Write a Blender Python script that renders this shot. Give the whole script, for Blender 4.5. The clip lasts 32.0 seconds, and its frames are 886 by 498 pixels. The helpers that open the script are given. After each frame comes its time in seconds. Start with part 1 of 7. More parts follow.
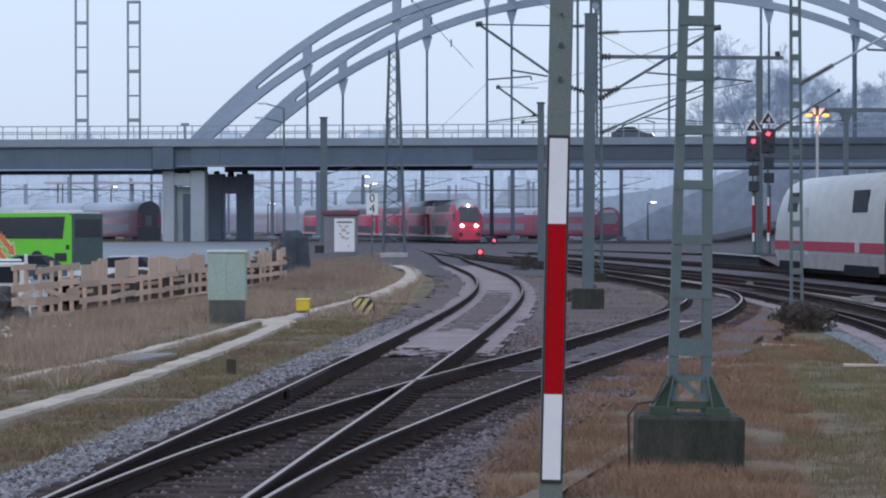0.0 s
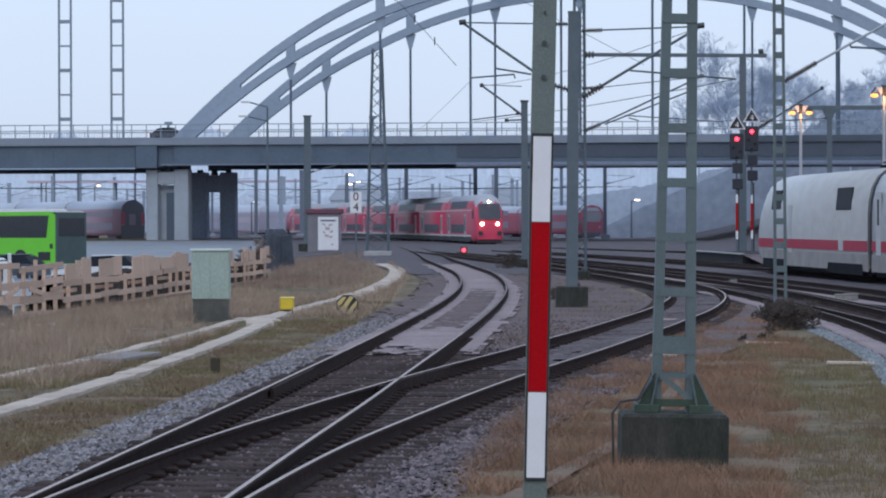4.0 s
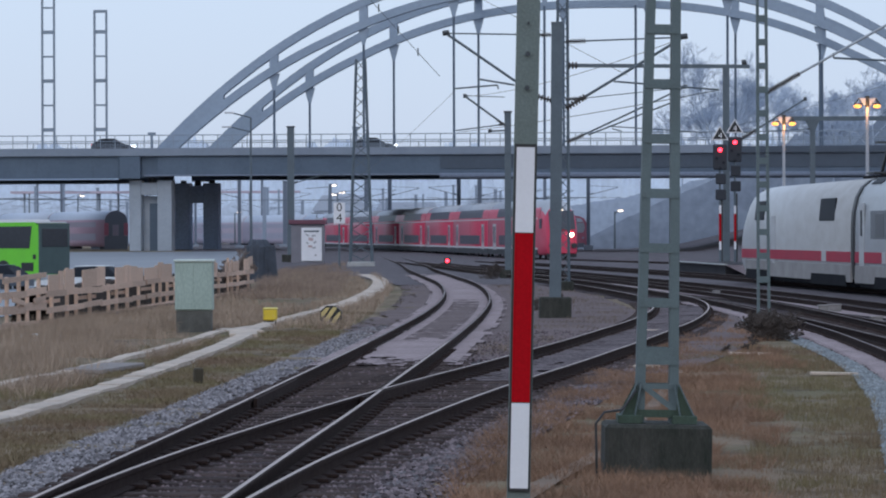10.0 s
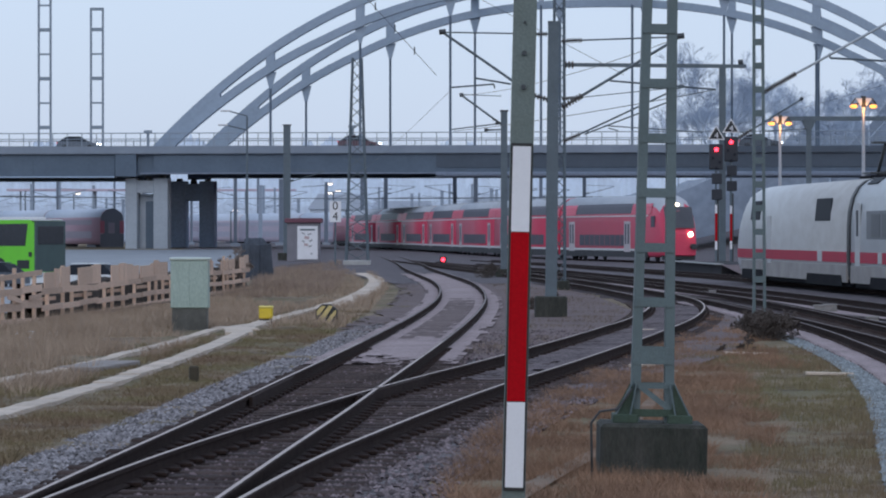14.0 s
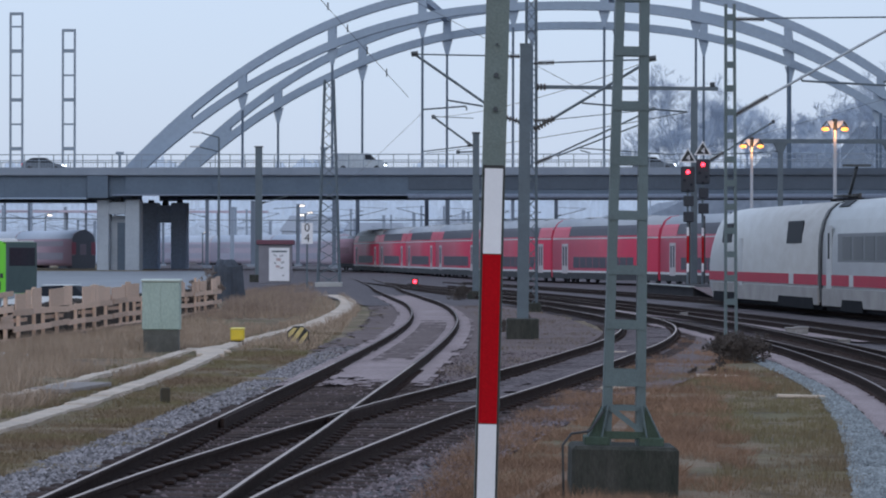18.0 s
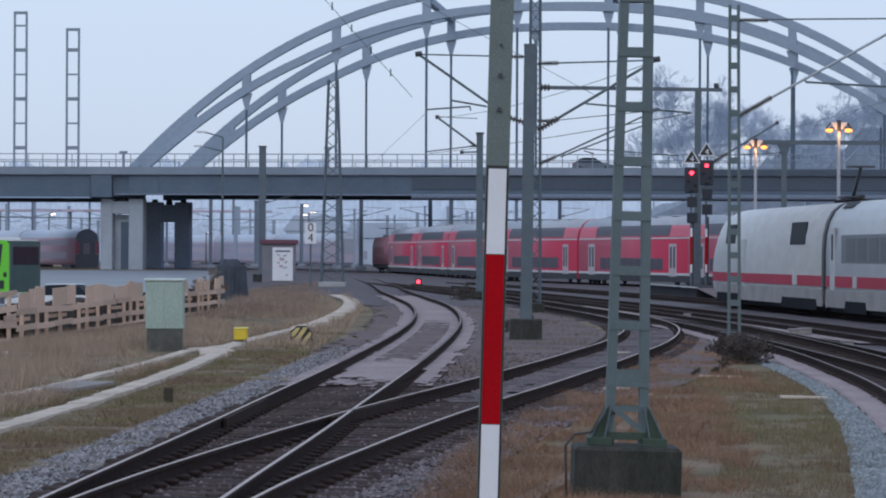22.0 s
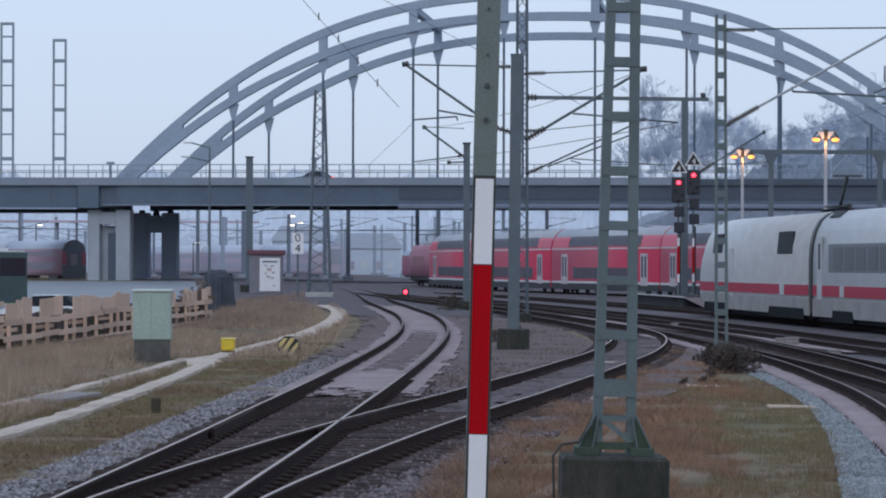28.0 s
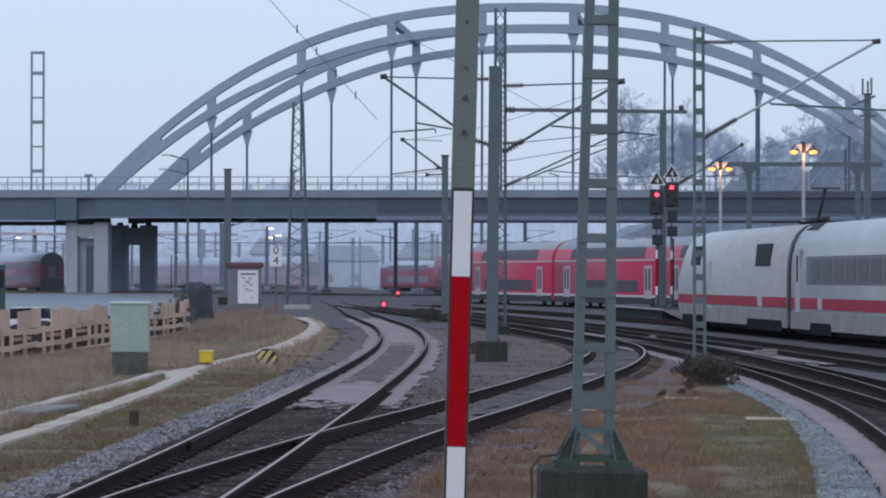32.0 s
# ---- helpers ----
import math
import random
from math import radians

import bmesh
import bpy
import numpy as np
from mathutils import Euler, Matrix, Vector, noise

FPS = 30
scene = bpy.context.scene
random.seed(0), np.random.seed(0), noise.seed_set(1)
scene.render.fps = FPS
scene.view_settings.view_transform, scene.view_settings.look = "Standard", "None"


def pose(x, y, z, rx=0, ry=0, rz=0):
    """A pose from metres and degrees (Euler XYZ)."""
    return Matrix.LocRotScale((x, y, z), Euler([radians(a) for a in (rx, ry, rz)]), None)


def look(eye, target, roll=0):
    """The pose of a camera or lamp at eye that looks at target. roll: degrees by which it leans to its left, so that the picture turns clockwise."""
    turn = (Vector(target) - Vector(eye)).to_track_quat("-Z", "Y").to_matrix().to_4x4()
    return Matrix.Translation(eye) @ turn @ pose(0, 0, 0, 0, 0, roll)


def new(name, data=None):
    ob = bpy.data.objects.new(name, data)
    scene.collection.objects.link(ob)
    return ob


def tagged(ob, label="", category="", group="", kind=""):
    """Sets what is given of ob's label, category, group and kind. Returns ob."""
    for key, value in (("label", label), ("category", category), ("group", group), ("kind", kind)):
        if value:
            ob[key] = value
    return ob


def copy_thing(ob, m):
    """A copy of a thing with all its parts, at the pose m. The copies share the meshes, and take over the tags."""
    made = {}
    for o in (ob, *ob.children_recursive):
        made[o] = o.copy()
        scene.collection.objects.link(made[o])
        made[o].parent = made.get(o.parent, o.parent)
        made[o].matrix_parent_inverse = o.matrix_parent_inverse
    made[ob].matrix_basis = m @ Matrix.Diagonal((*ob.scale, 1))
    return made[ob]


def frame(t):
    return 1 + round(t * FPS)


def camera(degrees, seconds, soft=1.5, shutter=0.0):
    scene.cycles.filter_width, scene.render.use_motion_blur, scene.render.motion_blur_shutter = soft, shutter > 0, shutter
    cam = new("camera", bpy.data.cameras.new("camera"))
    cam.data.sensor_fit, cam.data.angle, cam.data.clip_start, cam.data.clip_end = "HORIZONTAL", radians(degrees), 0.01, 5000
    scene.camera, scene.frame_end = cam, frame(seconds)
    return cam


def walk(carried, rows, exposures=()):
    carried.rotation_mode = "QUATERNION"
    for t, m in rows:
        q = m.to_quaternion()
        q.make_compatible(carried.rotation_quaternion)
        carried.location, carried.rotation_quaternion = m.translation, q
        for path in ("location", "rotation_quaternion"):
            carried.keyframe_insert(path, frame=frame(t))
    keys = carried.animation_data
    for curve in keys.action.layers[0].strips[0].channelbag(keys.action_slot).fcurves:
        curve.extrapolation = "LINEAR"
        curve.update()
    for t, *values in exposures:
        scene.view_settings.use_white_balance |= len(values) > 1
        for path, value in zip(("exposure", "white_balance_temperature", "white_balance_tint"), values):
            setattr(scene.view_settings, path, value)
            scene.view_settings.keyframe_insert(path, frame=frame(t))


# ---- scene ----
# The eye stands still at the end of a platform; the picture sways with the hand that holds it.
cam = camera(14.414, 32.0, soft=2.0)
EYE = (0.0, 0.0, 2.05)
# seconds, turn to the left, tilt upwards, lean, in degrees
SWAY = [
    (0, 0.551, -0.407, 0.073), (0.5, 0.637, -0.415, 0.156), (1, 0.747, -0.574, 0.136), (1.5, 0.639, -0.614, 0.209),
    (2, 0.555, -0.565, 0.229), (2.5, 0.371, -0.401, 0.144), (4.5, 0.285, -0.443, 0.173), (5, 0.289, -0.304, 0.187),
    (5.5, 0.069, -0.066, 0.159), (6, 0.145, -0.015, 0.133), (6.5, 0.069, 0.078, 0.152), (7, -0.000, 0.047, 0.193),
    (7.5, 0.062, 0.037, 0.258), (8, 0.099, -0.007, 0.176), (8.5, 0.183, -0.040, 0.095), (9, -0.001, -0.065, 0.159),
    (9.5, 0.004, -0.046, 0.110), (10, 0.014, -0.262, 0.169), (10.5, -0.054, -0.267, 0.131), (11, 0.025, -0.272, 0.105),
    (11.5, -0.116, -0.167, 0.056), (12, -0.080, -0.314, -0.081), (12.5, -0.017, -0.362, 0.018), (13, 0.000, -0.490, 0.000),
    (13.5, 0.026, -0.408, -0.001), (14, -0.053, -0.281, -0.011), (14.5, -0.027, -0.276, -0.060), (16.5, 0.080, -0.323, -0.067),
    (17, -0.141, -0.211, -0.173), (17.5, -0.442, 0.085, -0.200), (18, -0.514, 0.079, -0.102), (18.5, -0.445, -0.061, -0.085),
    (19, -0.827, -0.060, -0.018), (19.5, -0.650, -0.013, -0.132), (20, -0.643, -0.005, -0.122), (20.5, -0.628, -0.035, -0.086),
    (21, -0.552, 0.026, -0.101), (21.5, -0.614, 0.017, -0.184), (22, -0.457, 0.082, -0.271), (22.5, -0.530, 0.057, -0.219),
    (23, -0.597, 0.040, -0.225), (23.5, -0.700, -0.117, -0.163), (24, -0.715, 0.000, -0.215), (24.5, -0.701, 0.112, -0.220),
    (26.5, -0.661, 0.245, -0.180), (27, -0.667, 0.300, -0.230), (27.5, -0.645, 0.317, -0.189), (28, -0.666, 0.248, -0.144),
    (28.5, -0.700, 0.247, -0.288), (29, -0.879, 0.463, -0.259), (29.5, -0.875, 0.472, -0.198), (30, -0.938, 0.428, -0.211),
    (30.5, -0.915, 0.298, -0.240), (31, -1.010, 0.439, -0.268), (31.5, -0.914, 0.305, -0.306), (32, -1.021, 0.451, -0.133),
]
walk(cam, [(t, pose(*EYE, 0, 0, turn) @ pose(0, 0, 0, 90 + tilt) @ pose(0, 0, 0, 0, 0, -lean)) for t, turn, tilt, lean in SWAY],
     exposures=[(0.0, 0.16), (2.0, 0.14), (5.0, 0.16), (7.0, 0.16), (9.0, 0.08), (11.0, 0.02), (32.0, 0.02)])

# ---- light: a dull winter dusk under thick cloud ----
world = bpy.data.worlds.new("overcast_sky")
scene.world = world
world.use_nodes = True
wn = world.node_tree.nodes
wl = world.node_tree.links
wn.clear()
w_out = wn.new("ShaderNodeOutputWorld")
w_sky = wn.new("ShaderNodeTexSky")
w_sky.sky_type = "NISHITA"
w_sky.sun_disc = False
w_sky.sun_elevation = radians(14)
w_sky.sun_rotation = radians(150)
w_bg1 = wn.new("ShaderNodeBackground")
w_bg1.inputs[1].default_value = 0.02
wl.new(w_sky.outputs[0], w_bg1.inputs[0])
w_co = wn.new("ShaderNodeTexCoord")
w_sep = wn.new("ShaderNodeSeparateXYZ")
wl.new(w_co.outputs["Generated"], w_sep.inputs[0])
w_ns = wn.new("ShaderNodeTexNoise")
w_ns.inputs["Scale"].default_value = 3.0
w_ns.inputs["Detail"].default_value = 4.0
wl.new(w_co.outputs["Generated"], w_ns.inputs["Vector"])
w_ad = wn.new("ShaderNodeMath")
w_ad.operation = "MULTIPLY_ADD"
w_ad.inputs[1].default_value = 0.06
wl.new(w_ns.outputs["Fac"], w_ad.inputs[0])
wl.new(w_sep.outputs[2], w_ad.inputs[2])
w_rm = wn.new("ShaderNodeValToRGB")
w_rm.color_ramp.elements[0].position = 0.0
w_rm.color_ramp.elements[0].color = (0.445, 0.535, 0.73, 1)
w_rm.color_ramp.elements[1].position = 0.16
w_rm.color_ramp.elements[1].color = (0.54, 0.66, 0.88, 1)
wl.new(w_ad.outputs[0], w_rm.inputs[0])
w_bg2 = wn.new("ShaderNodeBackground")
w_bg2.inputs[1].default_value = 0.98
wl.new(w_rm.outputs[0], w_bg2.inputs[0])
w_sum = wn.new("ShaderNodeAddShader")
wl.new(w_bg1.outputs[0], w_sum.inputs[0])
wl.new(w_bg2.outputs[0], w_sum.inputs[1])
wl.new(w_sum.outputs[0], w_out.inputs[0])

sun = new("sun", bpy.data.lights.new("sun", "SUN"))
sun.data.energy = 0.5
sun.data.angle = radians(25)
sun.data.color = (1.0, 0.97, 0.93)
sun.matrix_world = look((-30, -60, 60), (0, 40, 0))

# ---- materials ----
MATS = {}


def mat(name, color, rough=0.7, metal=0.0, dark=None, scale=4.0, mix=0.5, bump=0.0, bscale=60.0, fine=0.12,
        glow=None, power=0.0, island=0.0, objrand=0.0, spec=0.5, coords="Object", stretch=(1, 1, 1)):
    """A surface with large stains (dark, at scale), fine grain and relief."""
    if name in MATS:
        return MATS[name]
    m = bpy.data.materials.new(name)
    m.use_nodes = True
    n, l = m.node_tree.nodes, m.node_tree.links
    b = n["Principled BSDF"]
    b.inputs["Roughness"].default_value = rough
    b.inputs["Metallic"].default_value = metal
    b.inputs["Specular IOR Level"].default_value = spec
    if glow:
        b.inputs["Emission Color"].default_value = (*glow, 1)
        b.inputs["Emission Strength"].default_value = power
    co = n.new("ShaderNodeTexCoord")
    mp = n.new("ShaderNodeMapping")
    mp.inputs["Scale"].default_value = stretch
    l.new(co.outputs[coords], mp.inputs[0])
    n1 = n.new("ShaderNodeTexNoise")
    n1.inputs["Scale"].default_value = scale
    n1.inputs["Detail"].default_value = 5
    n1.inputs["Roughness"].default_value = 0.6
    l.new(mp.outputs[0], n1.inputs["Vector"])
    n2 = n.new("ShaderNodeTexNoise")
    n2.inputs["Scale"].default_value = bscale
    n2.inputs["Detail"].default_value = 3
    l.new(mp.outputs[0], n2.inputs["Vector"])
    r1 = n.new("ShaderNodeMapRange")
    r1.inputs["From Min"].default_value = 0.35
    r1.inputs["From Max"].default_value = 0.65
    r1.inputs["To Max"].default_value = mix
    l.new(n1.outputs["Fac"], r1.inputs[0])
    mx = n.new("ShaderNodeMix")
    mx.data_type = "RGBA"
    mx.inputs["A"].default_value = (*color, 1)
    mx.inputs["B"].default_value = (*(dark or tuple(c * 0.6 for c in color)), 1)
    l.new(r1.outputs[0], mx.inputs["Factor"])
    last = mx.outputs["Result"]
    r2 = n.new("ShaderNodeMapRange")
    r2.inputs["From Min"].default_value = 0.3
    r2.inputs["From Max"].default_value = 0.7
    r2.inputs["To Min"].default_value = 1 - fine
    r2.inputs["To Max"].default_value = 1 + fine
    l.new(n2.outputs["Fac"], r2.inputs[0])
    hv = n.new("ShaderNodeHueSaturation")
    l.new(last, hv.inputs["Color"])
    val = r2.outputs[0]
    if island or objrand:
        src = n.new("ShaderNodeNewGeometry").outputs["Random Per Island"] if island else n.new("ShaderNodeObjectInfo").outputs["Random"]
        r3 = n.new("ShaderNodeMapRange")
        amount = island or objrand
        r3.inputs["To Min"].default_value = 1 - amount
        r3.inputs["To Max"].default_value = 1 + amount
        l.new(src, r3.inputs[0])
        mu = n.new("ShaderNodeMath")
        mu.operation = "MULTIPLY"
        l.new(val, mu.inputs[0])
        l.new(r3.outputs[0], mu.inputs[1])
        val = mu.outputs[0]
    l.new(val, hv.inputs["Value"])
    l.new(hv.outputs[0], b.inputs["Base Color"])
    if bump:
        bp = n.new("ShaderNodeBump")
        bp.inputs["Strength"].default_value = bump
        bp.inputs["Distance"].default_value = 0.02
        l.new(n2.outputs["Fac"], bp.inputs["Height"])
        l.new(bp.outputs[0], b.inputs["Normal"])
    MATS[name] = m
    return m


def stone_mat(name, light, dark, scale, bump=0.8):
    """Loose stones: cells of many greys."""
    m = bpy.data.materials.new(name)
    m.use_nodes = True
    n, l = m.node_tree.nodes, m.node_tree.links
    b = n["Principled BSDF"]
    b.inputs["Roughness"].default_value = 0.9
    b.inputs["Specular IOR Level"].default_value = 0.1
    co = n.new("ShaderNodeTexCoord")
    vo = n.new("ShaderNodeTexVoronoi")
    vo.inputs["Scale"].default_value = scale
    l.new(co.outputs["Object"], vo.inputs["Vector"])
    sp = n.new("ShaderNodeSeparateColor")
    l.new(vo.outputs["Color"], sp.inputs[0])
    ns = n.new("ShaderNodeTexNoise")
    ns.inputs["Scale"].default_value = 0.5
    ns.inputs["Detail"].default_value = 6
    l.new(co.outputs["Object"], ns.inputs["Vector"])
    ad = n.new("ShaderNodeMath")
    ad.operation = "MULTIPLY_ADD"
    ad.inputs[1].default_value = 0.55
    l.new(sp.outputs[0], ad.inputs[0])
    sb = n.new("ShaderNodeMath")
    sb.operation = "SUBTRACT"
    sb.inputs[1].default_value = 0.28
    l.new(ns.outputs["Fac"], sb.inputs[0])
    l.new(sb.outputs[0], ad.inputs[2])
    mx = n.new("ShaderNodeMix")
    mx.data_type = "RGBA"
    mx.inputs["A"].default_value = (*dark, 1)
    mx.inputs["B"].default_value = (*light, 1)
    l.new(ad.outputs[0], mx.inputs["Factor"])
    l.new(mx.outputs["Result"], b.inputs["Base Color"])
    bp = n.new("ShaderNodeBump")
    bp.inputs["Strength"].default_value = bump
    bp.inputs["Distance"].default_value = 0.03
    bp.invert = True
    l.new(vo.outputs["Distance"], bp.inputs["Height"])
    l.new(bp.outputs[0], b.inputs["Normal"])
    return m


def ground_mat():
    """Winter turf: straw, brown earth and patches of moss green."""
    m = bpy.data.materials.new("winter_turf")
    m.use_nodes = True
    n, l = m.node_tree.nodes, m.node_tree.links
    b = n["Principled BSDF"]
    b.inputs["Roughness"].default_value = 0.95
    b.inputs["Specular IOR Level"].default_value = 0.1
    co = n.new("ShaderNodeTexCoord")

    def nz(scale, detail=6, rough=0.6):
        t = n.new("ShaderNodeTexNoise")
        t.inputs["Scale"].default_value = scale
        t.inputs["Detail"].default_value = detail
        t.inputs["Roughness"].default_value = rough
        l.new(co.outputs["Object"], t.inputs["Vector"])
        return t.outputs["Fac"]

    def mixc(fac, lo, hi, a, c):
        r = n.new("ShaderNodeMapRange")
        r.inputs["From Min"].default_value = lo
        r.inputs["From Max"].default_value = hi
        l.new(fac, r.inputs[0])
        x = n.new("ShaderNodeMix")
        x.data_type = "RGBA"
        for key, v in (("A", a), ("B", c)):
            if isinstance(v, tuple):
                x.inputs[key].default_value = (*v, 1)
            else:
                l.new(v, x.inputs[key])
        l.new(r.outputs[0], x.inputs["Factor"])
        return x.outputs["Result"]

    c0 = mixc(nz(0.5), 0.35, 0.65, (0.275, 0.205, 0.155), (0.222, 0.185, 0.118))
    c1 = mixc(nz(0.23, 4), 0.48, 0.62, c0, (0.15, 0.14, 0.078))
    c2 = mixc(nz(1.3), 0.46, 0.66, c1, (0.085, 0.063, 0.048))
    c3 = mixc(nz(22.0, 3, 0.7), 0.42, 0.85, c2, (0.29, 0.235, 0.175))
    l.new(c3, b.inputs["Base Color"])
    bp = n.new("ShaderNodeBump")
    bp.inputs["Strength"].default_value = 0.7
    bp.inputs["Distance"].default_value = 0.05
    l.new(nz(30.0, 4, 0.7), bp.inputs["Height"])
    l.new(bp.outputs[0], b.inputs["Normal"])
    return m


TURF = ground_mat()
BALLAST = stone_mat("grey_ballast", (0.235, 0.214, 0.226), (0.03, 0.027, 0.029), 18)
BALLAST_BLUE = stone_mat("fresh_ballast", (0.31, 0.325, 0.345), (0.10, 0.105, 0.115), 15)
DUST = stone_mat("dusty_dark_ballast", (0.125, 0.098, 0.104), (0.009, 0.007, 0.0073), 17)
YARD2 = stone_mat("trodden_gravel", (0.21, 0.165, 0.162), (0.105, 0.08, 0.08), 25, 0.4)
PALE = stone_mat("pale_fine_gravel", (0.44, 0.36, 0.365), (0.21, 0.165, 0.17), 30, 0.5)
YARD = stone_mat("oily_yard_gravel", (0.17, 0.152, 0.165), (0.065, 0.057, 0.062), 12, 0.4)
# Matte pale paint stands in for the sky's gleam on polished heads.
RAILTOP = mat("polished_rail_gleam", (0.50, 0.43, 0.405), 0.75, 0.0, (0.38, 0.32, 0.30), 3, 0.5, spec=0.12)
RAILTOP_DULL = mat("dull_brown_rail", (0.20, 0.155, 0.15), 0.6, 0.2, (0.13, 0.10, 0.095), 2, 0.6)
RUST = mat("rusty_rail_side", (0.027, 0.017, 0.016), 0.9, 0.0, (0.05, 0.035, 0.03), 6, 0.6, 0.4, 50, spec=0.1)
SLEEPER = mat("oiled_timber", (0.088, 0.066, 0.063), 0.9, 0, (0.025, 0.019, 0.018), 3, 0.7, 0.6, 40, 0.25, objrand=0.25, stretch=(1, 6, 1), spec=0.1)
GREEN_STEEL = mat("grey_green_paint", (0.108, 0.148, 0.158), 0.6, 0, (0.078, 0.106, 0.112), 2.5, 0.7, 0.15, 60)
POLE_GREEN = mat("moss_grey_paint", (0.14, 0.178, 0.172), 0.6, 0, (0.105, 0.13, 0.122), 3, 0.7, 0.15, 60)
GREY_STEEL = mat("grey_steel_paint", (0.105, 0.135, 0.16), 0.65, 0, (0.075, 0.098, 0.118), 2, 0.6, 0.1, 40)
DARK_STEEL = mat("dark_steel", (0.06, 0.068, 0.078), 0.6, 0.2, (0.04, 0.045, 0.05), 4, 0.6)
WIRE = mat("weathered_copper_wire", (0.10, 0.115, 0.125), 0.6, 0.3)
CERAMIC = mat("brown_ceramic", (0.05, 0.045, 0.045), 0.35, 0, (0.03, 0.03, 0.03), 5, 0.4)
MOSSY = mat("mossy_concrete", (0.055, 0.053, 0.047), 0.95, 0, (0.017, 0.022, 0.016), 3.2, 0.95, 0.6, 30, 0.2, stretch=(1.6, 1.6, 0.6))
CONCRETE = mat("pale_concrete", (0.40, 0.40, 0.40), 0.85, 0, (0.27, 0.275, 0.27), 1.2, 0.7, 0.3, 30)
# Bridge paint is kept pale and blue to put distance haze into it.
BRIDGE_STEEL = mat("haze_blue_bridge_paint", (0.29, 0.36, 0.455), 0.6, 0, (0.245, 0.31, 0.395), 0.25, 0.7, 0, 3, 0.05)
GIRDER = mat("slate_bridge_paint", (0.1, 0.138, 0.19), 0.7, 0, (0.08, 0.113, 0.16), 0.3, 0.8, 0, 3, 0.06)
PIER_CONCRETE = mat("pier_concrete", (0.36, 0.405, 0.465), 0.85, 0, (0.29, 0.33, 0.385), 0.35, 0.8, 0, 4, 0.04)
# Pier paint is brightened to offset deck shade and to add haze.
PIER_STEEL = mat("shade_lifted_pier", (0.30, 0.395, 0.56), 0.7, 0, (0.26, 0.35, 0.50), 0.4, 0.7, 0, 4)
BRIDGE_CONCRETE = mat("bridge_concrete", (0.235, 0.275, 0.335), 0.85, 0, (0.195, 0.23, 0.285), 0.35, 0.8, 0, 4, 0.04)
# Flange and dark steel are brightened to offset the shade underneath the deck.
FLANGE = mat("shade_lifted_flange", (0.33, 0.42, 0.55), 0.7, 0, (0.29, 0.37, 0.49), 0.4, 0.7, 0, 4)
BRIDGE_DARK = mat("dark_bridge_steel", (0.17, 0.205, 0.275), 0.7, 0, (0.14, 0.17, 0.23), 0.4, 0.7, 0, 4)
RAIL_GREY = mat("galvanised_railing", (0.26, 0.31, 0.37), 0.6, 0.1, None, 1, 0.3)
ASPHALT = mat("asphalt", (0.075, 0.08, 0.088), 0.85, 0, (0.05, 0.052, 0.058), 0.4, 0.6, 0.3, 40)
WHITE = mat("white_enamel", (0.74, 0.74, 0.78), 0.5, 0, (0.66, 0.66, 0.69), 3, 0.5, fine=0.02)
RED = mat("signal_red_enamel", (0.40, 0.002, 0.008), 0.6, 0, (0.34, 0.002, 0.006), 3, 0.5, spec=0.08)
# Signal black is lifted towards blue, with haze in the colour.
SIGNAL_BLACK = mat("hazed_signal_black", (0.03, 0.034, 0.045), 0.6, 0, (0.04, 0.045, 0.055), 3, 0.5, spec=0.3)
BLACK = mat("black_paint", (0.018, 0.018, 0.02), 0.5, 0, (0.03, 0.03, 0.03), 4, 0.4)
YELLOW = mat("yellow_paint", (0.68, 0.50, 0.03), 0.55, 0, (0.50, 0.36, 0.03), 6, 0.5)
PLINTH = mat("grey_plastic_cabinet", (0.33, 0.41, 0.37), 0.6, 0, (0.25, 0.32, 0.28), 1.5, 0.6, 0.1, 30, stretch=(1, 1, 0.4))
WOOD = mat("raw_pallet_wood", (0.63, 0.45, 0.35), 0.85, 0, (0.47, 0.325, 0.245), 4, 0.6, 0.4, 40, 0.2, objrand=0.2, stretch=(1, 1, 6))
TRAIN_RED = mat("traffic_red_paint", (0.61, 0.055, 0.115), 0.4, 0, (0.53, 0.06, 0.11), 1, 0.5, spec=0.3)
# Parked coach red, greyed and paled by painted haze.
TRAIN_DIM = mat("haze_washed_red", (0.46, 0.30, 0.365), 0.7, 0, (0.42, 0.285, 0.35), 0.5, 0.7)
TRAIN_ROOF = mat("grey_train_roof", (0.42, 0.44, 0.48), 0.6, 0, (0.33, 0.35, 0.39), 0.6, 0.6)
TRAIN_GLASS = mat("dark_train_glass", (0.022, 0.026, 0.034), 0.5, 0, (0.03, 0.033, 0.042), 1, 0.4, spec=0.04)
TRAIN_BLACK = mat("sooty_underframe", (0.045, 0.048, 0.056), 0.8, 0, (0.02, 0.02, 0.022), 2, 0.6)
TRAIN_WHITE = mat("light_grey_train_paint", (0.62, 0.62, 0.63), 0.45, 0, (0.52, 0.52, 0.53), 1, 0.5)
ICE_WHITE = mat("light_grey_lacquer", (0.50, 0.51, 0.52), 0.35, 0, (0.41, 0.41, 0.41), 0.7, 0.7, 0, 30, 0.05, stretch=(1, 1, 3))
ICE_DIRT = mat("dusty_skirt", (0.33, 0.31, 0.30), 0.6, 0, (0.20, 0.185, 0.18), 0.8, 0.7)
ICE_RED = mat("red_stripe_paint", (0.42, 0.03, 0.065), 0.6, 0, (0.34, 0.03, 0.06), 1, 0.5, spec=0.2)
LAMP_WHITE = mat("lit_headlamp", (1, 0.9, 0.7), 0.4, glow=(1.0, 0.80, 0.52), power=14)
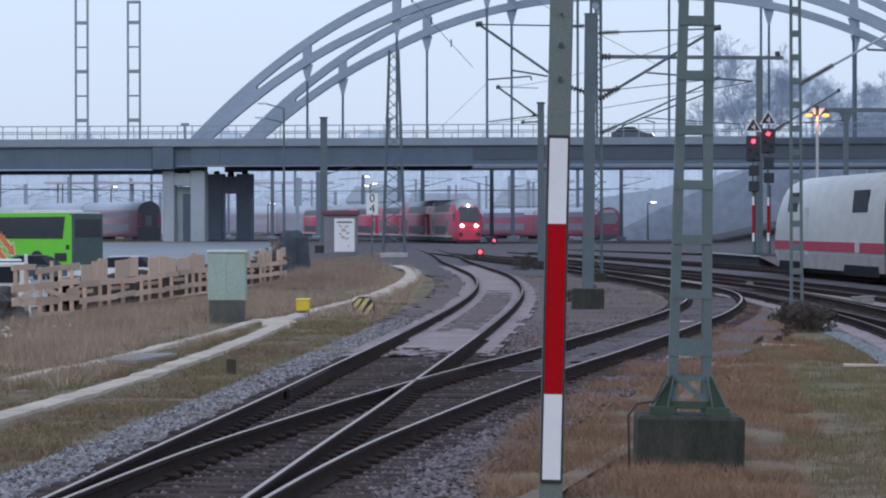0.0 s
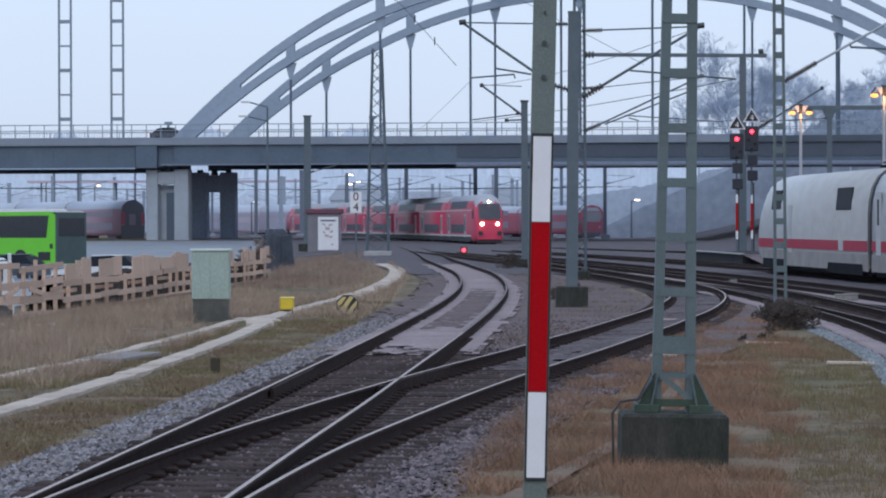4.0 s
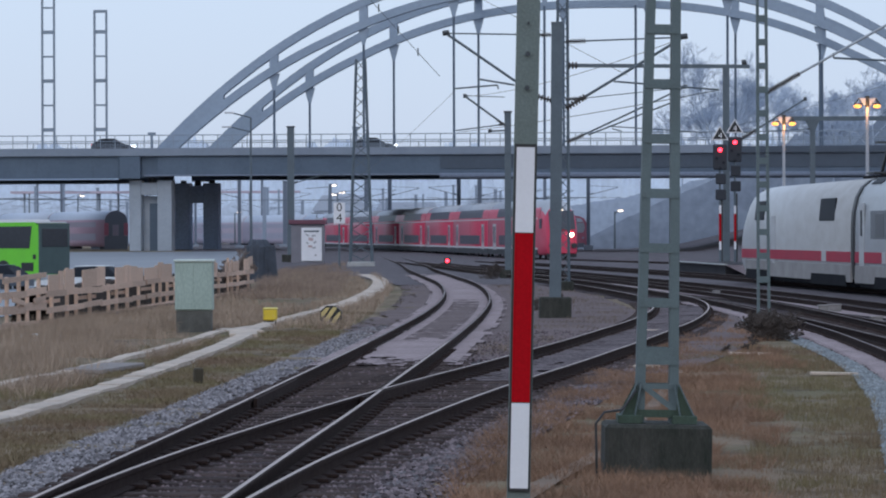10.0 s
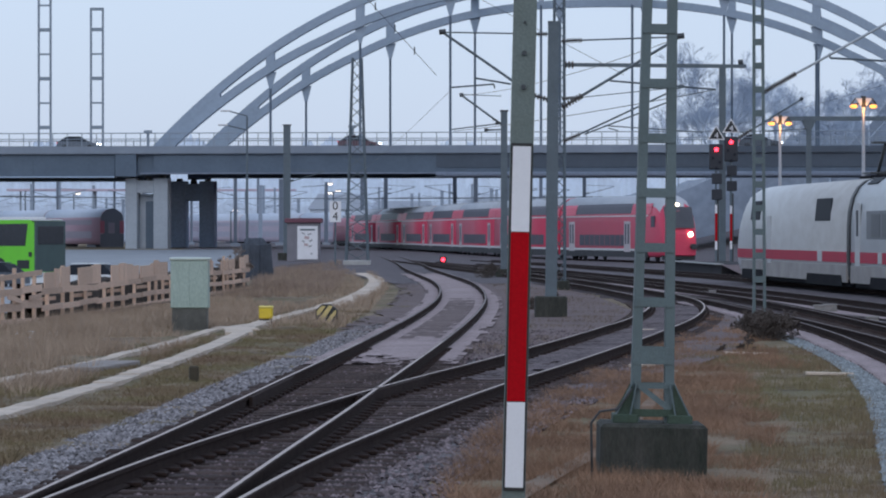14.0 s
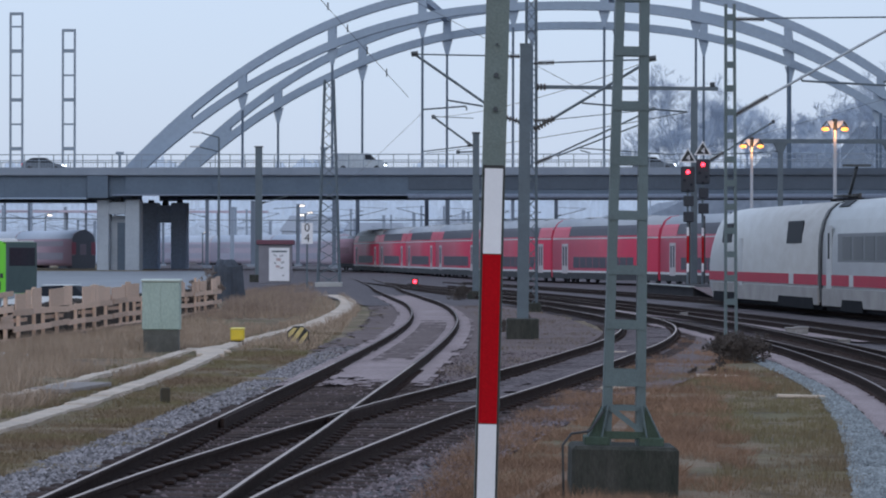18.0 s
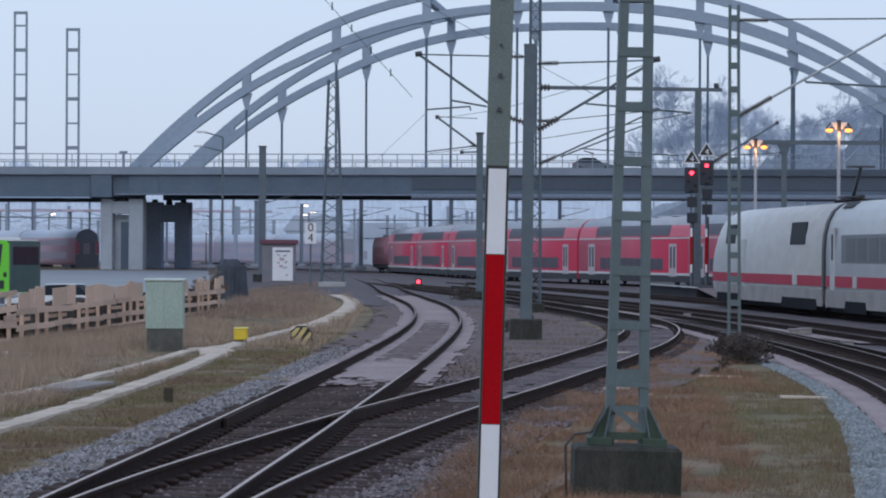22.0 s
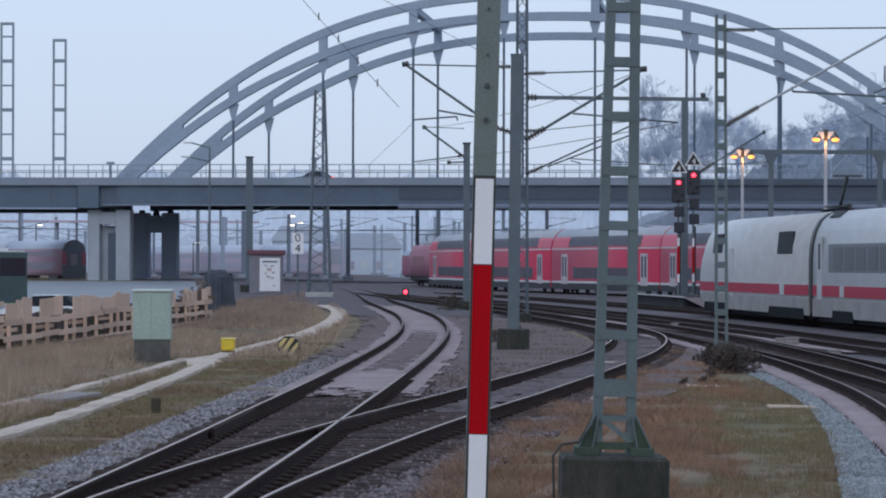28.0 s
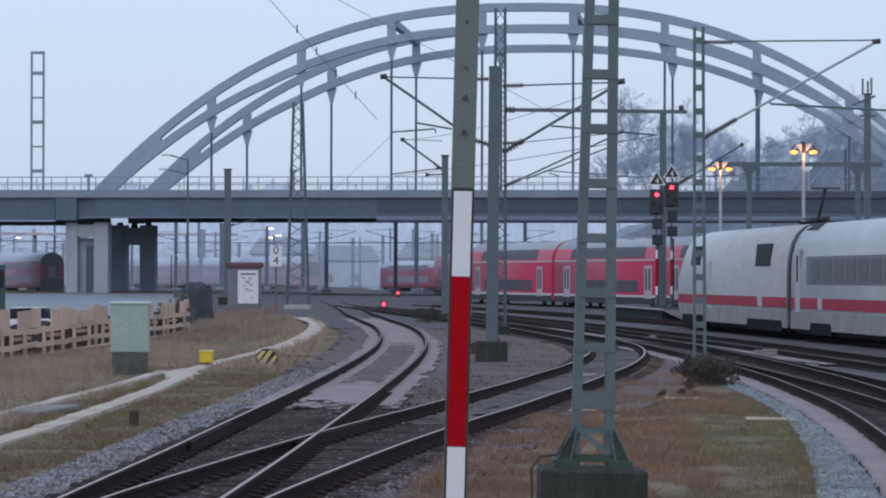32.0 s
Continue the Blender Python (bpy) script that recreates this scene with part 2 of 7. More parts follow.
LAMP_RED = mat("lit_red_lens", (0.8, 0.02, 0.02), 0.4, glow=(1.0, 0.03, 0.06), power=7)
LAMP_ORANGE = mat("lit_sodium_lamp", (1, 0.6, 0.2), 0.4, glow=(1.0, 0.34, 0.05), power=2.2)
LAMP_COOL = mat("lit_yard_lamp", (1, 0.9, 0.8), 0.4, glow=(1.0, 0.80, 0.62), power=6)
BUS_GREEN = mat("bright_green_paint", (0.16, 0.62, 0.03), 0.4, 0, (0.13, 0.50, 0.03), 1, 0.4)
BUS_GLASS = mat("bus_window_glass", (0.03, 0.035, 0.045), 0.1)
BUS_REAR = mat("dark_green_bus_rear", (0.055, 0.09, 0.09), 0.4, 0, (0.04, 0.065, 0.068), 1.5, 0.6)
# Coach glass is greyer than the express glass, as painted haze.
FAR_GLASS = mat("haze_lifted_glass", (0.085, 0.083, 0.108), 0.45, 0, (0.07, 0.072, 0.092), 1, 0.4, spec=0.12)
# Far masts: steel shifted towards pale blue, as painted haze.
FAR_STEEL = mat("hazed_far_steel", (0.155, 0.19, 0.245), 0.7, 0, (0.13, 0.16, 0.208), 1, 0.5)


# ---- building tools ----
def box(bm, cx, cy, cz, sx, sy, sz, m=None, bevel=0.0):
    """A block by its centre and full sizes."""
    t = Matrix.Translation((cx, cy, cz)) @ Matrix.Diagonal((sx, sy, sz, 1))
    if m is not None:
        t = m @ t
    made = bmesh.ops.create_cube(bm, size=1, matrix=t)
    if bevel:
        edges = list({e for v in made["verts"] for e in v.link_edges})
        bmesh.ops.bevel(bm, geom=edges, offset=bevel, segments=1, affect="EDGES", profile=0.5)
    return bm


def rod(bm, a, b, r, r2=None, n=8):
    """A round bar from a to b."""
    a, b = Vector(a), Vector(b)
    d = b - a
    q = d.to_track_quat("Z", "Y").to_matrix().to_4x4()
    bmesh.ops.create_cone(bm, cap_ends=True, segments=n, radius1=r, radius2=r if r2 is None else r2, depth=d.length,
                          matrix=Matrix.Translation((a + b) / 2) @ q)
    return bm


def beam(bm, a, b, w, h):
    """A straight bar of rectangular section from a to b."""
    a, b = Vector(a), Vector(b)
    d = b - a
    q = d.to_track_quat("X", "Z").to_matrix().to_4x4()
    return box(bm, 0, 0, 0, d.length, w, h, Matrix.Translation((a + b) / 2) @ q)


def sweep(bm, pts, profile, closed=True, caps=True, up=Vector((0, 0, 1))):
    """A profile (sideways, up) carried along a line of points."""
    pts = [Vector(p) for p in pts]
    rings = []
    for i, p in enumerate(pts):
        d = (pts[min(i + 1, len(pts) - 1)] - pts[max(i - 1, 0)]).normalized()
        side = d.cross(up).normalized()
        u = side.cross(d)
        rings.append([bm.verts.new(p + side * a + u * b) for a, b in profile])
    k = len(profile)
    for r0, r1 in zip(rings, rings[1:]):
        for j in range(k if closed else k - 1):
            bm.faces.new((r0[j], r0[(j + 1) % k], r1[(j + 1) % k], r1[j]))
    if caps and closed:
        bm.faces.new(rings[0][::-1])
        bm.faces.new(rings[-1])
    bmesh.ops.recalc_face_normals(bm, faces=bm.faces)
    return bm


def extrude_outline(bm, outline, depth, m=None):
    """A flat outline (x, z) given a thickness along y, centred."""
    m = m or Matrix.Identity(4)
    a = [bm.verts.new(m @ Vector((x, -depth / 2, z))) for x, z in outline]
    b = [bm.verts.new(m @ Vector((x, depth / 2, z))) for x, z in outline]
    k = len(a)
    bm.faces.new(a)
    bm.faces.new(b[::-1])
    for i in range(k):
        bm.faces.new((a[i], b[i], b[(i + 1) % k], a[(i + 1) % k]))
    bmesh.ops.recalc_face_normals(bm, faces=bm.faces)
    return bm


def mesh_of(name, bm, material, smooth=False):
    me = bpy.data.meshes.new(name)
    bm.to_mesh(me)
    bm.free()
    me.materials.append(material)
    if smooth:
        for p in me.polygons:
            p.use_smooth = True
    return me


def part(name, bm, material, parent=None, label="", m=None, smooth=False):
    """Links a bmesh, or a mesh that is shared, as one object under its thing."""
    me = bm if isinstance(bm, bpy.types.Mesh) else mesh_of(name, bm, material, smooth)
    ob = new(name, me)
    ob.parent = parent
    if m is not None:
        ob.matrix_basis = m
    if label:
        ob["label"] = label
    return ob


def thing(name, m, label, category, group="", kind=""):
    ob = new(name)
    ob.empty_display_size = 0.2
    ob.matrix_basis = m
    return tagged(ob, label, category, group, kind)


def solid(name, bm, material, label, category, group="", kind="", m=None, smooth=False):
    ob = part(name, bm, material, None, "", m, smooth)
    return tagged(ob, label, category, group, kind)


def B():
    return bmesh.new()


def curve_at(points, step):
    """Points (distance ahead, x) joined by a smooth line, as a list of (x, y)."""
    ys = np.array([p[0] for p in points], float)
    xs = np.array([p[1] for p in points], float)
    k = len(ys)
    # slopes by finite differences, cubic between
    h = np.diff(ys)
    s = np.diff(xs) / h
    g = np.empty(k)
    g[0], g[-1] = s[0], s[-1]
    g[1:-1] = (s[:-1] * h[1:] + s[1:] * h[:-1]) / (h[1:] + h[:-1])
    out = []
    for y in np.arange(ys[0], ys[-1] + 1e-6, step):
        i = int(min(np.searchsorted(ys, y, side="right") - 1, k - 2))
        t = (y - ys[i]) / h[i]
        v = ((2 * t ** 3 - 3 * t ** 2 + 1) * xs[i] + (t ** 3 - 2 * t ** 2 + t) * h[i] * g[i]
             + (-2 * t ** 3 + 3 * t ** 2) * xs[i + 1] + (t ** 3 - t ** 2) * h[i] * g[i + 1])
        out.append((float(v), float(y)))
    return out


def shifted(line, off, z=0.0):
    """A line moved sideways, to the right of its way."""
    out = []
    for i, p in enumerate(line):
        a, b = line[max(i - 1, 0)], line[min(i + 1, len(line) - 1)]
        dx, dy = b[0] - a[0], b[1] - a[1]
        L = math.hypot(dx, dy)
        out.append((p[0] + dy / L * off, p[1] - dx / L * off, z))
    return out


# ---- tracks: centre lines as (distance ahead, x) ----
LINE_A = [(2.7, -3.6), (16.2, -2.98), (25.6, -2.53), (32.3, -2.22), (40.4, -1.82), (48.5, -1.46), (59.3, -0.97), (67.4, -0.62), (76.8, -0.24), (90.3, 0.24), (106.5, 0.64), (122.7, 0.77), (144.2, 0.55), (169.8, -0.28), (195.4, -1.15), (226.4, -1.95), (269.6, -3.4), (323.5, -5.6)]
LINE_B = [(17.5, -2.88), (25.6, -2.39), (32.3, -1.82), (37.7, -1.18), (44.5, -0.29), (49.9, 0.50), (55.3, 1.35), (62, 2.34), (67.9, 3.21), (74.1, 4.06), (80.9, 4.98), (87.6, 5.74), (95.7, 6.48), (105.1, 7.0), (113.2, 7.05), (122.7, 6.75), (140.2, 5.9), (161.7, 4.6), (202.2, 1.5), (256.1, -3)]
LINE_C = [(13.5, 2.2), (27, 5.3), (38.3, 6.7), (48, 7.55), (54.7, 8.05), (59.5, 8.33), (65, 8.55), (72, 8.8), (79, 8.93), (84.9, 8.98), (98.4, 8.95), (109.2, 8.75), (128, 7.9), (148.3, 6.7), (188.7, 3.8), (242.6, -1)]
LINE_D = [(35, 7.6), (46.4, 8.65), (55.3, 9.05), (64.7, 9.27), (76.8, 9.32), (89, 9.25), (102.4, 9.1), (121.3, 8.35)]
LINE_E = [(18.9, 20.5), (53.9, 18.9), (83.6, 17.6), (107.8, 16.7), (124, 16.05), (144.2, 14.85), (164.4, 13.4), (188.7, 11.2), (222.4, 7.5), (256.1, 3)]
LINE_F = [(40.4, 14.2), (64.7, 13.2), (86.3, 12.4), (107.8, 11.6), (129.4, 10.4), (155, 8.6), (188.7, 5.8), (229.1, 1.5)]
RAIL_PROFILE = [(-0.036, -0.004), (-0.021, 0), (0.019, 0), (0.036, -0.004), (0.036, -0.035), (0.010, -0.05), (0.010, -0.13), (0.07, -0.145), (0.07, -0.16), (-0.07, -0.16),
                (-0.07, -0.145), (-0.010, -0.13), (-0.010, -0.05), (-0.036, -0.035)]


def rail(parent, line, off, label="rusty rail with a polished head", head=RAILTOP, bright_to=1e9):
    """One rail; its running strip is bright up to a distance and dull beyond it."""
    bm = sweep(B(), shifted(line, off), RAIL_PROFILE)
    bm.normal_update()
    me = mesh_of("rail", bm, RUST)
    me.materials.append(head)
    me.materials.append(RAILTOP_DULL)
    for p in me.polygons:
        if p.normal.z > 0.98 and p.center.z > -0.003:
            p.material_index = 1 if p.center.y < bright_to else 2
    part("rail", me, RUST, parent, label)


def sleeper_mesh(length):
    bm = box(B(), 0, 0, -0.235, length, 0.25, 0.15, bevel=0.015)
    for sx in (-0.75, 0.75):
        box(bm, sx, 0, -0.157, 0.34, 0.16, 0.012)
        for d in (-0.11, 0.11):
            box(bm, sx + d, 0, -0.135, 0.06, 0.07, 0.05)
    return mesh_of("sleeper", bm, SLEEPER)


SLEEPER_SHORT = sleeper_mesh(2.6)


def track(name, points, label, step=1.0, near=0, far=0, pitch=0.63, head=RAILTOP_DULL, bright_to=1e9):
    ob = thing(name, pose(0, 0, 0), label, "railway track", kind="structure")
    line = curve_at(points, step)
    for off, top in ((-0.75, head), (0.75, head)):
        rail(ob, line, off, head=top, bright_to=bright_to)
    if far > near:
        fine = curve_at(points, 0.05)
        run = 0.0
        for p, q in zip(fine, fine[1:]):
            run += math.dist(p, q)
            if run >= pitch:
                run -= pitch
                if near <= p[1] <= far:
                    turn = math.degrees(math.atan2(q[1] - p[1], q[0] - p[0])) - 90
                    part("sleeper", SLEEPER_SHORT, SLEEPER, ob, m=pose(p[0], p[1], random.uniform(-0.012, 0.004), 0, 0, turn + random.uniform(-1, 1)))
    return ob


def bed(name, points, half, z, material, label, step=0.5, slope=0.35, lumps=0.02, y0=None, y1=None, foot=-0.35, ragged=0.0):
    """A strip of stones along a track, with sloping shoulders and an uneven top."""
    line = [p for p in curve_at(points, step) if (y0 is None or p[1] >= y0) and (y1 is None or p[1] <= y1)]
    cols = np.linspace(-half, half, max(5, int(half * 2 / (0.11 if ragged else 0.22))))
    offs = [-half - slope, *cols, half + slope]
    verts, faces = [], []
    for off in offs:
        edge = abs(off) > half + 0.01
        for x, y, _ in shifted(line, off):
            w = noise.noise(Vector((x * 1.7, y * 1.7, 3.0))) * lumps + noise.noise(Vector((x * 6, y * 6, 9.0))) * lumps
            verts.append((x + (noise.noise(Vector((y * 0.8, off, 1))) * 0.18 if edge else 0), y, foot if edge else z + w))
    k = len(line)
    for j in range(len(offs) - 1):
        for i in range(k - 1):
            a = j * k + i
            if ragged:
                # loose edges: the strip frays at its ends and sides
                x, y, _ = verts[a]
                inner = min((y - line[0][1]) / 14, (line[-1][1] - y) / 20, (1.1 - abs(offs[j] + 0.1) / half) * 2.2)
                if inner + ragged * (noise.noise(Vector((x * 1.3, y * 0.5, 6))) + 0.8 * noise.noise(Vector((x * 5, y * 2.6, 7)))) < 0.32:
                    continue
            faces.append((a, a + k, a + k + 1, a + 1))
    me = bpy.data.meshes.new(name)
    me.from_pydata(verts, [], faces)
    me.materials.append(material)
    for p in me.polygons:
        p.use_smooth = True
    me.update()
    ob = new(name, me)
    return tagged(ob, label, "ballast", kind="structure")


# ---- ground ----
def ground_height(x, y):
    """The lie of the land: flat by the tracks, falling to a coach park on one side, rising to a wooded bank on the other."""
    z = -0.22
    lot = min(1, max(0, (-9.5 + 0.015 * (y - 80) - x) / 8)) * min(1, max(0, (y - 75) / 25))
    z += lot * (-0.75 + 1.25 * min(1, max(0, (y - 240) / 120)))
    z += min(1, max(0, (y - 200) / 150)) * 0.25 * (1 - lot)
    if x > 26:
        z += min(1, (x - 26) / 40) * min(1, max(0, (y - 300) / 80)) * 9.0
    return z


def ground():
    xs = np.unique(np.r_[-3000, -1200, -500, np.arange(-220, -30, 12.0), np.arange(-30, 30, 0.5), np.arange(30, 220, 8.0), 500, 1200, 3000])
    ys = np.unique(np.r_[-400, -100, -20, np.arange(0, 150, 0.5), np.arange(150, 460, 6.0), 520, 600, 1000, 2000, 4500])
    verts = []
    for y in ys:
        for x in xs:
            n = 0.0
            if abs(x) <= 30 and y <= 150:
                n = noise.noise(Vector((x * 0.5, y * 0.5, 0))) * 0.05 + noise.noise(Vector((x * 2.1, y * 2.1, 4))) * 0.025
            verts.append((x, y, ground_height(x, y) + n))
    k = len(xs)
    faces = [(j * k + i, j * k + i + 1, (j + 1) * k + i + 1, (j + 1) * k + i) for j in range(len(ys) - 1) for i in range(k - 1)]
    me = bpy.data.meshes.new("ground")
    me.from_pydata(verts, [], [tuple(f) for f in faces])
    me.materials.append(TURF)
    for p in me.polygons:
        p.use_smooth = True
    ob = new("ground", me)
    return tagged(ob, "winter ground of straw grass, earth and moss", "ground", kind="structure")


ground()


def draped(name, outline, step, lift, material, label, category):
    """A flat sheet laid on the lie of the land: outline gives (y, x from, x to)."""
    rows = []
    ys = [r[0] for r in outline]
    for y in np.arange(ys[0], ys[-1] + 0.01, step):
        a, b = np.interp(y, ys, [r[1] for r in outline]), np.interp(y, ys, [r[2] for r in outline])
        rows.append([(float(x), float(y), ground_height(float(x), float(y)) + lift) for x in np.linspace(a, b, 25)])
    verts = [v for r in rows for v in r]
    faces = [(j * 25 + i, j * 25 + i + 1, (j + 1) * 25 + i + 1, (j + 1) * 25 + i) for j in range(len(rows) - 1) for i in range(24)]
    me = bpy.data.meshes.new(name)
    me.from_pydata(verts, [], faces)
    me.materials.append(material)
    for p in me.polygons:
        p.use_smooth = True
    return tagged(new(name, me), label, category, kind="structure")


# Its pale grey stands in for sky reflected on the wet ground.
LOT = mat("wet_asphalt", (0.20, 0.215, 0.24), 0.5, 0, (0.135, 0.147, 0.167), 0.15, 0.7, 0.1, 20)
draped("yard", [(150, -2, 30), (185, -5, 34), (260, -14, 60), (330, -22, 90), (600, -60, 170)], 5, 0.05, YARD, "dark oily gravel of the station yard", "gravel yard")
draped("coach_park", [(96, -30, -15.5), (150, -44, -13.5), (240, -70, -13.5), (352, -90, -19)], 4, 0.06, LOT, "wet grey asphalt of the coach park", "car park")
bed("ballast", LINE_A, 1.95, -0.225, BALLAST, "grey ballast bed under the curving track", y1=89, lumps=0.03, slope=0.55)
bed("ballast", LINE_A, 1.1, -0.192, DUST, "dark brake-dusted stones between the rails", y1=60, lumps=0.02, slope=0.25)
bed("ballast", LINE_A, 2.3, -0.19, YARD2, "trodden brown gravel under the far curve", y0=78, lumps=0.02, step=0.5, ragged=0.9)
bed("pale_gravel", LINE_A, 1.28, -0.15, PALE, "pale fine gravel filling the track", y0=55.5, y1=190, lumps=0.015, slope=0.2, ragged=0.34, step=0.12)
bed("ballast", LINE_A, 1.25, -0.178, YARD2, "brown gravel between the rails of the curve", y0=59, y1=190, lumps=0.015, slope=0.2)
bed("ballast", LINE_B, 1.75, -0.2, BALLAST, "grey ballast shoulder of the branching track", y0=27, y1=80, lumps=0.03, slope=0.4)
bed("ballast", LINE_B, 1.15, -0.186, DUST, "dark dusty stones under the branching track", y0=27, y1=150, lumps=0.03)
bed("ballast", LINE_C, 1.55, -0.20, BALLAST_BLUE, "fresh blue-grey ballast beside the station track", y1=140, lumps=0.03, slope=0.22)
bed("pale_gravel", [(y, x - 1.07) for y, x in LINE_C], 0.21, -0.142, PALE, "pale strip of fine gravel beside the station track", y1=110, lumps=0.02, slope=0.08)
bed("ballast", LINE_C, 0.95, -0.18, DUST, "dark oily stones under the station track", y1=240, lumps=0.02, slope=0.2)
bed("ballast", LINE_E, 3.0, -0.185, YARD, "dark oily gravel under the platform track", step=2.0, slope=0.4, y0=20)
bed("ballast", LINE_F, 2.2, -0.19, YARD, "dark oily gravel under the through track", step=2.0, slope=0.4)
bed("ballast", LINE_A, 0.42, -0.144, YARD2, "brown gravel worn along the middle of the curve", y0=70, y1=116, lumps=0.01, slope=0.1, ragged=0.85, step=0.1)
track("railway_track", LINE_A, "curving railway track with rusty rails on timber sleepers", 1.0, 15, 23.5, head=RAILTOP, bright_to=66)
track("railway_track", LINE_B, "branching railway track on timber sleepers", 1.0, 66, 110, head=RAILTOP)
track("railway_track", LINE_C, "station track with dark rails beside fresh ballast", 1.0, 16, 95)
track("railway_track", LINE_D, "diverging rails of the station turnout", 1.0)
track("railway_track", LINE_E, "platform track under the parked white train", 1.5)
track("railway_track", LINE_F, "dark through track between the platforms", 1.5)


def turnout_timbers():
    """Long timbers that carry both tracks where they part."""
    ob = thing("turnout", pose(0, 0, 0), "long timbers and frog of the near turnout", "turnout", kind="structure")
    la, lb = curve_at(LINE_A, 0.05), curve_at(LINE_B, 0.05)
    y = 23.6
    rnd = random.Random(8)
    while y < 66:
        xa = float(np.interp(y, [p[1] for p in la], [p[0] for p in la])) - 1.22
        xb = float(np.interp(y, [p[1] for p in lb], [p[0] for p in lb])) + 1.22
        spans = [(xa, xb)] if xb - xa < 5.2 else [(xa, xa + 2.5), (xb - 2.5, xb)]
        for a, b in spans:
            a, b = a - rnd.uniform(0, 0.12), b + rnd.uniform(0, 0.12)
            bm = box(B(), 0, 0, -0.235, b - a, 0.26, 0.15, bevel=0.015)
            part("timber", bm, SLEEPER, ob, m=pose((a + b) / 2, y, rnd.uniform(-0.012, 0.003), 0, 0, -4 + rnd.uniform(-0.8, 0.8)))
            for line, off in ((la, -0.75), (la, 0.75), (lb, -0.75), (lb, 0.75)):
                x = float(np.interp(y, [p[1] for p in line], [p[0] for p in line])) + off
                if a < x < b and not (line is lb and y < 30):
                    part("rail_chair", box(B(), 0, 0, -0.145, 0.33, 0.17, 0.035, bevel=0.006), RUST, ob, m=pose(x, y, 0, 0, 0, -4))
        y += 0.63 + rnd.uniform(-0.02, 0.02)
    # wing rails and check rails at the frog
    for line, off, y0, y1 in ((la, 0.69, 44, 50.5), (lb, -0.69, 44, 50.5), (la, -0.69, 43.5, 50), (lb, 0.69, 43.5, 50)):
        run_ = [p for p in line[::10] if y0 <= p[1] <= y1]
        bm = sweep(B(), shifted(run_, off, -0.012), [(-0.025, 0), (0.025, 0), (0.025, -0.14), (-0.025, -0.14)])
        part("check_rail", bm, RUST, ob, "dark check rail")


turnout_timbers()
bed("ballast", LINE_B, 1.0, -0.156, stone_mat("grey_purple_ballast", (0.23, 0.19, 0.20), (0.035, 0.027, 0.029), 16), "grey stones filling the branching track", y0=49, y1=112, lumps=0.02, slope=0.1, ragged=0.5, step=0.3)
draped("gravel_patch", [(58, 3.0, 4.2), (66, 4.1, 5.6), (74, 5.2, 6.5), (84, 6.5, 7.3), (94, 7.5, 7.75)], 1.0, 0.045, YARD2, "grey trodden gravel outside the branching curve", "gravel")
draped("gravel_patch", [(62, -0.2, 1.0), (72, 0.7, 2.4), (84, 1.3, 4.2), (100, 1.75, 5.5), (125, 1.9, 5.4), (160, 1.2, 3.4)], 1.0, 0.035, YARD2, "trodden grey-brown gravel between the parting tracks", "gravel")


# ---- the road bridge: a tied arch with two ribs ----
BRIDGE = pose(0, 364, 0, 0, 0, -6.7)
SPAN_MID, HALF, RISE, SPRING = 14.9, 45.5, 19.95, 10.0


def rib_z(u, depth=0.0):
    """Height of the upper chord's middle along the span; depth: how far the lower chord hangs below it at the crown."""
    v = abs(u - SPAN_MID) / HALF
    gap = depth * max(0.0, min(1.0, (1.17 - v) / 0.58)) ** 0.7
    return SPRING + RISE * (1 - v ** 2.43) - gap


